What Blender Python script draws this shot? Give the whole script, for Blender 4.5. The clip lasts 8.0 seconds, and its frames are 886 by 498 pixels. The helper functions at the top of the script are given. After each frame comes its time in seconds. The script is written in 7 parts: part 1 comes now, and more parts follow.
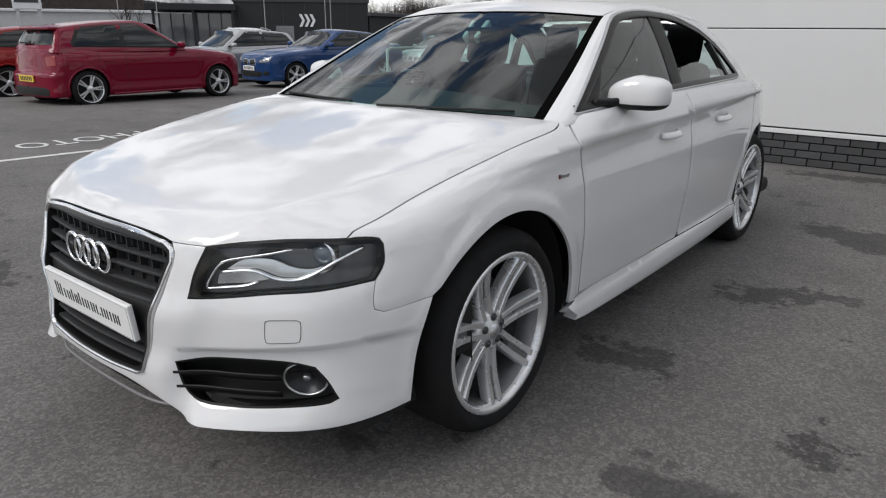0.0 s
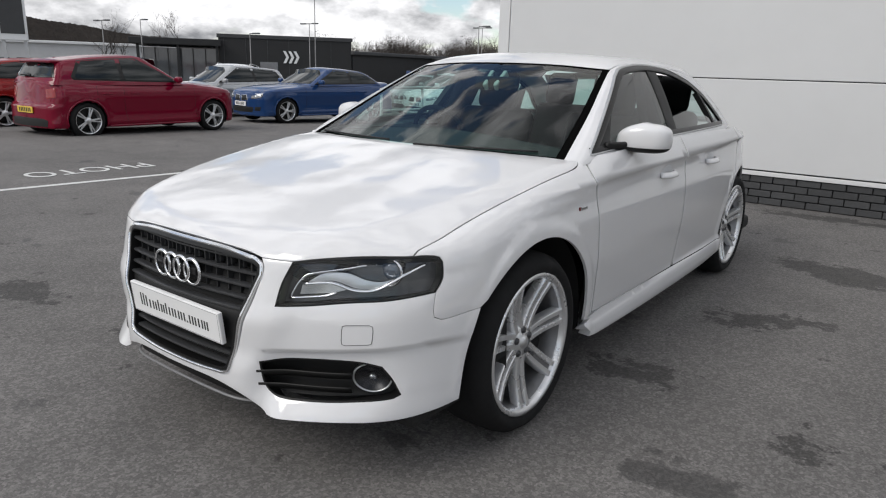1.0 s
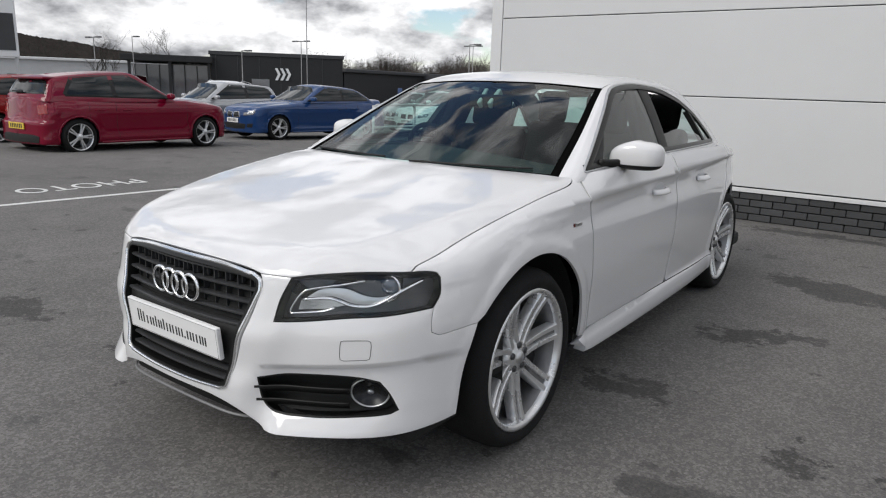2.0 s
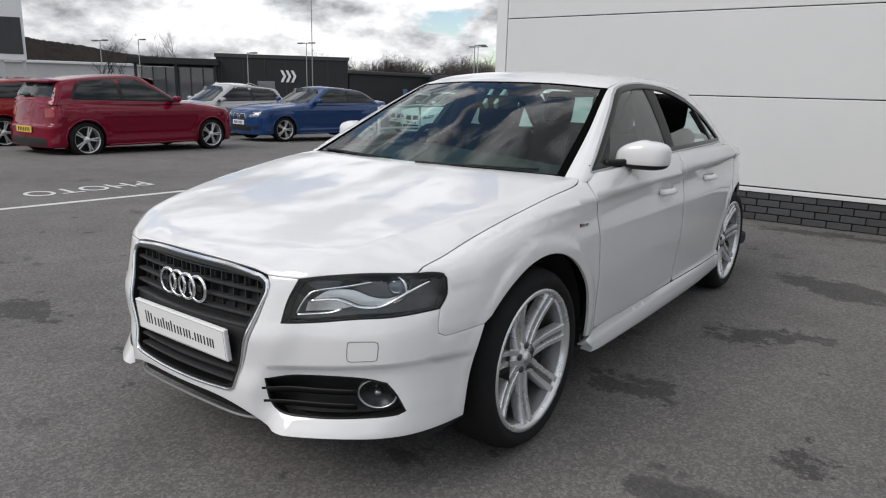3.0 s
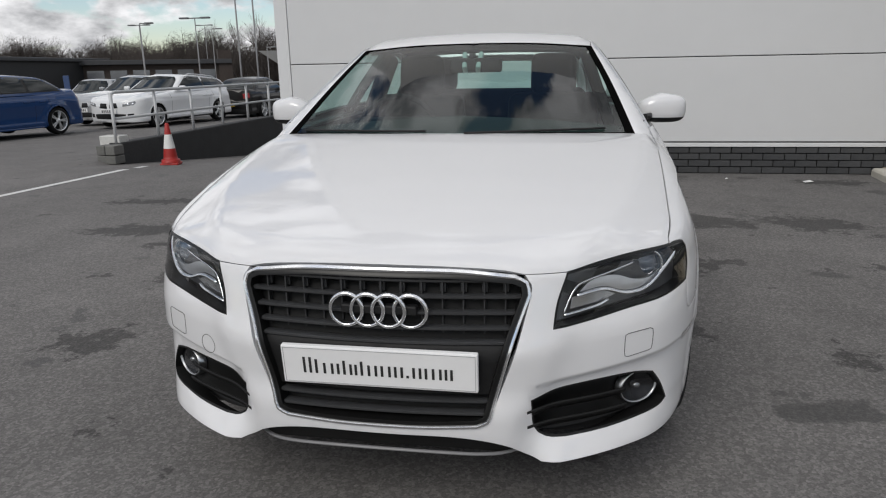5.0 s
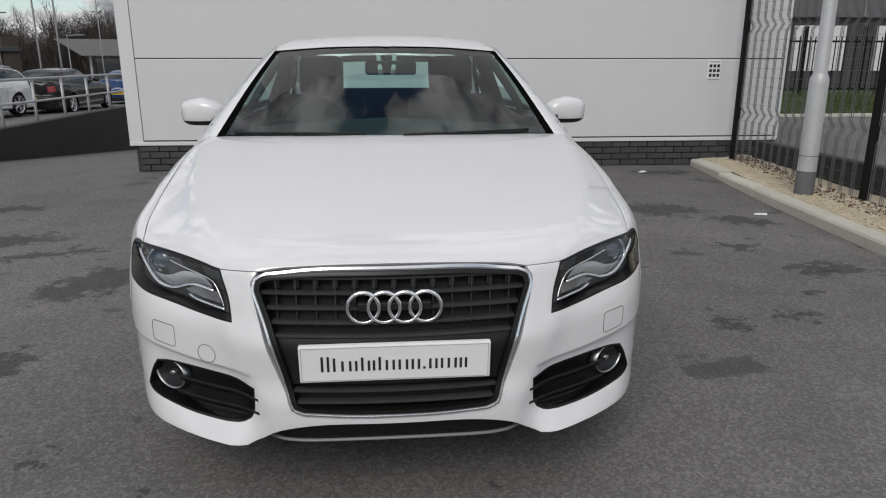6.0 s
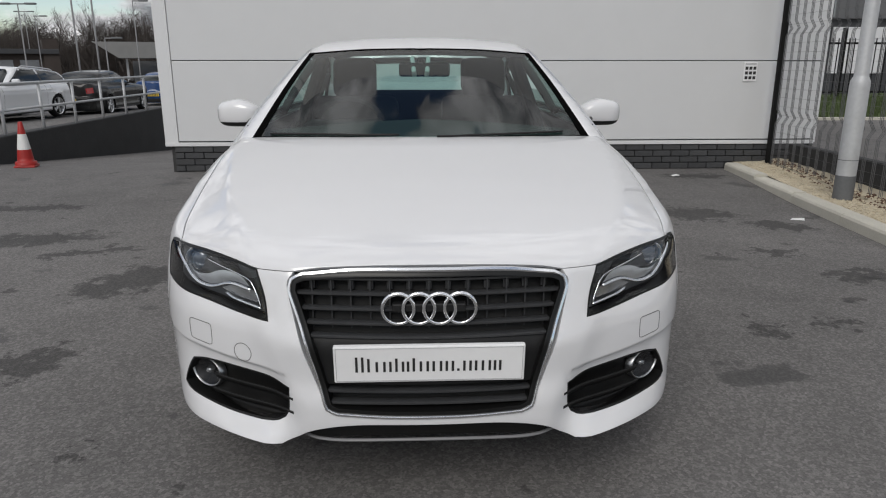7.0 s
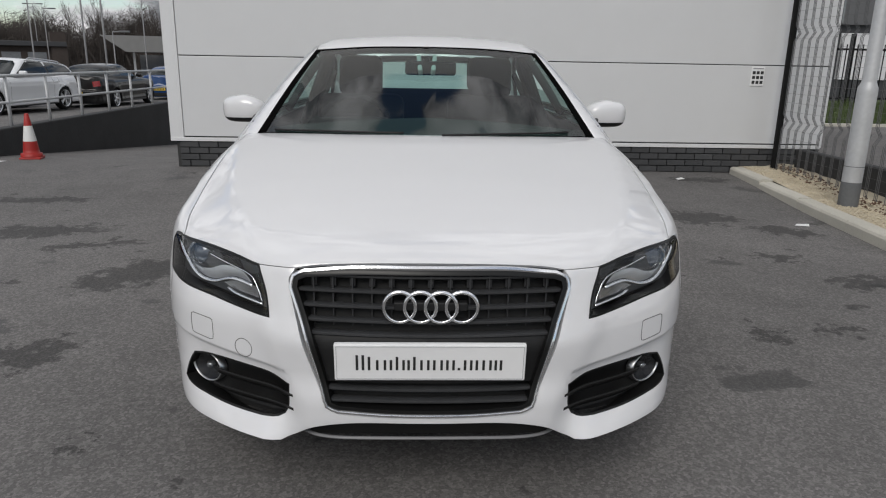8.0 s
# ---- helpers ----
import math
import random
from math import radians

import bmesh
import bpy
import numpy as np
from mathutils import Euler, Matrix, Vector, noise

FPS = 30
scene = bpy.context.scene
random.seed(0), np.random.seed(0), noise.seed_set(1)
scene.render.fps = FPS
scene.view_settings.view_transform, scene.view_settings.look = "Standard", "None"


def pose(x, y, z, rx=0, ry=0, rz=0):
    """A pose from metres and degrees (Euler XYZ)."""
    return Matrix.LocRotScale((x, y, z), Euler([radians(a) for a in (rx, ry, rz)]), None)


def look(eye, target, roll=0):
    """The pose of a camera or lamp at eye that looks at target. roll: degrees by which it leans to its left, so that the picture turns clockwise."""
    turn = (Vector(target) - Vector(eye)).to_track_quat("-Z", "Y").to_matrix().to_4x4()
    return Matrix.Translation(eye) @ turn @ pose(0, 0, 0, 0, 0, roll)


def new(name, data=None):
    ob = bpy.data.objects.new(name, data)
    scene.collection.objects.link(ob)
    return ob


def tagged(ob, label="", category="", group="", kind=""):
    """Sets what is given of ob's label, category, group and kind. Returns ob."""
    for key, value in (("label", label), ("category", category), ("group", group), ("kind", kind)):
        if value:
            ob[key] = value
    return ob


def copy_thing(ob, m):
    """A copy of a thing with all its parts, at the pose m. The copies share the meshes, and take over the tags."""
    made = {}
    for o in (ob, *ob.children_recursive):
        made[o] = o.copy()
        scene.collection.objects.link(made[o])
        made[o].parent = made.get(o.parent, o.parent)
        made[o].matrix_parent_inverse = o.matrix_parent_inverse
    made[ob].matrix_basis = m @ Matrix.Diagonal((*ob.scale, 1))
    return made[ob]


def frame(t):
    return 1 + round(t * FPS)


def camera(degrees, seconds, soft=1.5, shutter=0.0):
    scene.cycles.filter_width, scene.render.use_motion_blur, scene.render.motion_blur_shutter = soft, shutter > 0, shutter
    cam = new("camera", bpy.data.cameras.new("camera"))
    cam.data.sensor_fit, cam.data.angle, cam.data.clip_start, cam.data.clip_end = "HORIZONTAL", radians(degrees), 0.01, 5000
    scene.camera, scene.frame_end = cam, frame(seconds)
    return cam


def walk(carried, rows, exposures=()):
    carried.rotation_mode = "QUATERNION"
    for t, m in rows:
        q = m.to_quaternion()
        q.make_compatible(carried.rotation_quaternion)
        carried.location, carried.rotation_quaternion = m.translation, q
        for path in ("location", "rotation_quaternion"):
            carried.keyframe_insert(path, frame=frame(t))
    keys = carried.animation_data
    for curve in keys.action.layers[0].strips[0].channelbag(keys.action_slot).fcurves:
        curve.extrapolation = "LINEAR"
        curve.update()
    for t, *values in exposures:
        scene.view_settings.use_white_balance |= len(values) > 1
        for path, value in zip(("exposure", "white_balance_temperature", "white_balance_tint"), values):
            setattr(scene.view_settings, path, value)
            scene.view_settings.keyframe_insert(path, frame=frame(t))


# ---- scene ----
cam = camera(65.8, 8.0, soft=1.15)
PATH = [
    (0, (2.015, -1.751, 1.295), (0.821, -0.267, 0.685), 0.4),
    (0.5, (2.073, -2.018, 1.322), (0.881, -0.49, 0.826), 1.2),
    (1, (2.042, -2.148, 1.335), (0.883, -0.6, 0.828), 1.7),
    (1.5, (2.039, -2.176, 1.338), (0.898, -0.6, 0.876), 2.0),
    (3, (2.037, -2.18, 1.338), (0.877, -0.617, 0.88), 1.5),
    (3.5, (1.944, -2.205, 1.316), (0.814, -0.622, 0.852), 2.6),
    (4, (1.566, -2.331, 1.311), (0.598, -0.655, 0.808), 0.8),
    (4.2, (1.369, -2.346, 1.287), (0.509, -0.609, 0.793), 1.1),
    (5.3, (0.23, -2.563, 1.266), (0.106, -0.639, 0.734), -0.9),
    (5.5, (0.138, -2.577, 1.285), (0.149, -0.653, 0.739), -0.0),
    (6, (-0.004, -2.662, 1.311), (0.156, -0.741, 0.779), 0.0),
    (6.5, (-0.004, -2.668, 1.309), (0.128, -0.743, 0.784), -0.3),
    (7, (-0.025, -2.657, 1.309), (0.055, -0.729, 0.783), 0.0),
    (7.5, (-0.031, -2.657, 1.309), (0.036, -0.73, 0.779), 0.8),
    (8, (-0.024, -2.653, 1.307), (0.047, -0.725, 0.779), 1.0),
]
EXPOSURES = [(0.0, 0.36), (1.0, 0.40), (3.5, 0.39), (4.2, 0.31), (5.3, 0.15), (8.0, 0.14)]
walk(cam, [(t, look(eye, target, roll)) for t, eye, target, roll in PATH], EXPOSURES)

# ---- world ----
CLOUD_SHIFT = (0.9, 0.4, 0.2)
SUN_EL, SUN_AZ = 42.0, 200.0          # degrees; azimuth clockwise from +y

world = bpy.data.worlds.new("sky")
scene.world = world
world.use_nodes = True


def build_sky(tree):
    n, l = tree.nodes, tree.links
    n.clear()
    out = n.new("ShaderNodeOutputWorld")
    bg = n.new("ShaderNodeBackground")
    sky = n.new("ShaderNodeTexSky")
    sky.sky_type = "NISHITA"
    sky.sun_disc = False
    sky.sun_elevation, sky.sun_rotation = radians(SUN_EL), radians(SUN_AZ)
    sky.air_density, sky.dust_density, sky.ozone_density = 1.0, 0.5, 1.4
    co = n.new("ShaderNodeTexCoord")
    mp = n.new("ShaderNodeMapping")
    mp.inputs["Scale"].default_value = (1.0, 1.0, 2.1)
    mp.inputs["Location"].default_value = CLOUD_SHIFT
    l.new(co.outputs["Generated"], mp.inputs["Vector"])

    def clouds(scale, detail, rough):
        t = n.new("ShaderNodeTexNoise")
        t.inputs["Scale"].default_value, t.inputs["Detail"].default_value, t.inputs["Roughness"].default_value = scale, detail, rough
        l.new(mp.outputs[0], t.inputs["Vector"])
        return t
    big = clouds(3.9, 12, 0.56)
    cover = n.new("ShaderNodeValToRGB")
    cover.color_ramp.elements[0].position, cover.color_ramp.elements[1].position = 0.415, 0.465
    l.new(big.outputs["Fac"], cover.inputs[0])
    shade = clouds(6.2, 10, 0.56)
    tone = n.new("ShaderNodeValToRGB")
    e = tone.color_ramp.elements
    e[0].position, e[0].color = 0.41, (0.23, 0.238, 0.255, 1)
    e[1].position, e[1].color = 0.57, (1.0, 1.0, 1.02, 1)
    l.new(shade.outputs["Fac"], tone.inputs[0])
    gain = n.new("ShaderNodeVectorMath"); gain.operation = "SCALE"; gain.inputs["Scale"].default_value = 9.7
    # clouds grow brighter from the horizon up
    sep = n.new("ShaderNodeSeparateXYZ"); l.new(co.outputs["Generated"], sep.inputs[0])
    climb = n.new("ShaderNodeMapRange")
    climb.inputs["From Min"].default_value, climb.inputs["From Max"].default_value = 0.0, 0.7
    climb.inputs["To Min"].default_value, climb.inputs["To Max"].default_value = 8.1, 10.8
    l.new(sep.outputs["Z"], climb.inputs["Value"]); l.new(climb.outputs[0], gain.inputs["Scale"])
    l.new(tone.outputs[0], gain.inputs[0])
    mix = n.new("ShaderNodeMix"); mix.data_type = "RGBA"
    l.new(cover.outputs[0], mix.inputs[0])
    l.new(sky.outputs[0], mix.inputs[6]); l.new(gain.outputs[0], mix.inputs[7])
    l.new(mix.outputs[2], bg.inputs["Color"])
    bg.inputs["Strength"].default_value = 0.10
    l.new(bg.outputs[0], out.inputs["Surface"])


build_sky(world.node_tree)

sun = new("sun", bpy.data.lights.new("sun", "SUN"))
sun.data.energy, sun.data.angle, sun.data.color = 1.25, radians(30), (1.0, 0.96, 0.90)
_a, _e = radians(SUN_AZ), radians(SUN_EL)
sun.matrix_basis = look((0, 0, 0), (-math.sin(_a) * math.cos(_e), -math.cos(_a) * math.cos(_e), -math.sin(_e)))


# ---- materials ----
def material(name, colour, rough=0.5, metal=0.0, coat=0.0, spec=0.5):
    m = bpy.data.materials.new(name)
    m.use_nodes = True
    b = m.node_tree.nodes["Principled BSDF"]
    b.inputs["Base Color"].default_value = (*colour, 1)
    b.inputs["Roughness"].default_value = rough
    b.inputs["Metallic"].default_value = metal
    b.inputs["Coat Weight"].default_value = coat
    b.inputs["Coat Roughness"].default_value = 0.03
    b.inputs["Specular IOR Level"].default_value = spec
    return m


def varied(m, scale=6.0, amount=0.12, bump=0.0, bump_scale=60.0, rough_amount=0.0, fine=40.0, random_amount=0.0, distance=0.01):
    """Two scales of tone, roughness and relief over a plain material."""
    n, l = m.node_tree.nodes, m.node_tree.links
    b = n["Principled BSDF"]
    base = tuple(b.inputs["Base Color"].default_value)
    co = n.new("ShaderNodeTexCoord")
    a = n.new("ShaderNodeTexNoise"); a.inputs["Scale"].default_value, a.inputs["Detail"].default_value = scale, 5
    c = n.new("ShaderNodeTexNoise"); c.inputs["Scale"].default_value, c.inputs["Detail"].default_value = fine, 4
    l.new(co.outputs["Object"], a.inputs["Vector"]); l.new(co.outputs["Object"], c.inputs["Vector"])
    add = n.new("ShaderNodeMath"); add.operation = "ADD"
    l.new(a.outputs["Fac"], add.inputs[0]); l.new(c.outputs["Fac"], add.inputs[1])
    last = add
    if random_amount:
        info = n.new("ShaderNodeObjectInfo")
        r = n.new("ShaderNodeMath"); r.operation = "MULTIPLY_ADD"; r.inputs[1].default_value = random_amount / max(amount, 1e-3)
        l.new(info.outputs["Random"], r.inputs[0]); l.new(add.outputs[0], r.inputs[2])
        last = r
    mp = n.new("ShaderNodeMapRange")
    mp.inputs["From Min"].default_value, mp.inputs["From Max"].default_value = 0.5, 1.5
    mp.inputs["To Min"].default_value, mp.inputs["To Max"].default_value = 1 - amount, 1 + amount
    mp.clamp = False
    l.new(last.outputs[0], mp.inputs["Value"])
    sc = n.new("ShaderNodeVectorMath"); sc.operation = "SCALE"
    sc.inputs[0].default_value = base[:3]
    l.new(mp.outputs[0], sc.inputs["Scale"])
    l.new(sc.outputs[0], b.inputs["Base Color"])
    if rough_amount:
        r0 = b.inputs["Roughness"].default_value
        rr = n.new("ShaderNodeMapRange")
        rr.inputs["To Min"].default_value, rr.inputs["To Max"].default_value = max(0, r0 - rough_amount), min(1, r0 + rough_amount)
        rr.inputs["From Min"].default_value, rr.inputs["From Max"].default_value = 0.3, 0.7
        l.new(a.outputs["Fac"], rr.inputs["Value"]); l.new(rr.outputs[0], b.inputs["Roughness"])
    if bump:
        g = n.new("ShaderNodeTexNoise"); g.inputs["Scale"].default_value, g.inputs["Detail"].default_value = bump_scale, 6
        l.new(co.outputs["Object"], g.inputs["Vector"])
        bp = n.new("ShaderNodeBump"); bp.inputs["Strength"].default_value, bp.inputs["Distance"].default_value = bump, distance
        l.new(g.outputs["Fac"], bp.inputs["Height"]); l.new(bp.outputs[0], b.inputs["Normal"])
    return m


def glass(name, tint, gloss=0.02, flat=0.045):
    """Clear or tinted pane: light passes tinted, and the surface mirrors by its Fresnel gloss."""
    m = bpy.data.materials.new(name)
    m.use_nodes = True
    n, l = m.node_tree.nodes, m.node_tree.links
    n.clear()
    out, mix = n.new("ShaderNodeOutputMaterial"), n.new("ShaderNodeMixShader")
    t, g, f = n.new("ShaderNodeBsdfTransparent"), n.new("ShaderNodeBsdfGlossy"), n.new("ShaderNodeLayerWeight")
    p, k = n.new("ShaderNodeMath"), n.new("ShaderNodeMath")
    p.operation, k.operation = "POWER", "MULTIPLY_ADD"
    p.inputs[1].default_value, k.inputs[1].default_value, k.inputs[2].default_value = 4.0, 1 - 2 * flat, 2 * flat
    t.inputs["Color"].default_value = (*tint, 1)
    g.inputs["Roughness"].default_value = gloss
    f.inputs["Blend"].default_value = 0.5
    l.new(f.outputs["Facing"], p.inputs[0]); l.new(p.outputs[0], k.inputs[0]); l.new(k.outputs[0], mix.inputs[0]); l.new(t.outputs[0], mix.inputs[1]); l.new(g.outputs[0], mix.inputs[2])
    l.new(mix.outputs[0], out.inputs["Surface"])
    return m


def paint(name, colour, rough=0.32, metal=0.0, flake=0.03, coat=1.0, ior=1.5, under=0.05):
    """Car paint: a flecked base under a clear coat."""
    m = material(name, colour, rough, metal, coat=coat, spec=under)
    m.node_tree.nodes["Principled BSDF"].inputs["Coat IOR"].default_value = ior
    return varied(m, 3.0, flake, fine=900.0)


WHITE_PAINT = paint("white_paint", (0.70, 0.70, 0.71), 0.38, 0.0, 0.02, 1.0, 1.62, 0.3)
CHROME = material("chrome", (0.84, 0.85, 0.86), 0.16, 1.0)
SATIN = varied(material("satin_silver", (0.62, 0.63, 0.64), 0.34, 1.0), 8, 0.08, rough_amount=0.06)
ALLOY = varied(material("silver_alloy", (0.70, 0.705, 0.71), 0.28, 0.70, coat=0.6), 9, 0.06, rough_amount=0.06)
DARK_METAL = varied(material("dark_metal", (0.10, 0.10, 0.105), 0.45, 0.8), 12, 0.2)
DISC = varied(material("brake_disc", (0.16, 0.155, 0.15), 0.35, 1.0), 20, 0.2)
BLACK_GLOSS = material("black_gloss", (0.008, 0.008, 0.008), 0.3, spec=0.3)
BLACK_PLASTIC = varied(material("black_plastic", (0.013, 0.013, 0.0135), 0.5, spec=0.3), 14, 0.2, bump=0.15, bump_scale=300, distance=0.001)
GRILLE_GREY = varied(material("grille_grey", (0.038, 0.039, 0.041), 0.36), 10, 0.15)
RUBBER = varied(material("tyre_rubber", (0.011, 0.011, 0.0115), 0.85, spec=0.25), 8, 0.25, bump=0.2, bump_scale=120, rough_amount=0.12, distance=0.002)
CAVITY = material("dark_cavity", (0.010, 0.010, 0.010), 0.8)
INTERIOR = varied(material("interior_black", (0.008, 0.008, 0.0085), 0.8, spec=0.10), 10, 0.3, bump=0.2, bump_scale=200, distance=0.002)
LEATHER = varied(material("dark_leather", (0.008, 0.008, 0.0082), 0.6, spec=0.12), 9, 0.25, bump=0.2, bump_scale=90, distance=0.003)
WINDSCREEN_GLASS = glass("windscreen_glass", (0.66, 0.88, 0.83), 0.012, 0.017)
SIDE_GLASS = glass("side_glass", (0.72, 0.86, 0.83), 0.015, 0.05)
FOG_GLASS = glass("fog_glass", (0.80, 0.81, 0.82), 0.02, 0.008)
LAMP_GLASS = glass("lamp_glass", (0.95, 0.96, 0.97), 0.01, 0.018)
PLATE_WHITE = varied(material("plate_white", (0.80, 0.80, 0.80), 0.35), 8, 0.03)
PLATE_YELLOW = material("plate_yellow", (0.72, 0.50, 0.06), 0.4)
PRINT_BLACK = material("print_black", (0.02, 0.02, 0.02), 0.5)
BORDER_GREY = material("border_grey", (0.3, 0.3, 0.31), 0.5)
LAMP_DARK = varied(material("lamp_dark", (0.085, 0.087, 0.092), 0.30, 0.5), 12, 0.2)
LENS_BLUE = material("projector_lens", (0.10, 0.12, 0.15), 0.04, 0.3, coat=1.0)
GAP_GREY = material("gap_grey", (0.12, 0.12, 0.12), 0.7)
# white body paint greyed to stand for shade in the handle cup
CUP_SHADE = material("cup_shade", (0.60, 0.61, 0.62), 0.45, coat=0.5)
FRIT = material("frit_black", (0.004, 0.004, 0.004), 0.9, spec=0.0)
DARK_SATIN = varied(material("dark_satin", (0.50, 0.505, 0.51), 0.24, 0.9), 10, 0.1)
FOG_BLACK = varied(material("fog_black", (0.008, 0.008, 0.008), 0.5, spec=0.3), 14, 0.2)
FOG_CHROME = material("dark_chrome", (0.035, 0.035, 0.037), 0.25, 0.6)
LIT_TRIM = varied(material("lit_grey_trim", (0.42, 0.43, 0.42), 0.6), 10, 0.08)
HEADLINER = varied(material("headliner", (0.045, 0.045, 0.044), 0.9, spec=0.1), 12, 0.1)
# the same silver alloy, coloured darker as the shade inside the wheel
SHADED_ALLOY = varied(material("shaded_alloy", (0.24, 0.24, 0.244), 0.40, 0.75), 9, 0.15)
BADGE_RED = material("badge_red", (0.16, 0.03, 0.03), 0.4)


# ---- building tools ----
from mathutils.geometry import delaunay_2d_cdt


def mesh_of(name, verts, faces, mat, normals=None, smooth=False):
    me = bpy.data.meshes.new(name)
    me.from_pydata([tuple(v) for v in verts], [], [tuple(f) for f in faces])
    me.materials.append(mat)
    if smooth or normals is not None:
        me.polygons.foreach_set("use_smooth", [True] * len(me.polygons))
    me.update()
    if normals is not None:
        me.normals_split_custom_set_from_vertices([tuple(n) for n in normals])
    return me


def put(name, me, parent=None, label="", at=None):
    ob = new(name, me)
    if at is not None:
        ob.matrix_basis = at
    if parent is not None:
        ob.parent = parent
    if label:
        tagged(ob, label)
    return ob


def part(name, bm, mat, parent, label="", at=None, smooth=False):
    """Links a bmesh as one mesh object under a thing or a part."""
    me = bpy.data.meshes.new(name)
    bm.to_mesh(me)
    bm.free()
    me.materials.append(mat)
    if smooth:
        me.polygons.foreach_set("use_smooth", [True] * len(me.polygons))
        me.set_sharp_from_angle(angle=radians(35))
    return put(name, me, parent, label, at)


def thing(name, label, category, at=None, group="", kind=""):
    ob = new(name)
    ob.empty_display_size = 0.2
    if at is not None:
        ob.matrix_basis = at
    return tagged(ob, label, category, group, kind)


def box(bm, x0, x1, y0, y1, z0, z1, bevel=0.0, segments=2, m=None):
    start = len(bm.verts)
    r = bmesh.ops.create_cube(bm, size=1.0)
    for v in r["verts"]:
        v.co = Vector(((x0 + x1) / 2 + v.co.x * (x1 - x0), (y0 + y1) / 2 + v.co.y * (y1 - y0), (z0 + z1) / 2 + v.co.z * (z1 - z0)))
    verts = r["verts"]
    if bevel:
        edges = list({e for v in verts for e in v.link_edges})
        b = bmesh.ops.bevel(bm, geom=edges, offset=bevel, segments=segments, affect="EDGES", profile=0.5)
        verts = list({v for f in b["faces"] for v in f.verts} | {v for v in verts if v.is_valid})
    if m is not None:
        bmesh.ops.transform(bm, matrix=m, verts=verts)
    return bm


def boxed(x0, x1, y0, y1, z0, z1, bevel=0.0, segments=2, m=None):
    return box(bmesh.new(), x0, x1, y0, y1, z0, z1, bevel, segments, m)


def tube_mesh(name, pts, radius, mat, closed=False, sides=8, flat=(1.0, 1.0)):
    """A round or flattened bar along a line of points."""
    pts = [Vector(p) for p in pts]
    k = len(pts)
    verts, faces = [], []
    side = None
    for i, p in enumerate(pts):
        a = pts[(i - 1) % k] if closed or i else pts[0]
        b = pts[(i + 1) % k] if closed or i < k - 1 else pts[-1]
        d = (b - a).normalized()
        if side is None:
            side = d.orthogonal().normalized()
        side = (side - d * side.dot(d)).normalized()
        up = d.cross(side)
        for j in range(sides):
            w = 2 * math.pi * j / sides
            verts.append(p + side * (radius * flat[0] * math.cos(w)) + up * (radius * flat[1] * math.sin(w)))
    for i in range(k if closed else k - 1):
        n = (i + 1) % k
        for j in range(sides):
            q = (j + 1) % sides
            faces.append((i * sides + j, i * sides + q, n * sides + q, n * sides + j))
    if not closed:
        faces.append(tuple(range(sides))[::-1])
        faces.append(tuple((k - 1) * sides + j for j in range(sides)))
    return mesh_of(name, verts, faces, mat, smooth=True)


def lathe(profile, steps=48, axis="x"):
    """Turns (radius, along) points round the x axis; the ends are left open."""
    verts, faces = [], []
    k = len(profile)
    for i in range(steps):
        w = 2 * math.pi * i / steps
        for r, a in profile:
            verts.append((a, r * math.cos(w), r * math.sin(w)) if axis == "x" else (r * math.cos(w), r * math.sin(w), a))
    for i in range(steps):
        n = (i + 1) % steps
        for j in range(k - 1):
            faces.append((i * k + j, i * k + j + 1, n * k + j + 1, n * k + j))
    return verts, faces


def spline(pts, step):
    """Points along a smooth open line through pts (Catmull-Rom), about step apart."""
    p = np.array(pts, float)
    if len(p) == 2:
        n = max(1, int(np.linalg.norm(p[1] - p[0]) / step + 0.5))
        return [p[0] + (p[1] - p[0]) * i / n for i in range(n)] + [p[1]]
    q = np.vstack([2 * p[0] - p[1], p, 2 * p[-1] - p[-2]])
    out = []
    for i in range(1, len(q) - 2):
        n = max(1, int(np.linalg.norm(q[i + 1] - q[i]) / step + 0.5))
        for j in range(n):
            t = j / n
            out.append(0.5 * (2 * q[i] + (q[i + 1] - q[i - 1]) * t + (2 * q[i - 1] - 5 * q[i] + 4 * q[i + 1] - q[i + 2]) * t * t
                              + (3 * q[i] - q[i - 1] - 3 * q[i + 1] + q[i + 2]) * t ** 3))
    return out + [p[-1]]


def outline(segments, step=0.02):
    """A closed loop of points: each segment is smooth, and corners lie between segments."""
    out = []
    for s in segments:
        out += spline(s, step)[:-1]
    return np.array(out)


def smooth_line(pts):
    """A smooth function through (s, value) points that does not overshoot."""
    xs, ys = np.array(pts, float).T
    h, d = np.diff(xs), np.diff(ys) / np.diff(xs)
    m = np.zeros(len(xs))
    for i in range(1, len(xs) - 1):
        if d[i - 1] * d[i] > 0:
            w1, w2 = 2 * h[i] + h[i - 1], h[i] + 2 * h[i - 1]
            m[i] = (w1 + w2) / (w1 / d[i - 1] + w2 / d[i])
    m[0], m[-1] = d[0], d[-1]

    def at(v):
        v = np.clip(np.asarray(v, float), xs[0], xs[-1])
        i = np.clip(np.searchsorted(xs, v) - 1, 0, len(xs) - 2)
        t = (v - xs[i]) / h[i]
        return ((1 + 2 * t) * (1 - t) ** 2 * ys[i] + t * (1 - t) ** 2 * h[i] * m[i]
                + t * t * (3 - 2 * t) * ys[i + 1] + t * t * (t - 1) * h[i] * m[i + 1])
    return at


def step_up(v, lo, hi):
    t = np.clip((v - lo) / (hi - lo), 0, 1)
    return t * t * (3 - 2 * t)


def rounded(a, b, r):
    """Where two solids meet, with a rounded edge of radius r."""
    u, v = np.maximum(a + r, 0), np.maximum(b + r, 0)
    return np.minimum(np.maximum(a, b), -r) + np.sqrt(u * u + v * v)


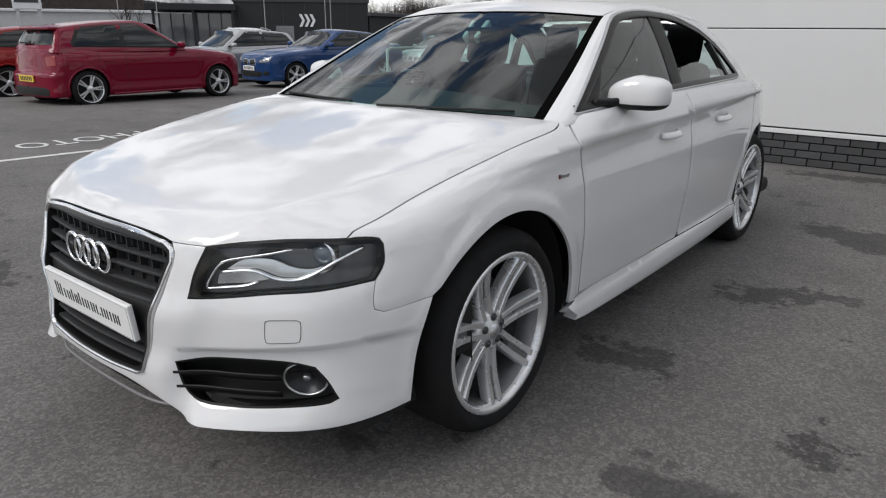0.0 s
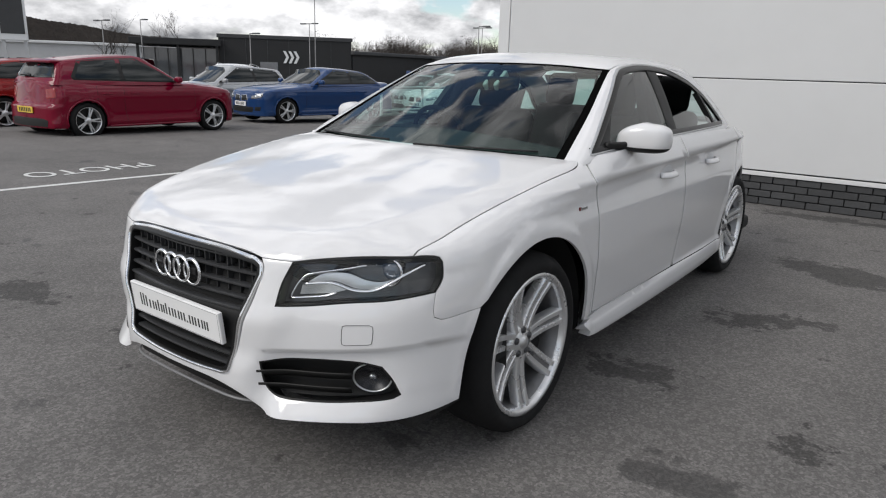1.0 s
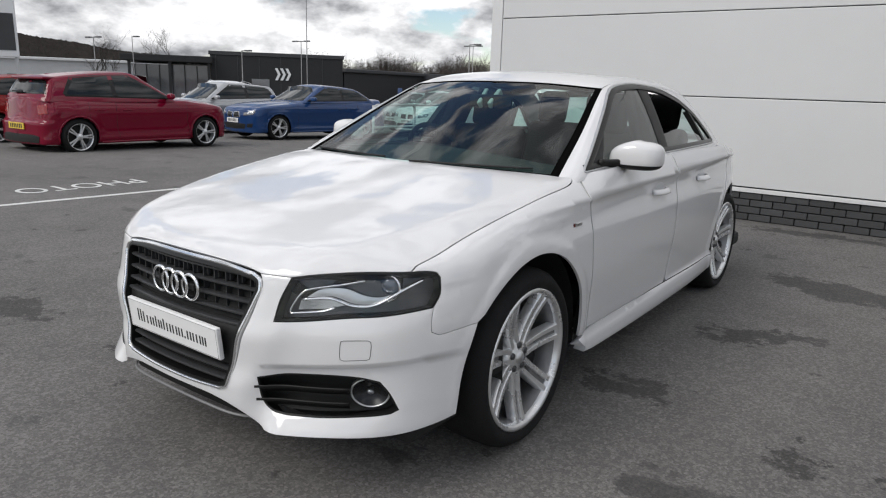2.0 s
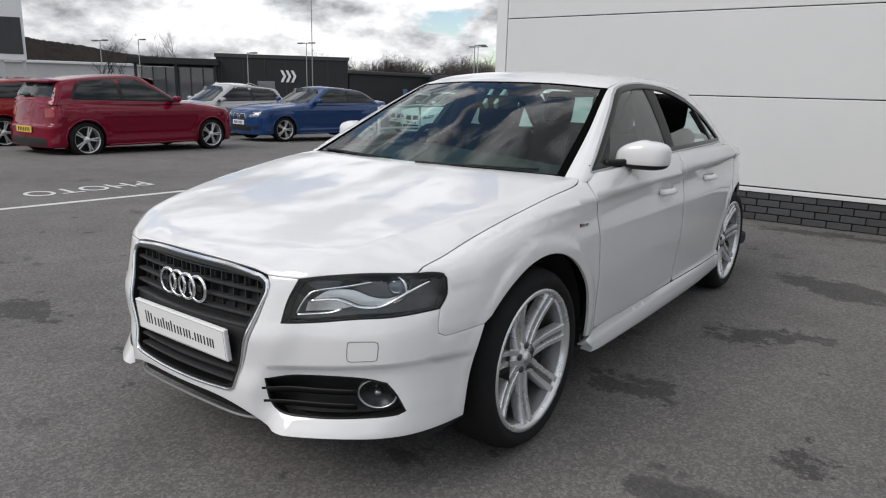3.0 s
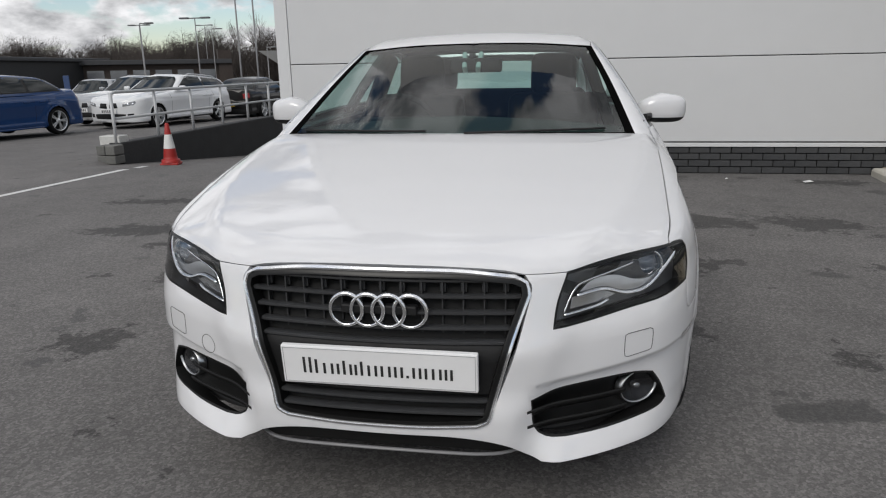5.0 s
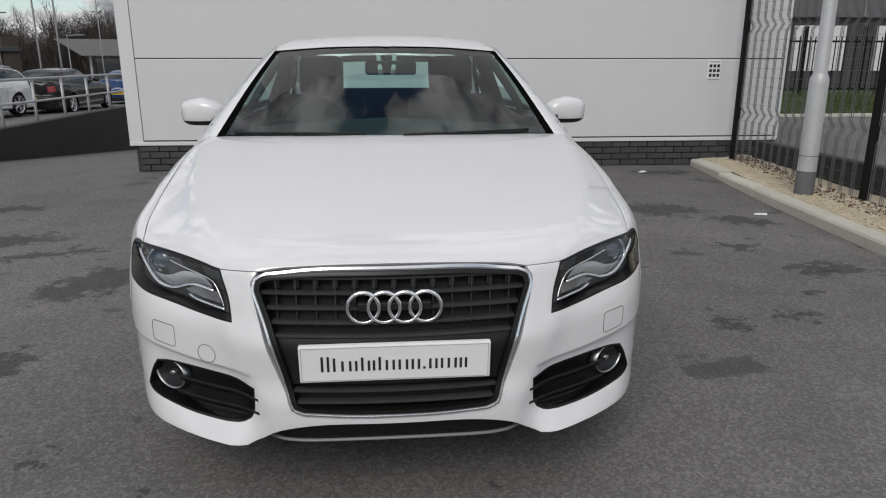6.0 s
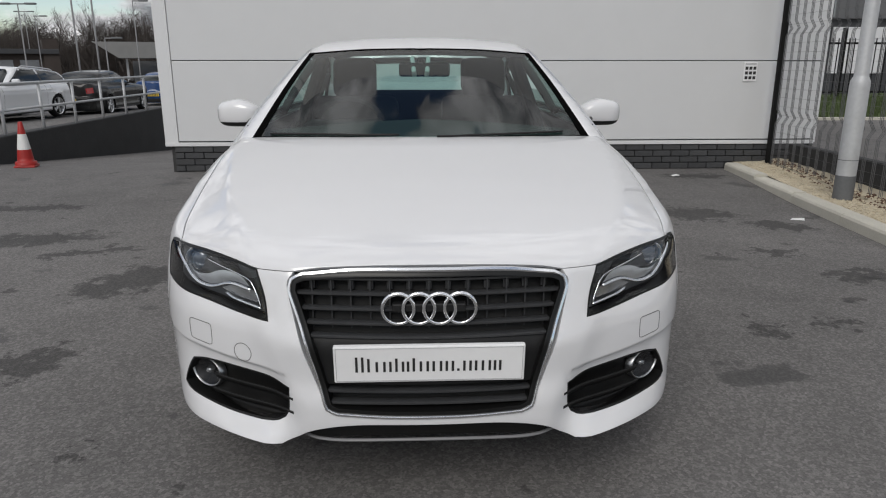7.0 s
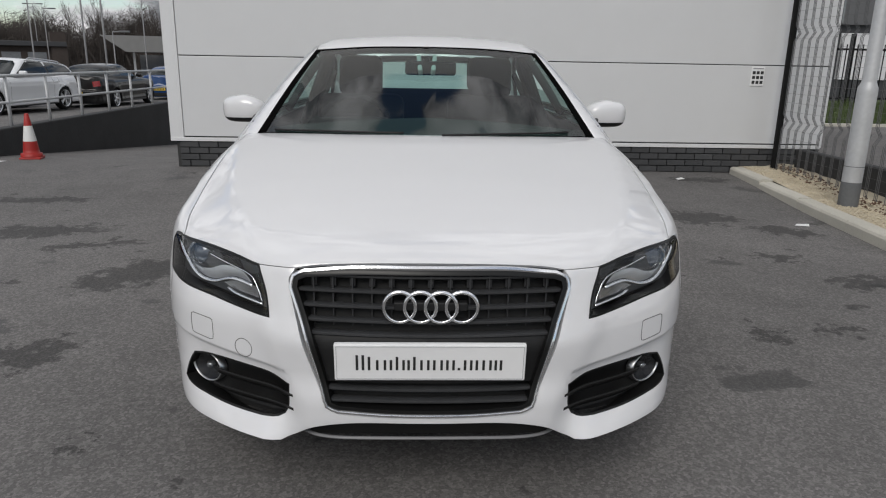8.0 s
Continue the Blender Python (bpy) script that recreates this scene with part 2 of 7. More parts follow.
def gradient(f, P, eps=0.004):
    g = np.empty_like(P)
    for k in range(3):
        d = np.zeros(3)
        d[k] = eps
        g[:, k] = f(P + d) - f(P - d)
    return g / np.maximum(np.linalg.norm(g, axis=1, keepdims=True), 1e-9)


def frame_of(d):
    d = np.array(d, float)
    d /= np.linalg.norm(d)
    up = np.array([0, 0, 1.0]) if abs(d[2]) < 0.9 else np.array([0, 1.0, 0])
    e1 = np.cross(up, d)
    e1 /= np.linalg.norm(e1)
    return e1, np.cross(d, e1), d


def fall(f, P, d, before=0.6, after=0.6, coarse=70):
    """Moves points along d until they meet the solid f."""
    s = np.linspace(-before, after, coarse)
    vals = np.stack([f(P + d * t) for t in s])
    inside = vals < 0
    first = np.where(inside.any(0), inside.argmax(0), np.abs(vals).argmin(0))
    hit = inside.any(0) & (first > 0)
    lo, hi = s[np.maximum(first - 1, 0)], s[first]
    for _ in range(24):
        mid = (lo + hi) / 2
        isin = f(P + d * mid[:, None]) < 0
        hi, lo = np.where(isin, mid, hi), np.where(isin, lo, mid)
    t = np.where(hit, (lo + hi) / 2, s[first])
    return P + d * t[:, None]


def within(poly, p):
    x, y = p[:, 0], p[:, 1]
    res = np.zeros(len(p), bool)
    a = poly
    b = np.roll(poly, -1, 0)
    for (x0, y0), (x1, y1) in zip(a, b):
        if y0 != y1:
            res ^= ((y0 > y) != (y1 > y)) & (x < (x1 - x0) * (y - y0) / (y1 - y0) + x0)
    return res


def near_line(poly, p, reach):
    res = np.zeros(len(p), bool)
    for a in poly:
        res |= ((p - a) ** 2).sum(1) < reach * reach
    return res


def inset(poly, gap):
    area = 0.5 * np.sum(poly[:, 0] * np.roll(poly[:, 1], -1) - np.roll(poly[:, 0], -1) * poly[:, 1])
    t = np.roll(poly, -1, 0) - np.roll(poly, 1, 0)
    t /= np.maximum(np.linalg.norm(t, axis=1, keepdims=True), 1e-9)
    return poly + np.stack([-t[:, 1], t[:, 0]], 1) * gap * (1 if area > 0 else -1)


def patch(name, f, loop, d, mat, step=0.03, holes=(), gap=0.0, lip=0.012, mirrored=False, lift=0.0, lines=()):
    """A panel: the part of the solid f's skin inside a loop that is thrown on to it along d, with its edge turned in by lip.
    mirrored: the panel for the other side. lift: how far it stands proud. lines: creases that the triangles follow."""
    e1, e2, d = frame_of(d)
    flat = lambda q: np.stack([q @ e1, q @ e2], 1)
    loop = np.asarray(loop, float)
    poly = flat(loop)
    if gap:
        poly = inset(poly, gap)
    cuts = [flat(np.asarray(h, float)) for h in holes]
    lo, hi = poly.min(0), poly.max(0)
    gx, gy = np.meshgrid(np.arange(lo[0], hi[0], step), np.arange(lo[1], hi[1], step))
    gx[1::2] += step / 2
    grid = np.stack([gx.ravel(), gy.ravel()], 1)
    keep = within(poly, grid) & ~near_line(poly, grid, step * 0.55)
    for c in cuts:
        keep &= ~within(c, grid) & ~near_line(c, grid, step * 0.55)
    rings = [poly] + cuts
    folds = []
    for q in lines:
        q = flat(np.asarray(q, float))
        q = q[within(poly, q) & ~near_line(poly, q, step * 0.3)]
        for c in cuts:
            q = q[~within(c, q) & ~near_line(c, q, step * 0.3)]
        if len(q) > 1:
            folds.append(q)
            keep &= ~near_line(q, grid, step * 0.5)
    pts = np.vstack(rings + folds + [grid[keep]])
    edges, k = [], 0
    for r in rings:
        edges += [(k + i, k + (i + 1) % len(r)) for i in range(len(r))]
        k += len(r)
    for q in folds:
        edges += [(k + i, k + i + 1) for i in range(len(q) - 1) if np.hypot(*(q[i] - q[i + 1])) < step]
        k += len(q)
    vs, _, fs, *_ = delaunay_2d_cdt([Vector(p) for p in pts], edges, [], 0, 1e-6)
    v2 = np.array([tuple(v) for v in vs])
    tri = np.array([tuple(t) for t in fs])
    mid = v2[tri].mean(1)
    ok = within(poly, mid)
    for c in cuts:
        ok &= ~within(c, mid)
    tri = tri[ok]
    centre = np.asarray(loop, float).mean(0) @ d
    P = fall(f, v2[:, :1] * e1 + v2[:, 1:] * e2 + d * centre, d)
    N = gradient(f, P)
    P = P + N * lift
    # wind the triangles outward
    a, b, c = P[tri[:, 0]], P[tri[:, 1]], P[tri[:, 2]]
    flip = (np.cross(b - a, c - a) * N[tri[:, 0]]).sum(1) < 0
    tri[flip] = tri[flip][:, ::-1]
    verts, normals, faces = list(P), list(N), [tuple(t) for t in tri]
    if lip:
        count = {}
        for t in faces:
            for i in range(3):
                count[(t[i], t[(i + 1) % 3])] = 1
        rim = [e for e in count if (e[1], e[0]) not in count]
        inner = {}
        for i, j in rim:
            for v in (i, j):
                if v not in inner:
                    inner[v] = len(verts)
                    verts.append(P[v]); normals.append(N[v])
                    verts.append(P[v] - N[v] * lip); normals.append(N[v])
        flat_n = {}
        for i, j in rim:
            out = np.cross(P[j] - P[i], N[i])
            out = out / max(np.linalg.norm(out), 1e-9)
            for v in (i, j):
                flat_n[v] = flat_n.get(v, 0) + out
            faces.append((inner[j], inner[i], inner[i] + 1, inner[j] + 1))
        for v, o in flat_n.items():
            o = o / max(np.linalg.norm(o), 1e-9)
            normals[inner[v]] = normals[inner[v] + 1] = o
            roll = N[v] + (0.12 if abs(P[v][0]) > 0.004 else 0.0) * o
            normals[v] = roll / np.linalg.norm(roll)
    verts, normals = np.array(verts), np.array(normals)
    if mirrored:
        verts[:, 0] *= -1
        normals[:, 0] *= -1
        faces = [t[::-1] for t in faces]
    return mesh_of(name, verts, faces, mat, normals)


def mirror_x(loop):
    """The other half of a half loop that starts and ends on x = 0."""
    loop = np.asarray(loop, float)
    other = loop[::-1].copy()
    other[:, 0] *= -1
    return np.vstack([loop, other[(np.abs(other[:, 0]) > 1e-6)]])


def on_skin(f, loop, d, lift=0.0):
    e1, e2, d = frame_of(d)
    P = fall(f, np.asarray(loop, float), d)
    return P + gradient(f, P) * lift


def ring_band(name, f, loop, d, width, mat, mirrored=False, lift=0.003, depth=0.012, inward=True):
    """A strip of even width that follows a closed loop on the skin."""
    e1, e2, dd = frame_of(d)
    q = np.asarray(loop, float)
    poly = np.stack([q @ e1, q @ e2], 1)
    w = width if inward else -width
    c = q.mean(0) @ dd
    rows = []
    for g, up in ((0, -depth), (0, lift * 0.4), (w * 0.25, lift), (w * 0.75, lift), (w, lift * 0.4), (w, -depth)):
        p2 = inset(poly, g) if g else poly
        P = fall(f, p2[:, :1] * e1 + p2[:, 1:] * e2 + dd * c, dd)
        rows.append(P + gradient(f, P) * up)
    k = len(poly)
    verts = np.vstack(rows)
    faces = [(r * k + i, r * k + (i + 1) % k, (r + 1) * k + (i + 1) % k, (r + 1) * k + i) for r in range(len(rows) - 1) for i in range(k)]
    a, b, c3 = verts[faces[2 * k][0]], verts[faces[2 * k][1]], verts[faces[2 * k][2]]
    if np.cross(b - a, c3 - a) @ gradient(f, a[None])[0] < 0:
        faces = [t[::-1] for t in faces]
    if mirrored:
        verts[:, 0] *= -1
        faces = [t[::-1] for t in faces]
    me = mesh_of(name, verts, faces, mat, smooth=True)
    me.set_sharp_from_angle(angle=radians(40))
    return me


def inset_loop(loop, gap):
    """A loop in the front view drawn in by gap."""
    q = np.asarray(loop, float).copy()
    two = inset(q[:, [0, 2]], gap)
    q[:, 0], q[:, 2] = two[:, 0], two[:, 1]
    return q


def on(f, pts, d, step=0.02):
    """A smooth line through pts, thrown on to the skin along d."""
    return on_skin(f, np.array(spline(pts, step)), d)


def chain(*lines):
    """Joins lines end to end into a closed loop."""
    out = []
    for q in lines:
        q = np.asarray(q, float)
        out.append(q[:-1])
    return np.vstack(out)


# ---- ground ----
# ground stains; the oval at (1.1, 5.25) paints the shadow along the wall foot
STAINS_AND_SHADE = ((-1.80, 1.50, 0.42, 0.26, 60), (-2.95, 2.55, 0.62, 0.20, 10), (-2.35, 2.15, 0.40, 0.10, 15), (-1.78, 0.28, 0.24, 0.14, 20), (-1.20, -0.54, 0.07, 0.06, 0), (-2.2, -0.6, 0.34, 0.16, 15),
          (-3.6, 3.7, 0.55, 0.16, 5), (2.45, 3.25, 0.46, 0.24, -20), (3.02, 2.75, 0.30, 0.15, -30), (2.85, 1.36, 0.30, 0.15, -15), (2.17, 0.58, 0.17, 0.07, 10), (1.76, 0.55, 0.11, 0.08, 0),
          (0.98, 0.74, 0.24, 0.14, 20), (1.55, 3.30, 0.55, 0.26, -15), (1.1, 5.25, 0.80, 0.15, 3), (3.2, 5.05, 0.45, 0.16, 0), (1.30, 1.90, 0.40, 0.12, 35), (2.55, 1.95, 0.22, 0.08, 0), (-1.55, -1.15, 0.10, 0.06, 30))


def tarmac(name, colour, patches=True):
    m = material(name, colour, 0.88)
    n, l = m.node_tree.nodes, m.node_tree.links
    b = n["Principled BSDF"]
    co = n.new("ShaderNodeTexCoord")

    def tex(scale, detail=5, rough=0.55, dist=0.0):
        t = n.new("ShaderNodeTexNoise")
        t.inputs["Scale"].default_value, t.inputs["Detail"].default_value = scale, detail
        t.inputs["Roughness"].default_value, t.inputs["Distortion"].default_value = rough, dist
        l.new(co.outputs["Object"], t.inputs["Vector"])
        return t

    def ramp(src, p0, c0, p1, c1):
        r = n.new("ShaderNodeValToRGB")
        r.color_ramp.elements[0].position, r.color_ramp.elements[0].color = p0, (c0, c0, c0, 1)
        r.color_ramp.elements[1].position, r.color_ramp.elements[1].color = p1, (c1, c1, c1, 1)
        l.new(src, r.inputs[0])
        return r

    def times(a, b2):
        x = n.new("ShaderNodeVectorMath"); x.operation = "MULTIPLY"
        l.new(a, x.inputs[0]); l.new(b2, x.inputs[1])
        return x.outputs[0]
    rgb = n.new("ShaderNodeRGB"); rgb.outputs[0].default_value = (*colour, 1)
    wide, mid, grit = tex(0.35, 4), tex(2.2, 6, 0.6), tex(130, 4, 0.75)
    speck = n.new("ShaderNodeTexVoronoi"); speck.inputs["Scale"].default_value = 90
    l.new(co.outputs["Object"], speck.inputs["Vector"])
    out = times(rgb.outputs[0], ramp(wide.outputs["Fac"], 0.3, 0.84, 0.7, 1.16).outputs[0])
    out = times(out, ramp(mid.outputs["Fac"], 0.3, 0.86, 0.72, 1.12).outputs[0])
    out = times(out, ramp(grit.outputs["Fac"], 0.32, 0.64, 0.70, 1.38).outputs[0])
    out = times(out, ramp(speck.outputs["Color"], 0.35, 0.86, 0.99, 1.55).outputs[0])
    rough = None
    if patches:
        # damp and oily patches: ragged islands drawn out along the bays
        mp = n.new("ShaderNodeMapping"); mp.inputs["Scale"].default_value = (0.85, 1.35, 1.0); mp.inputs["Location"].default_value = (3.7, 1.9, 0)
        l.new(co.outputs["Object"], mp.inputs["Vector"])
        wet = n.new("ShaderNodeTexNoise")
        wet.inputs["Scale"].default_value, wet.inputs["Detail"].default_value, wet.inputs["Roughness"].default_value = 1.7, 8, 0.60
        l.new(mp.outputs[0], wet.inputs["Vector"])
        mask = ramp(wet.outputs["Fac"], 0.625, 1.0, 0.645, 0.50)
        spots = tex(3.4, 5, 0.6)
        mask2 = ramp(spots.outputs["Fac"], 0.665, 1.0, 0.685, 0.50)
        out = times(times(out, mask.outputs[0]), mask2.outputs[0])
        # old oil and water stains and the wall's painted shadow, each a ragged oval of its own: x, y, half length, half
        # width, turn
        rag = tex(6.5, 8, 0.74)
        push = n.new("ShaderNodeVectorMath"); push.operation = "MULTIPLY_ADD"
        push.inputs[1].default_value, push.inputs[2].default_value = (0.95, 0.95, 0.0), (-0.475, -0.475, 0.0)
        l.new(rag.outputs["Color"], push.inputs[0])
        moved = n.new("ShaderNodeVectorMath"); moved.operation = "ADD"
        l.new(co.outputs["Object"], moved.inputs[0]); l.new(push.outputs[0], moved.inputs[1])
        nearest = None
        for sx, sy, sa, sb, turned in STAINS_AND_SHADE:
            place = n.new("ShaderNodeMapping"); place.vector_type = "TEXTURE"
            place.inputs["Location"].default_value, place.inputs["Rotation"].default_value, place.inputs["Scale"].default_value = (sx, sy, 0), (0, 0, radians(turned)), (sa, sb, 1)
            far = n.new("ShaderNodeVectorMath"); far.operation = "LENGTH"
            l.new(moved.outputs[0], place.inputs["Vector"]); l.new(place.outputs[0], far.inputs[0])
            if nearest is None:
                nearest = far.outputs["Value"]
            else:
                least = n.new("ShaderNodeMath"); least.operation = "MINIMUM"
                l.new(nearest, least.inputs[0]); l.new(far.outputs["Value"], least.inputs[1])
                nearest = least.outputs[0]
        out = times(out, ramp(nearest, 0.76, 0.43, 1.08, 1.0).outputs[0])
        rr = n.new("ShaderNodeMapRange")
        rr.inputs["From Min"].default_value, rr.inputs["From Max"].default_value = 0.42, 1.0
        rr.inputs["To Min"].default_value, rr.inputs["To Max"].default_value = 0.62, 0.9
        l.new(mask.outputs[0], rr.inputs["Value"]); l.new(rr.outputs[0], b.inputs["Roughness"])
    l.new(out, b.inputs["Base Color"])
    bp = n.new("ShaderNodeBump"); bp.inputs["Strength"].default_value, bp.inputs["Distance"].default_value = 0.30, 0.005
    l.new(grit.outputs["Fac"], bp.inputs["Height"]); l.new(bp.outputs[0], b.inputs["Normal"])
    return m


TARMAC = tarmac("tarmac", (0.128, 0.122, 0.118))
ROAD_GREY = tarmac("road_grey", (0.14, 0.14, 0.14), False)
CLAD = varied(material("white_cladding", (0.62, 0.625, 0.63), 0.40), 0.6, 0.025, fine=4, rough_amount=0.05)
FLASHING = varied(material("white_flashing", (0.66, 0.665, 0.67), 0.38), 2, 0.03)
JOINT = material("joint_black", (0.03, 0.03, 0.03), 0.7)
BRICK = varied(material("grey_brick", (0.043, 0.044, 0.046), 0.85), 14, 0.25, bump=0.5, bump_scale=60, fine=90, random_amount=0.22, distance=0.004)
MORTAR = varied(material("mortar", (0.030, 0.030, 0.030), 0.9), 20, 0.15)
CONCRETE = varied(material("kerb_concrete", (0.46, 0.44, 0.385), 0.9), 3, 0.15, bump=0.4, bump_scale=120, fine=60, random_amount=0.08, distance=0.004)
GALV = varied(material("galvanised", (0.50, 0.51, 0.52), 0.5, 0.25), 4, 0.12, fine=30, rough_amount=0.1)
GALV_DARK = varied(material("grey_base_paint", (0.13, 0.135, 0.14), 0.6), 5, 0.15)
FENCE_BLACK = varied(material("fence_black", (0.008, 0.008, 0.008), 0.8, spec=0.2), 9, 0.2)
FENCE_WIRE = varied(material("fence_wire", (0.10, 0.101, 0.103), 0.5), 9, 0.1)
FOOTING = varied(material("pale_footing", (0.55, 0.55, 0.53), 0.85), 5, 0.15)
WALL_DARK = varied(material("dark_render", (0.035, 0.035, 0.036), 0.85), 2.5, 0.35, bump=0.5, bump_scale=40, fine=30, distance=0.006)
LINE_WHITE = varied(material("line_paint", (0.62, 0.62, 0.61), 0.8), 6, 0.25, bump=0.3, bump_scale=160, fine=90, distance=0.003)
STONES = varied(material("pale_gravel", (0.50, 0.44, 0.33), 0.9), 5, 0.2, fine=50)
LEAF_BROWN = varied(material("dead_leaf", (0.10, 0.055, 0.035), 0.8), 8, 0.3)
CONE_RED = varied(material("cone_red", (0.34, 0.016, 0.012), 0.5), 6, 0.15)
CONE_WHITE = varied(material("cone_white", (0.72, 0.72, 0.70), 0.4), 6, 0.08)
PAPER = material("white_litter", (0.75, 0.75, 0.74), 0.7)


def ground_z(x, y):
    """Level by the car; the far bays fall away, and a ramp runs down beside the building."""
    x, y = np.asarray(x, float), np.asarray(y, float)
    near_wall = 0.05 * step_up(y, 3.2, 5.4) * step_up(x, -4.0, -2.6)
    far = -0.022 * np.clip(-0.6 * (x + 9) + 0.8 * (y - 5), 0, 40) * (1 - step_up(x, -7.0, -6.4))
    ramp = -0.093 * np.clip(y - 6.1, 0, 9) * step_up(x, -6.34, -6.2) * (1 - step_up(x, 2.0, 4.0))
    return near_wall + far + ramp


def sheet(name, xs, ys, mat, lift=0.0):
    X, Y = np.meshgrid(xs, ys)
    Z = ground_z(X, Y) + lift
    k = len(xs)
    v = np.stack([X.ravel(), Y.ravel(), Z.ravel()], 1)
    f = [(j * k + i, j * k + i + 1, (j + 1) * k + i + 1, (j + 1) * k + i) for j in range(len(ys) - 1) for i in range(k - 1)]
    return mesh_of(name, v, f, mat, smooth=True)


gx = np.concatenate([[-3000, -800, -250, -120, -80], np.arange(-60, -24, 4), np.arange(-24, -6.5, 0.5), [-6.5, -6.34, -6.2, -6.0], np.arange(-5.5, 8.1, 0.5), [12, 20, 40, 120, 800, 3000]])
gy = np.concatenate([[-3000, -600, -100, -30], np.arange(-8, 16.1, 0.5), np.arange(18, 60, 4), [80, 150, 300, 800, 3000]])
tagged(put("ground", sheet("ground", gx, gy, TARMAC)), "worn dark grey tarmac with damp patches", "ground", kind="structure")

# painted line and word
line = thing("white_line", "worn white painted bay line on the tarmac", "road marking")
bm = bmesh.new()
a, b = Vector((-6.10, -4.0, 0)), Vector((-5.36, 6.3, 0))
side_v = (b - a).cross(Vector((0, 0, 1))).normalized() * 0.05
pts = [[a.lerp(b, i / 20) - side_v, a.lerp(b, i / 20) + side_v] for i in range(21)]
low = [[bm.verts.new((p.x, p.y, float(ground_z(p.x, p.y)) + 0.004)) for p in q] for q in pts]
for p, q in zip(low, low[1:]):
    bm.faces.new((p[0], p[1], q[1], q[0]))
bmesh.ops.recalc_face_normals(bm, faces=bm.faces[:])
part("paint_stripe", bm, LINE_WHITE, line)
text = bpy.data.curves.new("photo_marking", "FONT")
text.body, text.size, text.extrude = "PHOTO", 0.44, 0.0015
text.space_character = 1.03
text.materials.append(LINE_WHITE)
word = new("photo_marking", text)
word.matrix_basis = Matrix.Translation((-6.74, 2.76, 0.005)) @ pose(0, 0, 0, 0, 0, -90) @ Matrix.Diagonal((1.0, 1.32, 1.0, 1.0))
tagged(word, "white painted word on the tarmac", "road marking")

# ---- the white building ----
wall = tagged(thing("wall_north", "white composite panel wall over a grey brick plinth", "wall"), kind="structure")
WY = 5.585
part("backing", boxed(-2.90, 4.87, WY + 0.035, WY + 0.25, 0.0, 7.2), JOINT, wall)
edges_z = [0.405, 1.327, 2.208, 3.09, 3.97, 4.85, 5.73, 7.2]
for z0, z1 in zip(edges_z, edges_z[1:]):
    part("cladding_panel", boxed(-2.795, 4.83, WY, WY + 0.034, z0 + 0.005, z1 - 0.005, 0.006, 2), CLAD, wall)
part("corner_flashing", boxed(-2.955, -2.800, WY - 0.008, WY + 0.12, 0.372, 7.2, 0.006, 2), FLASHING, wall)
part("corner_return", boxed(-2.955, -2.93, WY + 0.121, WY + 9.0, 0.372, 7.2), CLAD, wall)
part("base_flashing", boxed(-2.955, 4.85, WY - 0.014, WY + 0.03, 0.352, 0.395, 0.004, 2), FLASHING, wall)
part("end_return", boxed(4.832, 4.87, WY - 0.004, WY + 9.0, 0.37, 7.2), CLAD, wall)
part("plinth_core", boxed(-2.86, 4.83, WY + 0.034, WY + 0.2, -0.05, 0.352), MORTAR, wall)
vent = thing("wall_sign", "small white notice with rows of dark symbols on the wall", "sign")
part("sign_board", boxed(3.885, 4.045, WY - 0.012, WY - 0.001, 1.09, 1.31, 0.003), PLATE_WHITE, vent)
for r in range(3):
    for c in range(3):
        part("symbol_bar", boxed(3.902 + 0.048 * c, 3.936 + 0.048 * c, WY - 0.0145, WY - 0.0115, 1.115 + 0.055 * r, 1.150 + 0.055 * r), PRINT_BLACK, vent)
part("symbol_bar", boxed(3.902, 4.03, WY - 0.0145, WY - 0.0115, 1.285, 1.296), BORDER_GREY, vent)

# ---- kerb, gravel, fence and lamp post ----
KA, KB = Vector((3.46, 2.20, 0)), Vector((3.74, 5.50, 0))
kd = (KB - KA).normalized()
kn = Vector((kd.y, -kd.x, 0))
kerb = tagged(thing("kerb", "pale concrete kerb round the gravel strip", "kerb"), kind="structure")
turn = math.degrees(math.atan2(kd.y, kd.x))


def kerb_m(s, off=0.0):
    p = KA + kd * s + kn * off
    return Matrix.Translation((p.x, p.y, float(ground_z(p.x, p.y)))) @ pose(0, 0, 0, 0, 0, turn)


def kerb_stone(m, long):
    bm = bmesh.new()
    prof = [(0, -0.1), (0, 0.075), (0.012, 0.094), (0.03, 0.102), (0.14, 0.102), (0.145, 0.097), (0.145, -0.1)]
    ends = [[bm.verts.new((x, -y, z)) for y, z in prof] for x in (0.003, long - 0.003)]
    k = len(prof)
    for i in range(k):
        bm.faces.new((ends[0][i], ends[0][(i + 1) % k], ends[1][(i + 1) % k], ends[1][i]))
    bm.faces.new(ends[0][::-1]); bm.faces.new(ends[1])
    bmesh.ops.recalc_face_normals(bm, faces=bm.faces[:])
    return bm


stone_me = None
for i in range(-7, 4):
    ob = part("kerb_stone", kerb_stone(None, 0.915), CONCRETE, kerb) if stone_me is None else put("kerb_stone", stone_me, kerb)
    stone_me = ob.data
    ob.matrix_basis = kerb_m(i * 0.915 - 0.35)

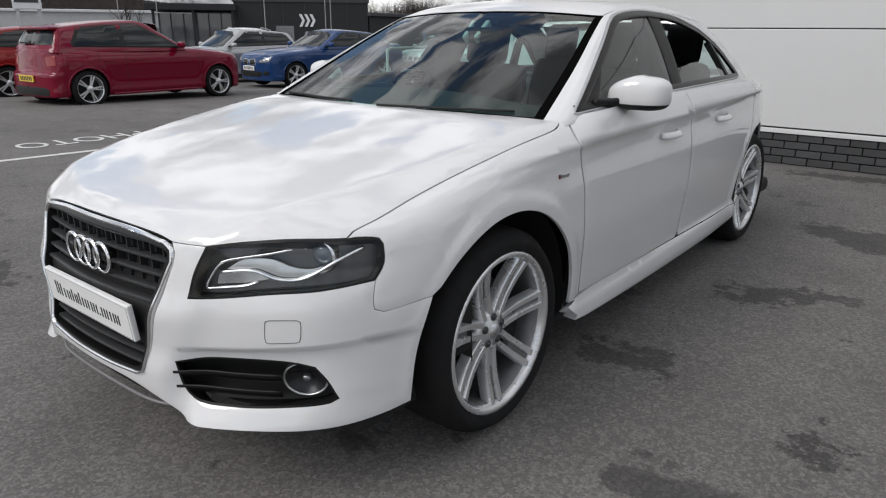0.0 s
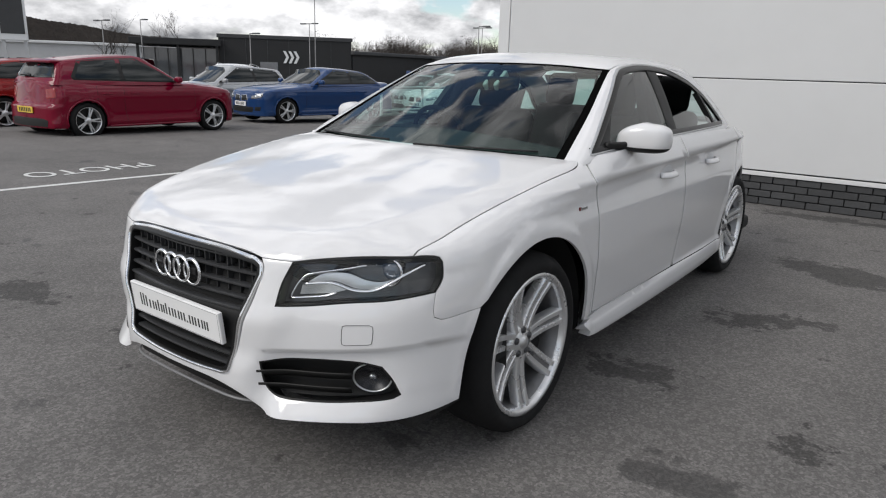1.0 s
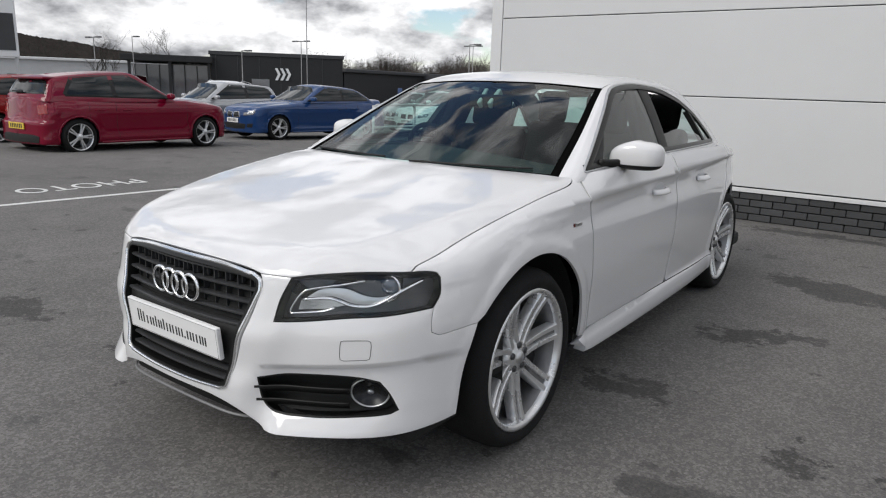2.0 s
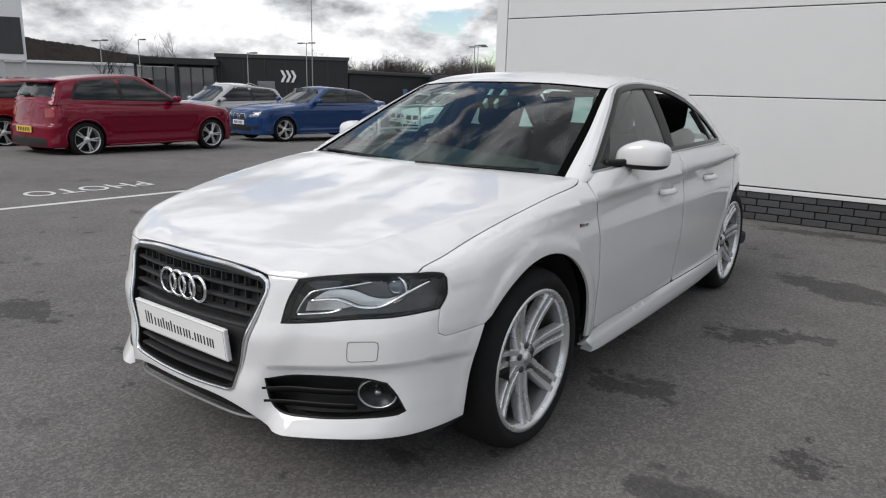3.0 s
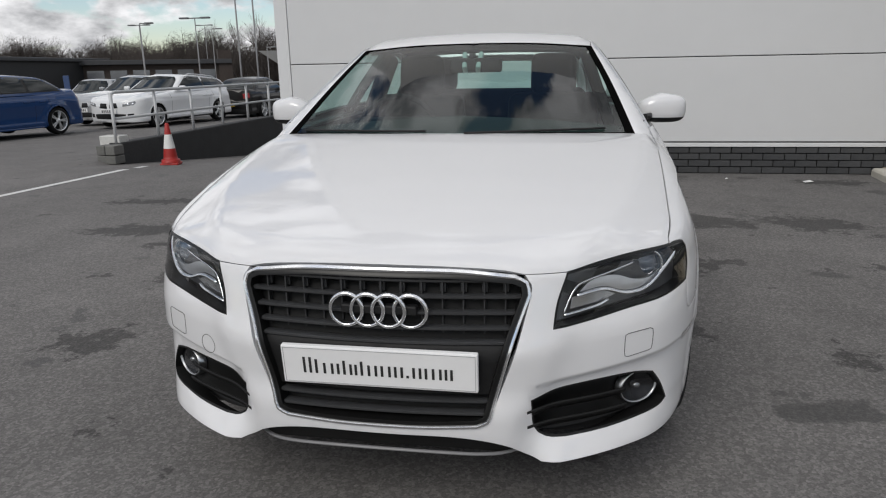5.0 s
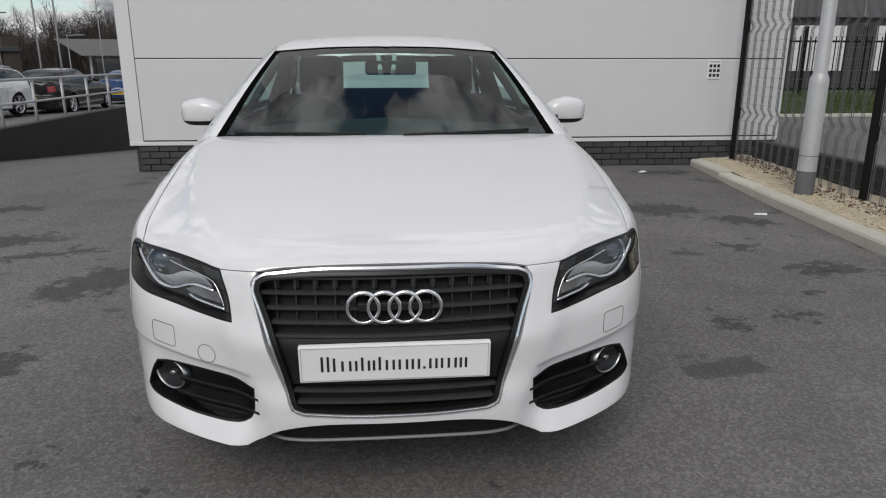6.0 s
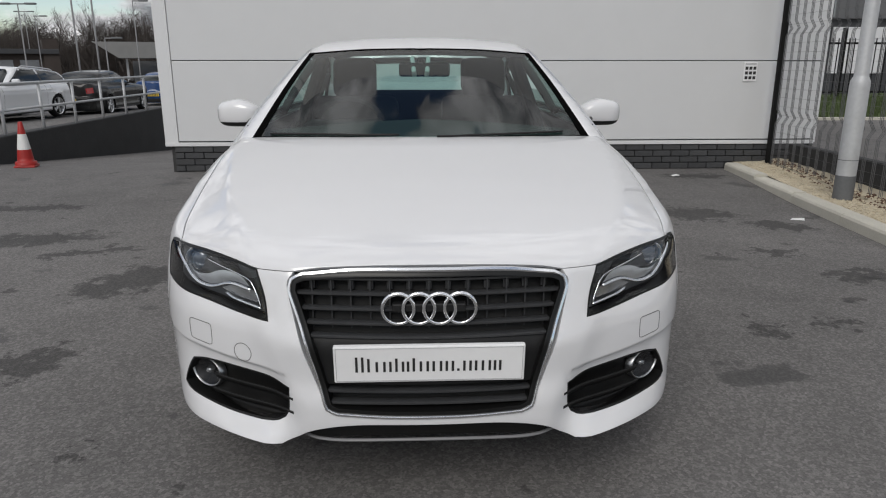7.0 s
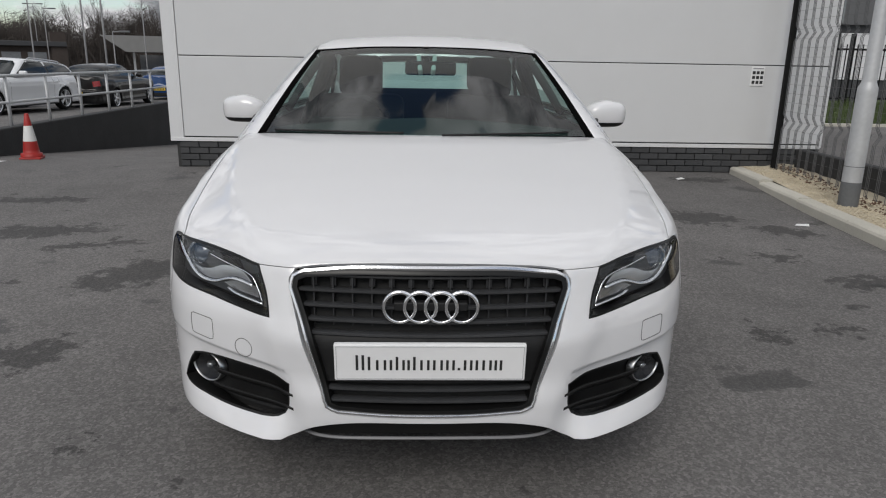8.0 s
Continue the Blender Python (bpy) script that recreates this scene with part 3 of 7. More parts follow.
gravel = tagged(thing("gravel_strip", "pale loose gravel with dead leaves along the fence", "gravel"), kind="stuff")
rng = random.Random(4)
bm = bmesh.new()
rows = []
for i in range(60):
    s = -6.5 + 10.0 * i / 59
    row = []
    for j in range(9):
        off = 0.135 + 0.90 * j / 8
        p = KA + kd * s + kn * off
        row.append(bm.verts.new((p.x, p.y, float(ground_z(p.x, p.y)) + 0.075 + 0.018 * rng.random() + 0.03 * (j > 3))))
    rows.append(row)
for p, q in zip(rows, rows[1:]):
    for j in range(8):
        bm.faces.new((p[j], p[j + 1], q[j + 1], q[j]))
bmesh.ops.recalc_face_normals(bm, faces=bm.faces[:])
part("gravel_bed", bm, STONES, gravel, smooth=True)


def scatter(name, count, size, mat, parent, seed, near, far, flat=0.6):
    """Many small broken stones or leaves in one mesh."""
    r = random.Random(seed)
    v, f = [], []
    for _ in range(count):
        s, off = r.uniform(-2.0, 3.3), r.uniform(near, far)
        p = KA + kd * s + kn * off
        z = float(ground_z(p.x, p.y)) + 0.088 + 0.03 * (off > 0.5) + r.random() * 0.008
        k, g = len(v), size * r.uniform(0.5, 1.3)
        a = r.random() * 6.28
        for dx, dy, dz in ((1, 0, 0), (-0.5, 0.8, 0), (-0.6, -0.8, 0), (0, 0, 1.0), (0.1, 0.1, -0.8)):
            x, y = dx * math.cos(a) - dy * math.sin(a), dx * math.sin(a) + dy * math.cos(a)
            v.append((p.x + g * x, p.y + g * y * r.uniform(0.7, 1.1), z + g * dz * flat))
        f += [(k, k + 1, k + 3), (k + 1, k + 2, k + 3), (k + 2, k, k + 3), (k + 1, k, k + 4), (k + 2, k + 1, k + 4), (k, k + 2, k + 4)]
    return put(name, mesh_of(name, v, f, mat), parent)


scatter("stones", 5200, 0.013, STONES, gravel, 11, 0.15, 0.62)
scatter("leaves", 700, 0.018, LEAF_BROWN, gravel, 12, 0.46, 0.66, 0.7)

fence = thing("mesh_fence", "tall black welded mesh security fence", "fence")
F0 = KA + kd * 3.25 + kn * 0.48
fd = (F0 - (KA + kd * 0.85 + kn * 0.66)).normalized()
fence_at = lambda s: F0 - fd * s
for i in range(4):
    p = fence_at(0.02 + 2.42 * i)
    part("post", boxed(-0.03, 0.03, -0.03, 0.03, 0.0, 3.2, 0.006, 2, Matrix.Translation((p.x, p.y, float(ground_z(p.x, p.y)) + 0.02)) @ pose(0, 0, 0, 0, 0, turn)), FENCE_BLACK, fence)


def wire_panel(s0, s1):
    """Upright wires in tight groups, with folds at two heights, and thin cross wires."""
    v, f = [], []
    zs = [0.10, 0.62, 0.70, 0.78, 1.60, 1.68, 1.76, 2.5, 2.58, 2.66, 3.15]
    bend = {2: 0.045, 5: 0.045, 8: 0.045}

    def bar(points, w):
        k = len(v)
        for p in points:
            for dx, dy in ((-w, 0), (0, -w), (w, 0), (0, w)):
                q = p + kd * dx + kn * dy
                v.append(tuple(q))
        for i in range(len(points) - 1):
            for j in range(4):
                f.append((k + i * 4 + j, k + i * 4 + (j + 1) % 4, k + (i + 1) * 4 + (j + 1) % 4, k + (i + 1) * 4 + j))
    s = s0
    while s < s1:
        for g in (0.0, 0.022, 0.044):
            base = fence_at(s + g)
            bar([base + kn * bend.get(i, 0.0) + Vector((0, 0, z)) for i, z in enumerate(zs)], 0.0036)
        s += 0.155
    z = 0.12
    while z < 3.15:
        for q in (fence_at(s0), ):
            lo, hi = fence_at(s0) + Vector((0, 0, z)), fence_at(s1) + Vector((0, 0, z))
            k = len(v)
            for p in (lo, hi):
                for dz, dn in ((-0.0011, 0), (0, -0.0011), (0.0011, 0), (0, 0.0011)):
                    v.append(tuple(p + kn * dn + Vector((0, 0, dz))))
            for j in range(4):
                f.append((k + j, k + (j + 1) % 4, k + 4 + (j + 1) % 4, k + 4 + j))
        z += 0.1
    return mesh_of("mesh_panel", v, f, FENCE_WIRE)


for i in range(3):
    put("mesh_panel", wire_panel(0.07 + 2.42 * i, 2.39 + 2.42 * i), fence)

# a low dark block runs a little behind the fence line
dwarf = tagged(thing("dwarf_wall", "low dark block behind the mesh fence", "wall"), kind="structure")
w0, w1 = fence_at(-0.02) + kn * 0.30, fence_at(7.0) + kn * 0.34
wd = (w1 - w0).normalized()
part("wall_body", boxed(0, (w1 - w0).length, -0.05, 0.06, -0.05, 0.375, 0.012, 2, Matrix.Translation(w0) @ pose(0, 0, 0, 0, 0, math.degrees(math.atan2(wd.y, wd.x)))), WALL_DARK, dwarf)

post = thing("lamp_post", "galvanised steel lamp post with a dark grey base", "lamp post", at=Matrix.Translation((3.93, 3.43, 0.09)))
v, f = lathe([(0.086, 0.0), (0.086, 0.22)], 28, "z")
put("base_band", mesh_of("base_band", v, f, GALV_DARK, smooth=True), post)
v, f = lathe([(0.084, 0.22), (0.083, 1.02), (0.080, 1.06), (0.062, 1.10), (0.060, 1.11), (0.058, 4.0), (0.045, 7.5), (0.0, 7.5)], 28, "z")
put("shaft", mesh_of("shaft", v, f, GALV, smooth=True), post)
v, f = lathe([(0.0845, 0.36), (0.0852, 0.363), (0.0845, 0.366)], 28, "z")
put("seam_ring", mesh_of("seam_ring", v, f, GALV_DARK, smooth=True), post)
part("luminaire", boxed(-0.7, 0.1, -0.12, 0.12, 7.45, 7.56, 0.03), GALV, post)

# litter on the tarmac
for x, y, a, w in ((2.97, 5.06, 20, 0.05), (3.26, 2.96, -30, 0.055), (2.2, 5.2, 10, 0.012)):
    lit = thing("paper_scrap", "small scrap of white paper on the tarmac", "litter", at=Matrix.Translation((x, y, float(ground_z(x, y)) + 0.003)) @ pose(0, 0, 0, 0, 0, a), group="litter")
    bm = bmesh.new()
    q = [bm.verts.new((w * c, w * 0.6 * d, h)) for c, d, h in ((-1, -1, 0), (1, -0.8, 0.004), (0.9, 1, 0.012), (-0.8, 0.9, 0.002))]
    u = [bm.verts.new(v.co + Vector((0, 0, 0.002))) for v in q]
    bm.faces.new(q[::-1]); bm.faces.new(u)
    for i in range(4):
        bm.faces.new((q[i], q[(i + 1) % 4], u[(i + 1) % 4], u[i]))
    part("scrap", bm, PAPER, lit)

# ---- retaining wall with rail, beside the ramp ----
ret = tagged(thing("retaining_wall", "dark low retaining wall along the ramp", "wall"), kind="structure")
part("wall_body", boxed(-6.36, -6.14, 6.95, 17.5, -1.3, 0.245, 0.02), WALL_DARK, ret)
BLOCK = varied(material("end_block_grey", (0.13, 0.13, 0.122), 0.9), 6, 0.3, bump=0.4, bump_scale=60, random_amount=0.2, distance=0.006)
for x0, x1, z0, z1 in ((-6.40, -6.10, -0.05, 0.075), (-6.40, -6.26, 0.083, 0.225), (-6.253, -6.10, 0.083, 0.225)):
    part("end_block", boxed(x0, x1, 6.70, 6.94, z0, z1, 0.014), BLOCK, ret)
part("post_footing", boxed(-6.52, -6.18, 6.97, 7.20, 0.20, 0.345, 0.012), FOOTING, ret)
rail = thing("guard_rail", "galvanised tubular guard rail with two bars", "railing")
RX = -6.24
for i in range(9):
    y = 6.98 + 1.14 * i
    part_pts = [(RX, y, 0.12), (RX, y, 0.985)]
    put("rail_post", tube_mesh("rail_post", part_pts, 0.026, GALV, False, 10), rail)
put("top_bar", tube_mesh("top_bar", [(RX, 6.98, 0.60), (RX, 6.98, 0.90), (RX, 7.0, 0.965), (RX, 7.07, 0.99), (RX, 16.4, 0.99)], 0.025, GALV, False, 10), rail)
put("middle_bar", tube_mesh("middle_bar", [(RX, 6.98, 0.60), (RX, 16.4, 0.60)], 0.022, GALV, False, 10), rail)

cone = thing("traffic_cone", "red and white plastic traffic cone on its square base", "traffic cone", at=Matrix.Translation((-5.30, 6.86, float(ground_z(-5.30, 6.86)))) @ pose(0, 0, 0, 0, 0, 15) @ Matrix.Diagonal((0.82, 0.82, 0.82, 1)))
part("cone_base", boxed(-0.16, 0.16, -0.16, 0.16, 0.0, 0.045, 0.015), CONE_RED, cone)
v, f = lathe([(0.165, 0.045), (0.16, 0.10), (0.125, 0.105), (0.118, 0.16), (0.100, 0.30)], 28, "z")
put("cone_foot", mesh_of("cone_foot", v, f, CONE_RED, smooth=True), cone)
v, f = lathe([(0.101, 0.30), (0.062, 0.55)], 28, "z")
put("sleeve", mesh_of("sleeve", v, f, CONE_WHITE, smooth=True), cone, "white reflective sleeve")
v, f = lathe([(0.061, 0.55), (0.032, 0.74), (0.024, 0.75), (0.0, 0.75)], 28, "z")
put("cone_top", mesh_of("cone_top", v, f, CONE_RED, smooth=True), cone)


# ---- the white saloon ----
# car frame: nose towards -y, front axle at y = 0, ground at z = 0
WHEELBASE, AXLE_Z = 2.806, 0.343
GRILLE = [[(0, -0.95, 0.772), (0.20, -0.94, 0.770), (0.345, -0.90, 0.758)], [(0.345, -0.90, 0.758), (0.378, -0.88, 0.742), (0.386, -0.88, 0.708)],
          [(0.386, -0.88, 0.708), (0.343, -0.93, 0.581), (0.300, -0.93, 0.420)], [(0.300, -0.93, 0.420), (0.288, -0.93, 0.382), (0.255, -0.93, 0.366)],
          [(0.255, -0.93, 0.366), (0.12, -0.94, 0.359), (0, -0.94, 0.358)]]
GRILLE_HALF = outline(GRILLE, 0.02)
GRILLE_LOOP = mirror_x(np.vstack([GRILLE_HALF, [[0, -0.94, 0.358]]]))

half_width = smooth_line([(-1.0, 0.80), (-0.6, 0.854), (-0.2, 0.888), (0.3, 0.894), (1.2, 0.900), (1.8, 0.897), (2.3, 0.882), (2.6, 0.862), (2.8, 0.840), (3.2, 0.755), (3.6, 0.655), (3.8, 0.60)])
crease_z = smooth_line([(-0.8, 0.74), (-0.5, 0.80), (-0.2, 0.865), (0.37, 0.905), (1.2, 0.925), (2.8, 0.95), (3.8, 0.95)])
below = smooth_line([(-0.80, 0.05), (-0.70, 0.012), (-0.665, 0.005), (-0.635, 0.006), (-0.612, 0.011), (-0.590, 0.026), (-0.56, 0.024), (-0.46, 0.015), (-0.30, 0.002), (-0.16, 0.004), (-0.05, 0.019), (-0.009, 0.018), (0.0, 0.005)])
bonnet_z = smooth_line([(-1.05, 0.68), (-0.95, 0.762), (-0.90, 0.782), (-0.7, 0.845), (-0.4, 0.909), (0.0, 0.972), (0.27, 1.008), (0.45, 1.024), (0.62, 1.10), (0.9, 1.20), (2.4, 1.20), (2.75, 1.07), (3.0, 1.01), (3.4, 0.985), (3.8, 0.96)])
ridge_x = smooth_line([(-0.95, 0.40), (-0.85, 0.46), (-0.6, 0.59), (-0.3, 0.68), (0.0, 0.735), (0.45, 0.79)])
rake_plain = smooth_line([(0.15, 0.05), (0.25, 0.012), (0.31, 0.006), (0.40, 0.004), (0.50, 0.0), (0.55, -0.003), (0.63, 0.020), (0.74, 0.050), (0.80, 0.075), (0.95, 0.17)])
rake = smooth_line([(0.15, 0.05), (0.25, 0.012), (0.31, 0.006), (0.37, 0.016), (0.44, 0.021), (0.459, 0.019), (0.474, -0.006), (0.55, -0.003), (0.63, 0.020), (0.74, 0.050), (0.80, 0.075), (0.95, 0.17)])


knee_x = smooth_line([(0.25, 0.36), (0.34, 0.37), (0.45, 0.40), (0.62, 0.468), (0.75, 0.495), (0.85, 0.50)])


def nose_y(x, z):
    """How far forward the front face stands."""
    curve = lambda u: 0.35 * u ** 2 + 0.20 * u ** 4
    outer = curve(x) + 0.010
    # a flat face stands forward beside the grille, up to a knee from which it falls back to the corner
    past = x - 0.37
    past = 0.5 * (past + np.sqrt(past ** 2 + 0.03 ** 2))
    face = 0.016 + 0.15 * (x - past) ** 2 + 0.35 * past - 0.020 * step_up(0.47 - z, 0.0, 0.09)
    knee = knee_x(z)
    fall_back = 0.037 + 0.35 * (knee - 0.37) + 0.95 * (x - knee)
    face = 0.5 * (face + fall_back + np.sqrt((face - fall_back) ** 2 + 0.016 ** 2))
    face = 0.5 * (face + outer - np.sqrt((face - outer) ** 2 + 0.02 ** 2))
    y = -0.94 + outer + (face - outer) * step_up(0.86 - z, 0.03, 0.10)
    zz = z - 0.09 * np.clip(x - 0.36, 0, 0.45)
    y = y + rake_plain(zz) + (rake(zz) - rake_plain(zz)) * step_up(x, 0.37, 0.47)
    # a blade runs along the bottom, strongest at the fang
    blade = step_up(x, 0.34, 0.48) * (1 - 0.55 * step_up(x, 0.52, 0.85))
    down = 0.335 - z
    y = y - 0.82 * blade * np.minimum(0.5 * (down + np.sqrt(down ** 2 + 0.012 ** 2)), 0.10)
    return y


def body_solid(P):
    x, y, z = np.abs(P[:, 0]), P[:, 1], P[:, 2]
    a = (nose_y(x, z) - y) / np.sqrt(1 + (0.7 * x + 0.8 * x ** 3) ** 2)
    h = z - crease_z(y)
    inw = np.where(h < 0, below(h), 0.006 + 0.42 * np.maximum(h, 0) + 1.3 * np.maximum(h, 0) ** 2)
    r1, r2 = np.hypot(y, z - AXLE_Z), np.hypot(y - WHEELBASE, z - AXLE_Z)
    flare = 0.009 * (2 - step_up(r1, 0.445, 0.490) - step_up(r2, 0.445, 0.490)) * step_up(z, 0.2, 0.35)
    b = x - (half_width(y) - inw + flare)
    top = bonnet_z(y) - 0.026 * (x / 0.75) ** 2
    over = x - ridge_x(y)
    top = top - 0.38 * 0.5 * (over + np.sqrt(over ** 2 + 0.007 ** 2)) * step_up(0.9 - y, 0.1, 0.5)
    c = (z - top) * 0.93
    d = y - (3.77 - 0.22 * x ** 2 - 0.25 * np.maximum(z - 0.75, 0))
    f = rounded(rounded(a, b, 0.13), d, 0.2)
    return rounded(f, c, 0.045 + 0.02 * step_up(y, -0.6, 0.0))


screen_bow = smooth_line([(0, 0), (0.25, 0.020), (0.5, 0.083), (0.7, 0.158), (0.78, 0.178), (1.0, 0.20)])


def cabin_solid(P):
    x, y, z = np.abs(P[:, 0]), P[:, 1], P[:, 2]
    screen = (0.27 + screen_bow(x) + (z - 1.014) * 2.10 + 0.5 * (z - 1.014) * np.maximum(z - 1.25, 0) - y) / 2.3
    taper = np.where(y > 1.4, 0.105 * ((y - 1.4) / 1.3) ** 2, 0.03 * ((1.4 - y) / 1.0) ** 2)
    side = (x - (0.835 - taper - 0.50 * (z - 1.0) - 0.35 * (z - 1.0) ** 2)) / 1.2
    roof = z - (1.450 - 0.035 * (x / 0.58) ** 2 - 0.055 * ((y - 1.70) / 0.95) ** 2)
    back = (y - (3.25 - 0.2 * x ** 2 - (z - 1.03) * 2.05)) / 2.2
    f = rounded(screen, side, 0.035)
    f = rounded(f, back, 0.06)
    return rounded(f, roof, 0.055)


saloon = thing("saloon_car", "white four-door executive saloon car parked on dark tarmac", "car", at=Matrix.Translation((0.010, -0.010, 0)))
NOSE, SIDE_D, CORNER = (0, 1, 0), (-1, 0, 0), (-0.62, 0.78, 0)


def arch(y0, r, a0, a1, x=0.9):
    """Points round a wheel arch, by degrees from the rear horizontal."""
    n = 44
    return [(x, y0 + r * math.cos(radians(a0 + (a1 - a0) * i / n)), AXLE_Z + r * math.sin(radians(a0 + (a1 - a0) * i / n))) for i in range(n + 1)]


ARCH = 0.412


def wing_arch():
    """The front arch, drawn out a little at its lower front."""
    out = []
    for i in range(45):
        a = 146 - 149 * i / 44
        r = ARCH + 0.036 * (max(a - 92, 0) / 54) ** 2
        out.append((0.89, r * math.cos(radians(a)), AXLE_Z + r * math.sin(radians(a))))
    return out


# lines on the skin that neighbouring panels share
DOWN, DIAG = (0, 0, -1), (-0.62, 0.70, -0.35)
lamp_in = on(body_solid, [(0.447, -0.87, 0.620), (0.465, -0.86, 0.690), (0.494, -0.84, 0.758)], CORNER)
lamp_top_a = on(body_solid, [(0.494, -0.84, 0.758), (0.56, -0.79, 0.769), (0.66, -0.70, 0.780), (0.750, -0.575, 0.781)], CORNER)
lamp_top_b = on(body_solid, [(0.750, -0.575, 0.781), (0.780, -0.54, 0.780), (0.800, -0.51, 0.774), (0.806, -0.50, 0.760)], CORNER)
lamp_out = on(body_solid, [(0.806, -0.50, 0.760), (0.808, -0.50, 0.71), (0.803, -0.53, 0.668)], CORNER)
lamp_low = on(body_solid, [(0.803, -0.53, 0.668), (0.72, -0.65, 0.653), (0.635, -0.74, 0.643), (0.54, -0.82, 0.627), (0.447, -0.87, 0.620)], CORNER)
wing_gap = on(body_solid, [(0.803, -0.53, 0.668), (0.804, -0.54, 0.615), (0.808, -0.54, 0.592), (0.822, -0.52, 0.580), (0.868, -0.371, 0.593)], CORNER)
shut_line = on(body_solid, [(0.750, -0.575, 0.781), (0.768, -0.47, 0.82), (0.775, -0.36, 0.847), (0.786, -0.19, 0.89), (0.803, 0.08, 0.92), (0.813, 0.30, 0.95), (0.802, 0.395, 0.96), (0.772, 0.425, 0.99)], DOWN)
shut_line[0] = lamp_top_a[-1]
grille_side = on(body_solid, [(0.255, -0.93, 0.366), (0.288, -0.93, 0.382), (0.300, -0.93, 0.420), (0.348, -0.93, 0.560), (0.384, -0.88, 0.700), (0.386, -0.89, 0.735), (0.370, -0.89, 0.757)], NOSE)
nose_edge = on(body_solid, [(0.494, -0.84, 0.758), (0.43, -0.87, 0.757), (0.370, -0.89, 0.757)], NOSE)
nose_edge[0], nose_edge[-1] = lamp_top_a[0], grille_side[-1]
bonnet_front = on(body_solid, [(0.372, -0.89, 0.757), (0.30, -0.9, 0.768), (0.15, -0.92, 0.775), (0.0, -0.93, 0.777)], NOSE)
bonnet_front[0] = grille_side[-1]
pillar = on(cabin_solid, [(0.742, 0.4, 0.990), (0.667, 0.75, 1.18), (0.580, 1.0, 1.356)], NOSE)
FOLD = [on_skin(body_solid, np.array([(0.9, y, float(crease_z(y)) - k) for y in np.linspace(-0.55, 3.4, 300)]), SIDE_D) for k in (0.0, 0.010)]
KNEE = on_skin(body_solid, np.array([(float(knee_x(z)), -0.9, z) for z in np.linspace(0.31, 0.745, 60)]), NOSE)
SILL = [on_skin(body_solid, np.array([(0.9, y, float(crease_z(y)) - k) for y in np.linspace(0.43, 2.37, 160)]), SIDE_D) for k in (0.590, 0.612)]
FOLD_FRONT = [KNEE] + [on_skin(body_solid, np.array([(x, -0.9, z + 0.09 * (x - 0.36)) for x in np.linspace(0.40, 0.80, 70)]), NOSE) for z in (0.452, 0.459, 0.474, 0.480)]
LAMP_LOOP = chain(lamp_in, lamp_top_a, lamp_top_b, lamp_out, lamp_low)
FOG = [[(0.398, -0.9, 0.434), (0.50, -0.86, 0.448), (0.60, -0.8, 0.455), (0.69, -0.75, 0.453), (0.735, -0.7, 0.440)], [(0.735, -0.7, 0.440), (0.760, -0.68, 0.400), (0.781, -0.66, 0.344)],
       [(0.781, -0.66, 0.344), (0.765, -0.68, 0.333), (0.70, -0.74, 0.326), (0.60, -0.80, 0.319), (0.490, -0.86, 0.316)], [(0.490, -0.86, 0.316), (0.440, -0.88, 0.322), (0.415, -0.9, 0.355), (0.398, -0.9, 0.434)]]
FOG_LOOP = on_skin(body_solid, outline(FOG, 0.02), CORNER)

# bonnet
rear_edge = on(body_solid, [(0.772, 0.425, 0.99), (0.70, 0.405, 1.0), (0.35, 0.300, 1.0), (0.0, 0.262, 1.01)], DOWN)
rear_edge[0] = shut_line[-1]
bonnet_loop = np.vstack([rear_edge[::-1][:-1], shut_line[::-1][:-1], lamp_top_a[::-1][:-1], nose_edge[:-1], bonnet_front])
put("bonnet", patch("bonnet", body_solid, mirror_x(bonnet_loop), (0, 0.75, -0.66), WHITE_PAINT, 0.024, gap=0.002, lines=[on_skin(body_solid, np.array([(s * float(ridge_x(y)), y, 0.9) for y in np.linspace(-0.8, 0.38, 90)]), DOWN) for s in (1, -1)]), saloon)

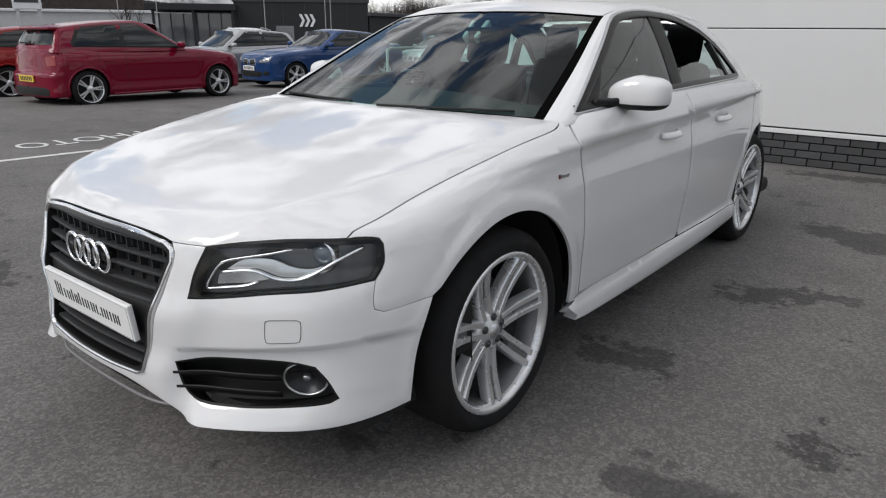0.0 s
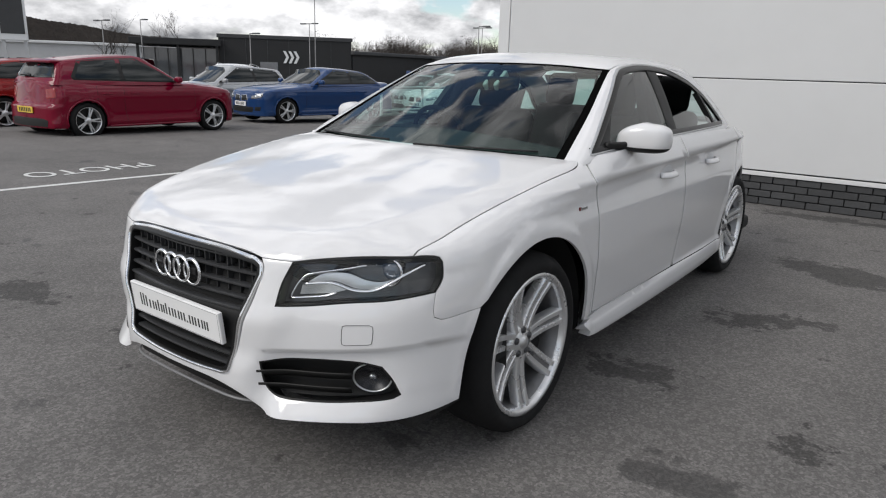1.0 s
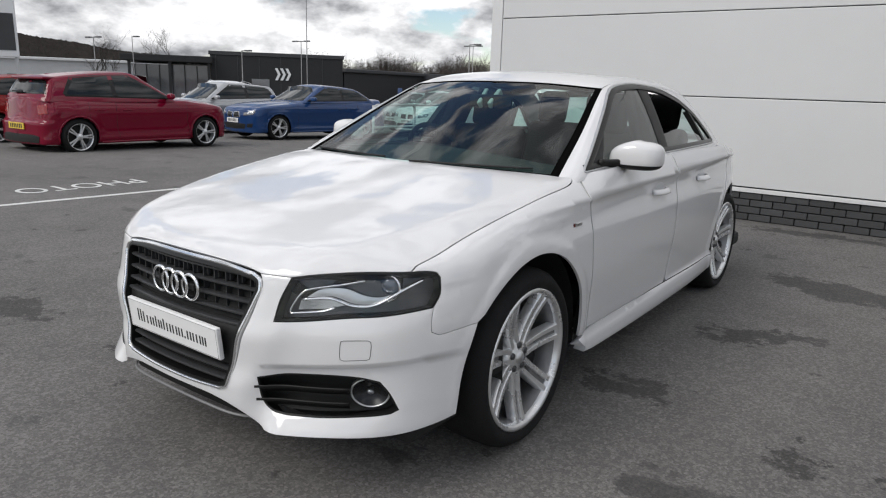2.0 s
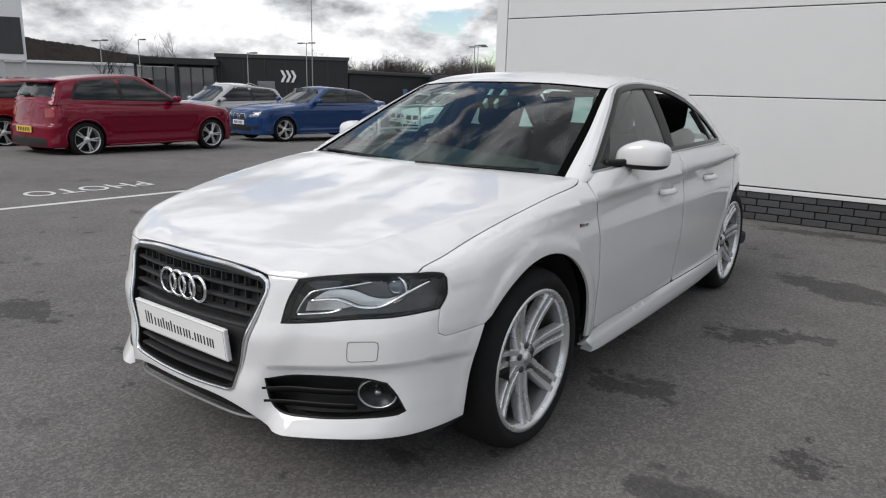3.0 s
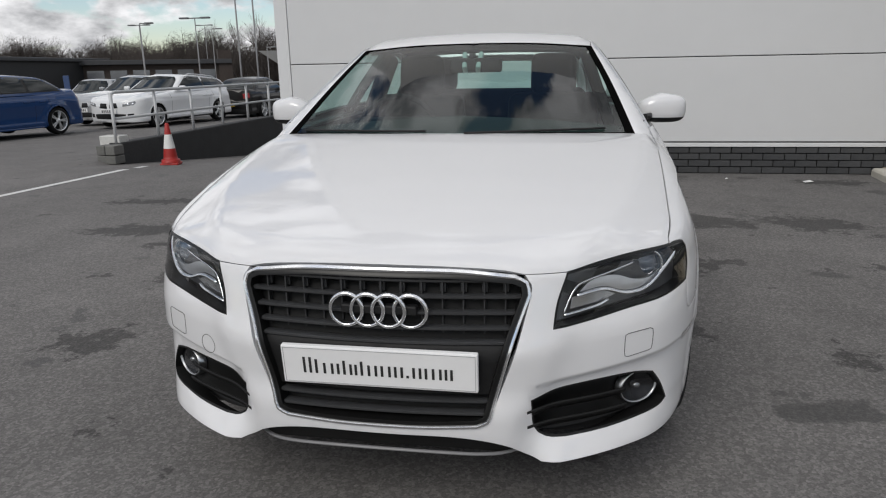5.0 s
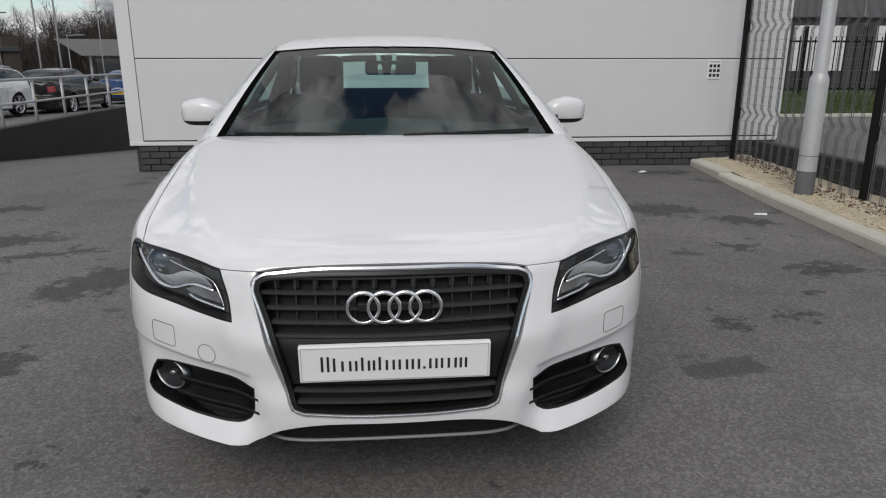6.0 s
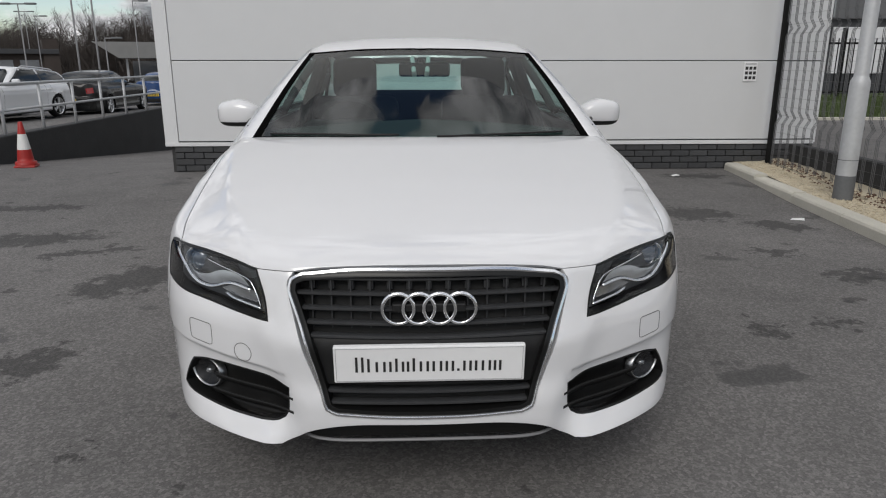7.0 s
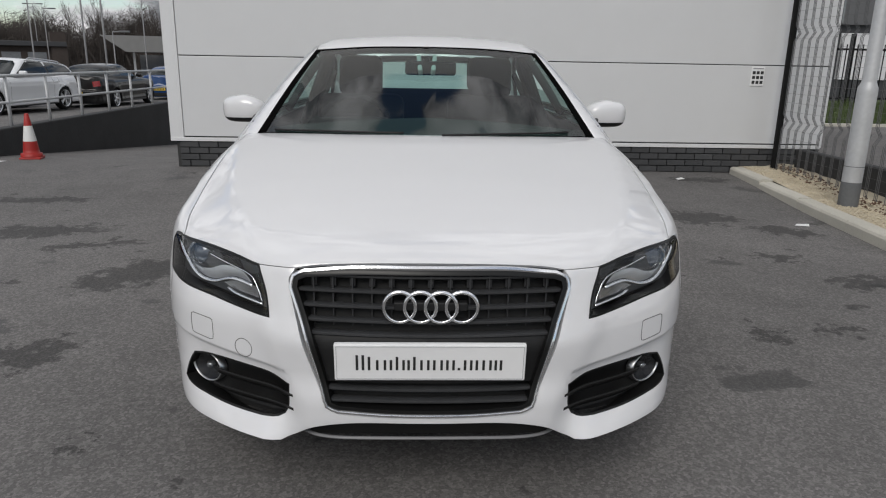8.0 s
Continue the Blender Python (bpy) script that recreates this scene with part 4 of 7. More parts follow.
# front bumper from arch to arch round the nose, with the fog openings cut out; then the front wings
for side in (False, True):
    arch_low = on(body_solid, [(0.868, -0.371, 0.593), (0.855, -0.425, 0.44), (0.835, -0.430, 0.285)], CORNER)
    arch_low[0] = wing_gap[-1]
    under = on(body_solid, [(0.835, -0.430, 0.285), (0.82, -0.50, 0.274), (0.77, -0.62, 0.264), (0.69, -0.74, 0.265), (0.585, -0.86, 0.266), (0.45, -0.93, 0.262)], CORNER)
    under[0] = arch_low[-1]
    tip = tuple(under[-1])
    dam = on(body_solid, [tip, (tip[0] - 0.045, -0.94, 0.284), (tip[0] - 0.10, -0.94, 0.318), (0.2, -0.94, 0.338), (0.0, -0.95, 0.340)], NOSE)
    dam[0] = under[-1]
    bar = on(body_solid, [(0.0, -0.95, 0.358), (0.12, -0.94, 0.359), (0.255, -0.93, 0.366)], NOSE)
    bumper = chain(bar, grille_side, nose_edge[::-1], lamp_in[::-1], lamp_low[::-1], wing_gap, arch_low, under, dam, np.array([dam[-1], bar[0]]))
    put("front_bumper", patch("front_bumper", body_solid, bumper, (-0.45, 0.89, 0), WHITE_PAINT, 0.022, holes=[FOG_LOOP], lip=0.03, mirrored=side, lines=FOLD_FRONT), saloon)
    arch_up = on_skin(body_solid, np.array(wing_arch()), SIDE_D)
    arch_up[0] = wing_gap[-1]
    foot = on(body_solid, [tuple(arch_up[-1]), (0.88, 0.500, 0.315)], SIDE_D)
    jamb = on(body_solid, [(0.88, 0.500, 0.315), (0.89, 0.472, 0.55), (0.89, 0.440, 0.84), (0.88, 0.420, 0.92), (0.86, 0.435, 0.965), (0.83, 0.47, 1.004)], SIDE_D)
    top = np.array([jamb[-1], (0.80, 0.46, 1.006), shut_line[-1]])
    top[1] = on_skin(body_solid, top[1:2], DOWN)[0]
    wing = chain(shut_line[::-1], lamp_top_b, lamp_out, wing_gap, arch_up, foot, jamb, top)
    put("front_wing", patch("front_wing", body_solid, wing, (-1, 0.12, -0.30), WHITE_PAINT, 0.020, gap=0.002, mirrored=side, lines=FOLD), saloon)
    # doors
    door_a = [[(0.9, 0.424, 0.92), (0.9, 0.444, 0.84), (0.9, 0.476, 0.55), (0.9, 0.502, 0.335)], [(0.9, 0.502, 0.335), (0.9, 1.47, 0.335)],
              [(0.9, 1.47, 0.335), (0.9, 1.492, 0.36), (0.9, 1.505, 0.7), (0.9, 1.495, 1.034)], [(0.9, 1.495, 1.034), (0.9, 1.0, 1.028), (0.9, 0.475, 1.006)],
              [(0.9, 0.475, 1.006), (0.9, 0.440, 0.965), (0.9, 0.424, 0.92)]]
    door_b = [[(0.9, 1.500, 1.034), (0.9, 1.510, 0.7), (0.9, 1.497, 0.36)], [(0.9, 1.497, 0.36), (0.9, 1.515, 0.335)], [(0.9, 1.515, 0.335), (0.9, 2.388, 0.335)],
              [(0.9, 2.388, 0.335), (0.9, 2.410, 0.48), (0.9, 2.468, 0.60), (0.9, 2.56, 0.72), (0.9, 2.62, 0.82), (0.9, 2.65, 0.90), (0.9, 2.60, 1.028)], [(0.9, 2.60, 1.028), (0.9, 2.0, 1.036), (0.9, 1.50, 1.034)]]
    for nm, loop in (("front_door", door_a), ("rear_door", door_b)):
        panel = put(nm, patch(nm, body_solid, on_skin(body_solid, outline(loop, 0.025), SIDE_D), SIDE_D, WHITE_PAINT, 0.032, gap=0.0025, mirrored=side, lines=FOLD), saloon)
    # rear quarter
    rear = [[(0.9, 2.605, 1.028), (0.9, 2.655, 0.90), (0.9, 2.625, 0.82), (0.9, 2.565, 0.72), (0.9, 2.498, 0.622)], arch(WHEELBASE, ARCH, 138, -4),
            [(0.9, 3.19, 0.31), (0.85, 3.40, 0.28), (0.8, 3.6, 0.27), (0.6, 3.70, 0.27)], [(0.6, 3.70, 0.27), (0.60, 3.72, 0.6), (0.62, 3.66, 0.965)],
            [(0.62, 3.66, 0.965), (0.70, 3.3, 0.990), (0.75, 2.95, 1.003), (0.80, 2.605, 1.028)]]
    put("rear_quarter_panel", patch("rear_quarter_panel", body_solid, on_skin(body_solid, outline(rear, 0.025), SIDE_D), (-1, -0.12, 0), WHITE_PAINT, 0.035, gap=0.002, mirrored=side, lines=FOLD), saloon)
    # sill skirt
    sill = [[(0.9, 0.405, 0.308), (0.9, 0.46, 0.314), (0.9, 0.51, 0.330), (0.9, 0.60, 0.3335), (0.9, 2.385, 0.3335)], [(0.9, 2.385, 0.3335), (0.9, 2.41, 0.27)], [(0.9, 2.41, 0.27), (0.9, 2.3, 0.24), (0.9, 1.4, 0.232), (0.9, 0.52, 0.240), (0.9, 0.46, 0.262), (0.9, 0.41, 0.296)],
            [(0.9, 0.41, 0.296), (0.9, 0.405, 0.308)]]
    put("side_skirt", patch("side_skirt", body_solid, outline(sill, 0.03), SIDE_D, WHITE_PAINT, 0.022, lip=0.05, lift=0.003, mirrored=side, lines=SILL), saloon)
    # cabin side: pillar, cant rail and rear pillar round the window opening
    DLO = [[(0.83, 0.505, 1.012), (0.75, 0.81, 1.175), (0.67, 1.10, 1.325)], [(0.67, 1.10, 1.325), (0.65, 1.20, 1.360), (0.63, 1.40, 1.380), (0.63, 1.62, 1.382), (0.64, 1.90, 1.362), (0.65, 2.20, 1.308)],
           [(0.65, 2.20, 1.308), (0.66, 2.44, 1.222), (0.68, 2.62, 1.11), (0.69, 2.72, 1.048)], [(0.69, 2.72, 1.048), (0.69, 2.70, 1.036)], [(0.69, 2.70, 1.036), (0.8, 1.9, 1.044), (0.83, 1.2, 1.038), (0.83, 0.505, 1.012)]]
    DLO_LOOP = outline(DLO, 0.02)
    cab = [[(0.60, 1.04, 1.345), (0.58, 1.3, 1.39), (0.575, 1.7, 1.40), (0.57, 2.2, 1.375), (0.56, 2.45, 1.33)],
           [(0.56, 2.45, 1.33), (0.62, 2.8, 1.18), (0.66, 3.12, 1.02)], [(0.66, 3.12, 1.02), (0.75, 2.7, 1.01), (0.83, 1.5, 1.012), (0.84, 0.42, 0.985)]]
    put("cabin_side", patch("cabin_side", cabin_solid, np.vstack([pillar[:-1], on_skin(cabin_solid, np.vstack([outline(cab, 0.025), [[0.84, 0.42, 0.985]]]), (-0.92, 0.12, -0.38))]), (-0.92, 0.12, -0.38), WHITE_PAINT, 0.03, holes=[on_skin(cabin_solid, DLO_LOOP, SIDE_D)], mirrored=side), saloon)
    put("window_surround", ring_band("window_surround", cabin_solid, DLO_LOOP, SIDE_D, 0.022, BLACK_GLOSS, mirrored=side, lift=0.003), saloon, "gloss black window surround")
    put("window_trim", ring_band("window_trim", cabin_solid, DLO_LOOP, SIDE_D, 0.008, SATIN, mirrored=side, lift=0.006, inward=False), saloon, "slim silver trim strip")
    # panes and pillar
    pane_a = [[(0.83, 0.66, 1.030), (0.75, 0.87, 1.19), (0.67, 1.13, 1.318)], [(0.67, 1.13, 1.318), (0.64, 1.22, 1.348), (0.63, 1.54, 1.366)], [(0.63, 1.54, 1.366), (0.83, 1.42, 1.035)], [(0.83, 1.42, 1.035), (0.83, 0.66, 1.030)]]
    put("front_door_glass", patch("front_door_glass", cabin_solid, outline(pane_a, 0.03), SIDE_D, SIDE_GLASS, 0.06, lip=0, lift=-0.006, mirrored=side), saloon, "tinted side glass")
    pane_b = [[(0.8, 1.53, 1.035), (0.64, 1.68, 1.362)], [(0.64, 1.68, 1.362), (0.64, 1.90, 1.345), (0.65, 2.15, 1.300), (0.66, 2.32, 1.240)], [(0.66, 2.32, 1.240), (0.7, 2.40, 1.04)], [(0.7, 2.40, 1.04), (0.8, 1.53, 1.035)]]
    if side:
        put("rear_door_glass", patch("rear_door_glass", cabin_solid, outline(pane_b, 0.03), SIDE_D, SIDE_GLASS, 0.06, lip=0, lift=-0.006, mirrored=side), saloon, "tinted side glass")
    else:
        half_down = [[(0.8, 1.53, 1.035), (0.76, 1.575, 1.13)], [(0.76, 1.575, 1.13), (0.72, 1.9, 1.15), (0.70, 2.15, 1.13), (0.70, 2.37, 1.085)], [(0.70, 2.37, 1.085), (0.7, 2.40, 1.04)], [(0.7, 2.40, 1.04), (0.8, 1.53, 1.035)]]
        put("rear_door_glass", patch("rear_door_glass", cabin_solid, outline(half_down, 0.03), SIDE_D, SIDE_GLASS, 0.06, lip=0, lift=-0.006), saloon, "rear side glass wound half down")
    pane_c = [[(0.66, 2.37, 1.228), (0.68, 2.54, 1.150), (0.69, 2.68, 1.048)], [(0.69, 2.68, 1.048), (0.7, 2.46, 1.044)], [(0.7, 2.46, 1.044), (0.66, 2.37, 1.228)]]
    put("quarter_glass", patch("quarter_glass", cabin_solid, outline(pane_c, 0.03), SIDE_D, SIDE_GLASS, 0.05, lip=0, lift=-0.006, mirrored=side), saloon, "tinted quarter glass")
    post = [[(0.8, 1.42, 1.03), (0.63, 1.54, 1.376)], [(0.63, 1.54, 1.376), (0.63, 1.68, 1.374)], [(0.63, 1.68, 1.374), (0.8, 1.53, 1.03)], [(0.8, 1.53, 1.03), (0.8, 1.42, 1.03)]]
    put("door_pillar", patch("door_pillar", cabin_solid, outline(post, 0.03), SIDE_D, BLACK_PLASTIC, 0.05, lip=0.03, lift=-0.002, mirrored=side), saloon, "black centre pillar trim")
    bar = [[(0.66, 2.32, 1.245), (0.66, 2.37, 1.230)], [(0.66, 2.37, 1.230), (0.7, 2.46, 1.035)], [(0.7, 2.46, 1.035), (0.7, 2.40, 1.035)], [(0.7, 2.40, 1.035), (0.66, 2.32, 1.245)]]
    put("quarter_bar", patch("quarter_bar", cabin_solid, outline(bar, 0.03), SIDE_D, BLACK_PLASTIC, 0.05, lip=0.03, lift=-0.001, mirrored=side), saloon)
    sail = [[(0.83, 0.52, 1.016), (0.80, 0.67, 1.100), (0.75, 0.86, 1.19)], [(0.75, 0.86, 1.19), (0.83, 0.685, 1.03)], [(0.83, 0.685, 1.03), (0.83, 0.52, 1.016)]]
    put("mirror_sail", patch("mirror_sail", cabin_solid, outline(sail, 0.03), SIDE_D, BLACK_PLASTIC, 0.05, lip=0.03, lift=0.0, mirrored=side), saloon)

# roof, windscreen and rear screen
TOP_EDGE = on(cabin_solid, [(0.0, 1.0, 1.380), (0.3, 1.0, 1.375), (0.580, 1.0, 1.356)], NOSE, 0.05)
ROOF = [[(p[0], p[1] + 0.003, p[2]) for p in TOP_EDGE[:-1]] + [(0.574, TOP_EDGE[-1][1] + 0.003, 1.36)], [(0.574, TOP_EDGE[-1][1] + 0.003, 1.36), (0.578, 1.3, 1.39), (0.575, 1.7, 1.40), (0.57, 2.2, 1.375), (0.56, 2.45, 1.33)], [(0.56, 2.45, 1.33), (0.3, 2.49, 1.37), (0, 2.50, 1.38)]]
put("roof", patch("roof", cabin_solid, mirror_x(np.vstack([outline(ROOF, 0.03), [[0, 2.50, 1.38]]])), (0, 0, -1), WHITE_PAINT, 0.05, lip=0.003), saloon)
put("headliner", patch("headliner", lambda P: cabin_solid(P) + 0.035, mirror_x(np.vstack([outline([[(p[0] * 0.975, p[1] + 0.004 * (p[1] < 1.2), p[2]) for p in q] for q in ROOF], 0.04), [[0, 2.50, 1.38]]])), (0, 0, -1), HEADLINER, 0.07, lip=0), saloon, "dark cloth roof lining")
SCREEN = [[(0, 0.2, 1.000), (0.4, 0.3, 1.000), (0.742, 0.4, 0.990)], [(0.742, 0.4, 0.990), (0.667, 0.75, 1.18), (0.580, 1.0, 1.356)], [(0.580, 1.0, 1.356), (0.3, 1.0, 1.375), (0, 1.0, 1.380)]]
SCREEN_LOOP = mirror_x(np.vstack([outline(SCREEN, 0.03), [[0, 1.0, 1.374]]]))
put("windscreen", patch("windscreen", cabin_solid, SCREEN_LOOP, NOSE, WINDSCREEN_GLASS, 0.06, lip=0), saloon, "raked laminated windscreen reflecting the clouds")
put("windscreen_frit", ring_band("windscreen_frit", cabin_solid, SCREEN_LOOP, NOSE, 0.006, FRIT, lift=0.0005), saloon, "black windscreen border")
for side in (False, True):
    band = outline([[(0.738, 0.4, 0.992), (0.663, 0.75, 1.18), (0.578, 1.0, 1.352)], [(0.578, 1.0, 1.352), (0.553, 1.0, 1.354)], [(0.553, 1.0, 1.354), (0.634, 0.75, 1.18), (0.704, 0.4, 0.994)], [(0.704, 0.4, 0.994), (0.738, 0.4, 0.992)]], 0.03)
    put("screen_side_band", patch("screen_side_band", cabin_solid, band, NOSE, FRIT, 0.03, lip=0.0, lift=0.0015, mirrored=side), saloon, "black rubber along the windscreen pillar")
BACK = [[(0, 3.2, 1.075), (0.3, 3.1, 1.075), (0.57, 3.0, 1.08)], [(0.57, 3.0, 1.08), (0.495, 2.5, 1.305)], [(0.495, 2.5, 1.305), (0.25, 2.5, 1.318), (0, 2.5, 1.322)]]
BACK_LOOP = on_skin(cabin_solid, mirror_x(np.vstack([outline(BACK, 0.04), [[0, 2.5, 1.322]]])), (0, -1, 0))
put("rear_screen", patch("rear_screen", cabin_solid, BACK_LOOP, (0, -1, 0), SIDE_GLASS, 0.08, lip=0, lift=-0.004), saloon)
BACK_RIM = [[(0, 3.25, 1.03), (0.4, 3.1, 1.03), (0.64, 3.0, 1.03)], [(0.64, 3.0, 1.03), (0.61, 2.7, 1.20), (0.55, 2.5, 1.335)], [(0.55, 2.5, 1.335), (0.3, 2.5, 1.36), (0, 2.5, 1.366)]]
put("rear_screen_frame", patch("rear_screen_frame", cabin_solid, on_skin(cabin_solid, mirror_x(np.vstack([outline(BACK_RIM, 0.04), [[0, 2.5, 1.366]]])), (0, -1, 0)), (0, -1, 0), WHITE_PAINT, 0.08, holes=[BACK_LOOP], lip=0.02, lift=-0.002), saloon)
BOOT = [[(0, 3.15, 1.06), (0.45, 3.08, 1.06), (0.71, 2.95, 1.05)], [(0.71, 2.95, 1.05), (0.67, 3.3, 1.03), (0.58, 3.62, 1.0)], [(0.58, 3.62, 1.0), (0.3, 3.74, 1.0), (0, 3.75, 1.0)]]
put("boot_lid", patch("boot_lid", body_solid, mirror_x(np.vstack([outline(BOOT, 0.05), [[0, 3.75, 1.0]]])), (0, -0.3, -1), WHITE_PAINT, 0.06), saloon)
REAR = [[(0, 3.76, 0.99), (0.4, 3.72, 0.99), (0.56, 3.6, 0.96)], [(0.56, 3.6, 0.96), (0.58, 3.6, 0.27)], [(0.58, 3.6, 0.27), (0.3, 3.7, 0.27), (0, 3.76, 0.27)]]
put("rear_bumper", patch("rear_bumper", body_solid, mirror_x(np.vstack([outline(REAR, 0.05), [[0, 3.76, 0.27]]])), (0, -1, 0), WHITE_PAINT, 0.07), saloon)

# dark inner structure behind the gaps and openings
deeper = lambda k: (lambda P: body_solid(P) + k)
core_front = outline([[(0, -0.9, 0.75), (0.6, -0.8, 0.75), (0.82, -0.5, 0.70)], [(0.82, -0.5, 0.70), (0.84, -0.45, 0.285)], [(0.84, -0.45, 0.285), (0.5, -0.9, 0.285), (0, -0.9, 0.35)]], 0.05)
put("inner_front", patch("inner_front", deeper(0.10), mirror_x(np.vstack([core_front, [[0, -0.9, 0.35]]])), NOSE, CAVITY, 0.06, lip=0), saloon)
core_top = outline([[(0, 0.6, 1.0), (0.80, 0.55, 0.95)], [(0.80, 0.55, 0.95), (0.78, -0.45, 0.8)], [(0.78, -0.45, 0.8), (0.5, -0.78, 0.75), (0, -0.85, 0.75)]], 0.06)
put("inner_bonnet", patch("inner_bonnet", deeper(0.035), mirror_x(np.vstack([core_top, [[0, -0.85, 0.75]]])), (0, 0, -1), CAVITY, 0.08, lip=0), saloon)
for side in (False, True):
    hull = outline([[(0.9, 0.41, 0.97), (0.9, 0.41, 0.30)], [(0.9, 0.41, 0.30), (0.9, 2.38, 0.30)], [(0.9, 2.38, 0.30), (0.9, 2.45, 0.6), (0.9, 2.7, 0.78), (0.9, 2.72, 1.0)], [(0.9, 2.72, 1.0), (0.9, 0.41, 0.97)]], 0.06)
    put("inner_side", patch("inner_side", deeper(0.03), hull, SIDE_D, CAVITY, 0.1, lip=0, mirrored=side), saloon)
    for yc in (0, WHEELBASE):
        v, f = lathe([(0.432, 0.84), (0.435, 0.50), (0.0, 0.48)], 36)
        f = [t for t in f if min(v[i][2] for i in t) > -0.14 and not (yc and max(v[i][1] for i in t) > 0.36 and min(v[i][2] for i in t) < 0.15)]
        v = [((-1 if side else 1) * (a - (0.055 + 0.26 * max(b, 0) if yc else 0)), b + yc, c + AXLE_Z) for a, b, c in v]
        put("wheel_well", mesh_of("wheel_well", v, f, CAVITY, smooth=True), saloon)
part("underbody", boxed(-0.78, 0.78, -0.60, 3.55, 0.20, 0.30, 0.03), CAVITY, saloon)


# ---- wheels ----
def wheel_parts(parent, radius, rim, width, spokes, twin, bolt=True, spoke_mat=ALLOY, spoke_w=0.021):
    """A road wheel round the x axis, its face towards +x."""
    h = width / 2
    tyre = [(rim - 0.012, -h + 0.02), (rim + 0.004, -h), (rim + 0.03, -h - 0.012), (radius - 0.03, -h - 0.008), (radius - 0.006, -h + 0.022), (radius, -h + 0.05), (radius + 0.001, 0.0),
            (radius, h - 0.05), (radius - 0.006, h - 0.022), (radius - 0.03, h + 0.008), (rim + 0.03, h + 0.012), (rim + 0.012, h + 0.004), (rim + 0.004, h), (rim - 0.012, h - 0.02)]
    v, f = lathe(tyre, 64)
    put("tyre", mesh_of("tyre", v, [t[::-1] for t in f], RUBBER, smooth=True), parent)
    barrel = [(rim - 0.02, -h), (rim - 0.03, 0.0), (rim - 0.024, h - 0.03), (rim - 0.016, h - 0.012), (rim - 0.012, h - 0.002), (rim - 0.004, h + 0.003), (rim + 0.004, h + 0.002), (rim + 0.005, h - 0.01)]
    v, f = lathe(barrel, 64)
    put("rim", mesh_of("rim", v, [t[::-1] for t in f], SHADED_ALLOY if bolt else spoke_mat, smooth=True), parent)
    if bolt:
        v, f = lathe([(rim - 0.020, h - 0.022), (rim - 0.017, h - 0.008), (rim - 0.012, h + 0.001), (rim - 0.004, h + 0.006), (rim + 0.005, h + 0.005), (rim + 0.007, h - 0.004)], 64)
        put("rim_lip", mesh_of("rim_lip", v, [t[::-1] for t in f], spoke_mat, smooth=True), parent)
    v, f = lathe([(0.0, -0.025), (rim * 0.68, -0.025), (rim * 0.68, -0.05), (0.0, -0.05)], 40)
    put("brake_disc", mesh_of("brake_disc", v, [t[::-1] for t in f], DISC, smooth=False), parent)
    face = h - 0.03
    hub = [(0.0, face - 0.006), (0.030, face - 0.006), (0.034, face - 0.010), (0.062, face - 0.014), (0.072, face - 0.022), (0.076, face - 0.05)]
    v, f = lathe(hub, 40)
    put("hub", mesh_of("hub", v, [t[::-1] for t in f], spoke_mat, smooth=True), parent)
    v, f = lathe([(0.0, face + 0.004), (0.022, face + 0.001), (0.027, face - 0.006)], 28)
    put("hub_cap", mesh_of("hub_cap", v, [t[::-1] for t in f], SATIN, smooth=True), parent)
    for i in range(spokes):
        w = 2 * math.pi * i / spokes + 0.18
        for k in ((-1, 1) if twin else (0,)):
            bm = bmesh.new()
            rows = []
            for j in range(7):
                t = j / 6
                r = 0.055 + (rim - 0.020 - 0.055) * t
                off = k * (0.0185 + 0.004 * t) if twin else 0.0
                wd = 0.0108 + 0.001 * t if twin else spoke_w * (0.62 + 0.20 * t) * 1.2
                x = (face - 0.012 + 0.036 * t ** 1.5 if twin else face - 0.018 + 0.012 * t + 0.020 * t ** 3) - 0.005 * math.sin(t * math.pi)
                ring = []
                for a, b in ((-1.15, -0.040), (-1, -0.004), (-0.75, 0.0), (0.75, 0.0), (1, -0.004), (1.15, -0.040)):
                    ring.append(bm.verts.new((x + b, r * math.cos(w) - (off + a * wd) * math.sin(w), r * math.sin(w) + (off + a * wd) * math.cos(w))))
                rows.append(ring)
            for a, b in zip(rows, rows[1:]):
                for c in range(5):
                    bm.faces.new((a[c], b[c], b[c + 1], a[c + 1]))
            bm.normal_update()
            bmesh.ops.recalc_face_normals(bm, faces=bm.faces[:])
            part("spoke", bm, spoke_mat, parent, smooth=True)
    if twin:
        for i in range(spokes):
            w = 2 * math.pi * i / spokes + 0.18
            bm = bmesh.new()
            rows = []
            for j in range(5):
                t = 0.42 + 0.56 * j / 4
                r = 0.055 + (rim - 0.075) * t
                x = face - 0.026 + 0.036 * t ** 1.5
                rows.append([bm.verts.new((x + b, r * math.cos(w) - a * math.sin(w), r * math.sin(w) + a * math.cos(w))) for a, b in ((-0.014, -0.022), (-0.014, 0.0), (0.014, 0.0), (0.014, -0.022))])
            for a, b in zip(rows, rows[1:]):
                for c in range(3):
                    bm.faces.new((a[c], b[c], b[c + 1], a[c + 1]))
            bm.faces.new(rows[0])
            bmesh.ops.recalc_face_normals(bm, faces=bm.faces[:])
            part("spoke_web", bm, SHADED_ALLOY, parent)
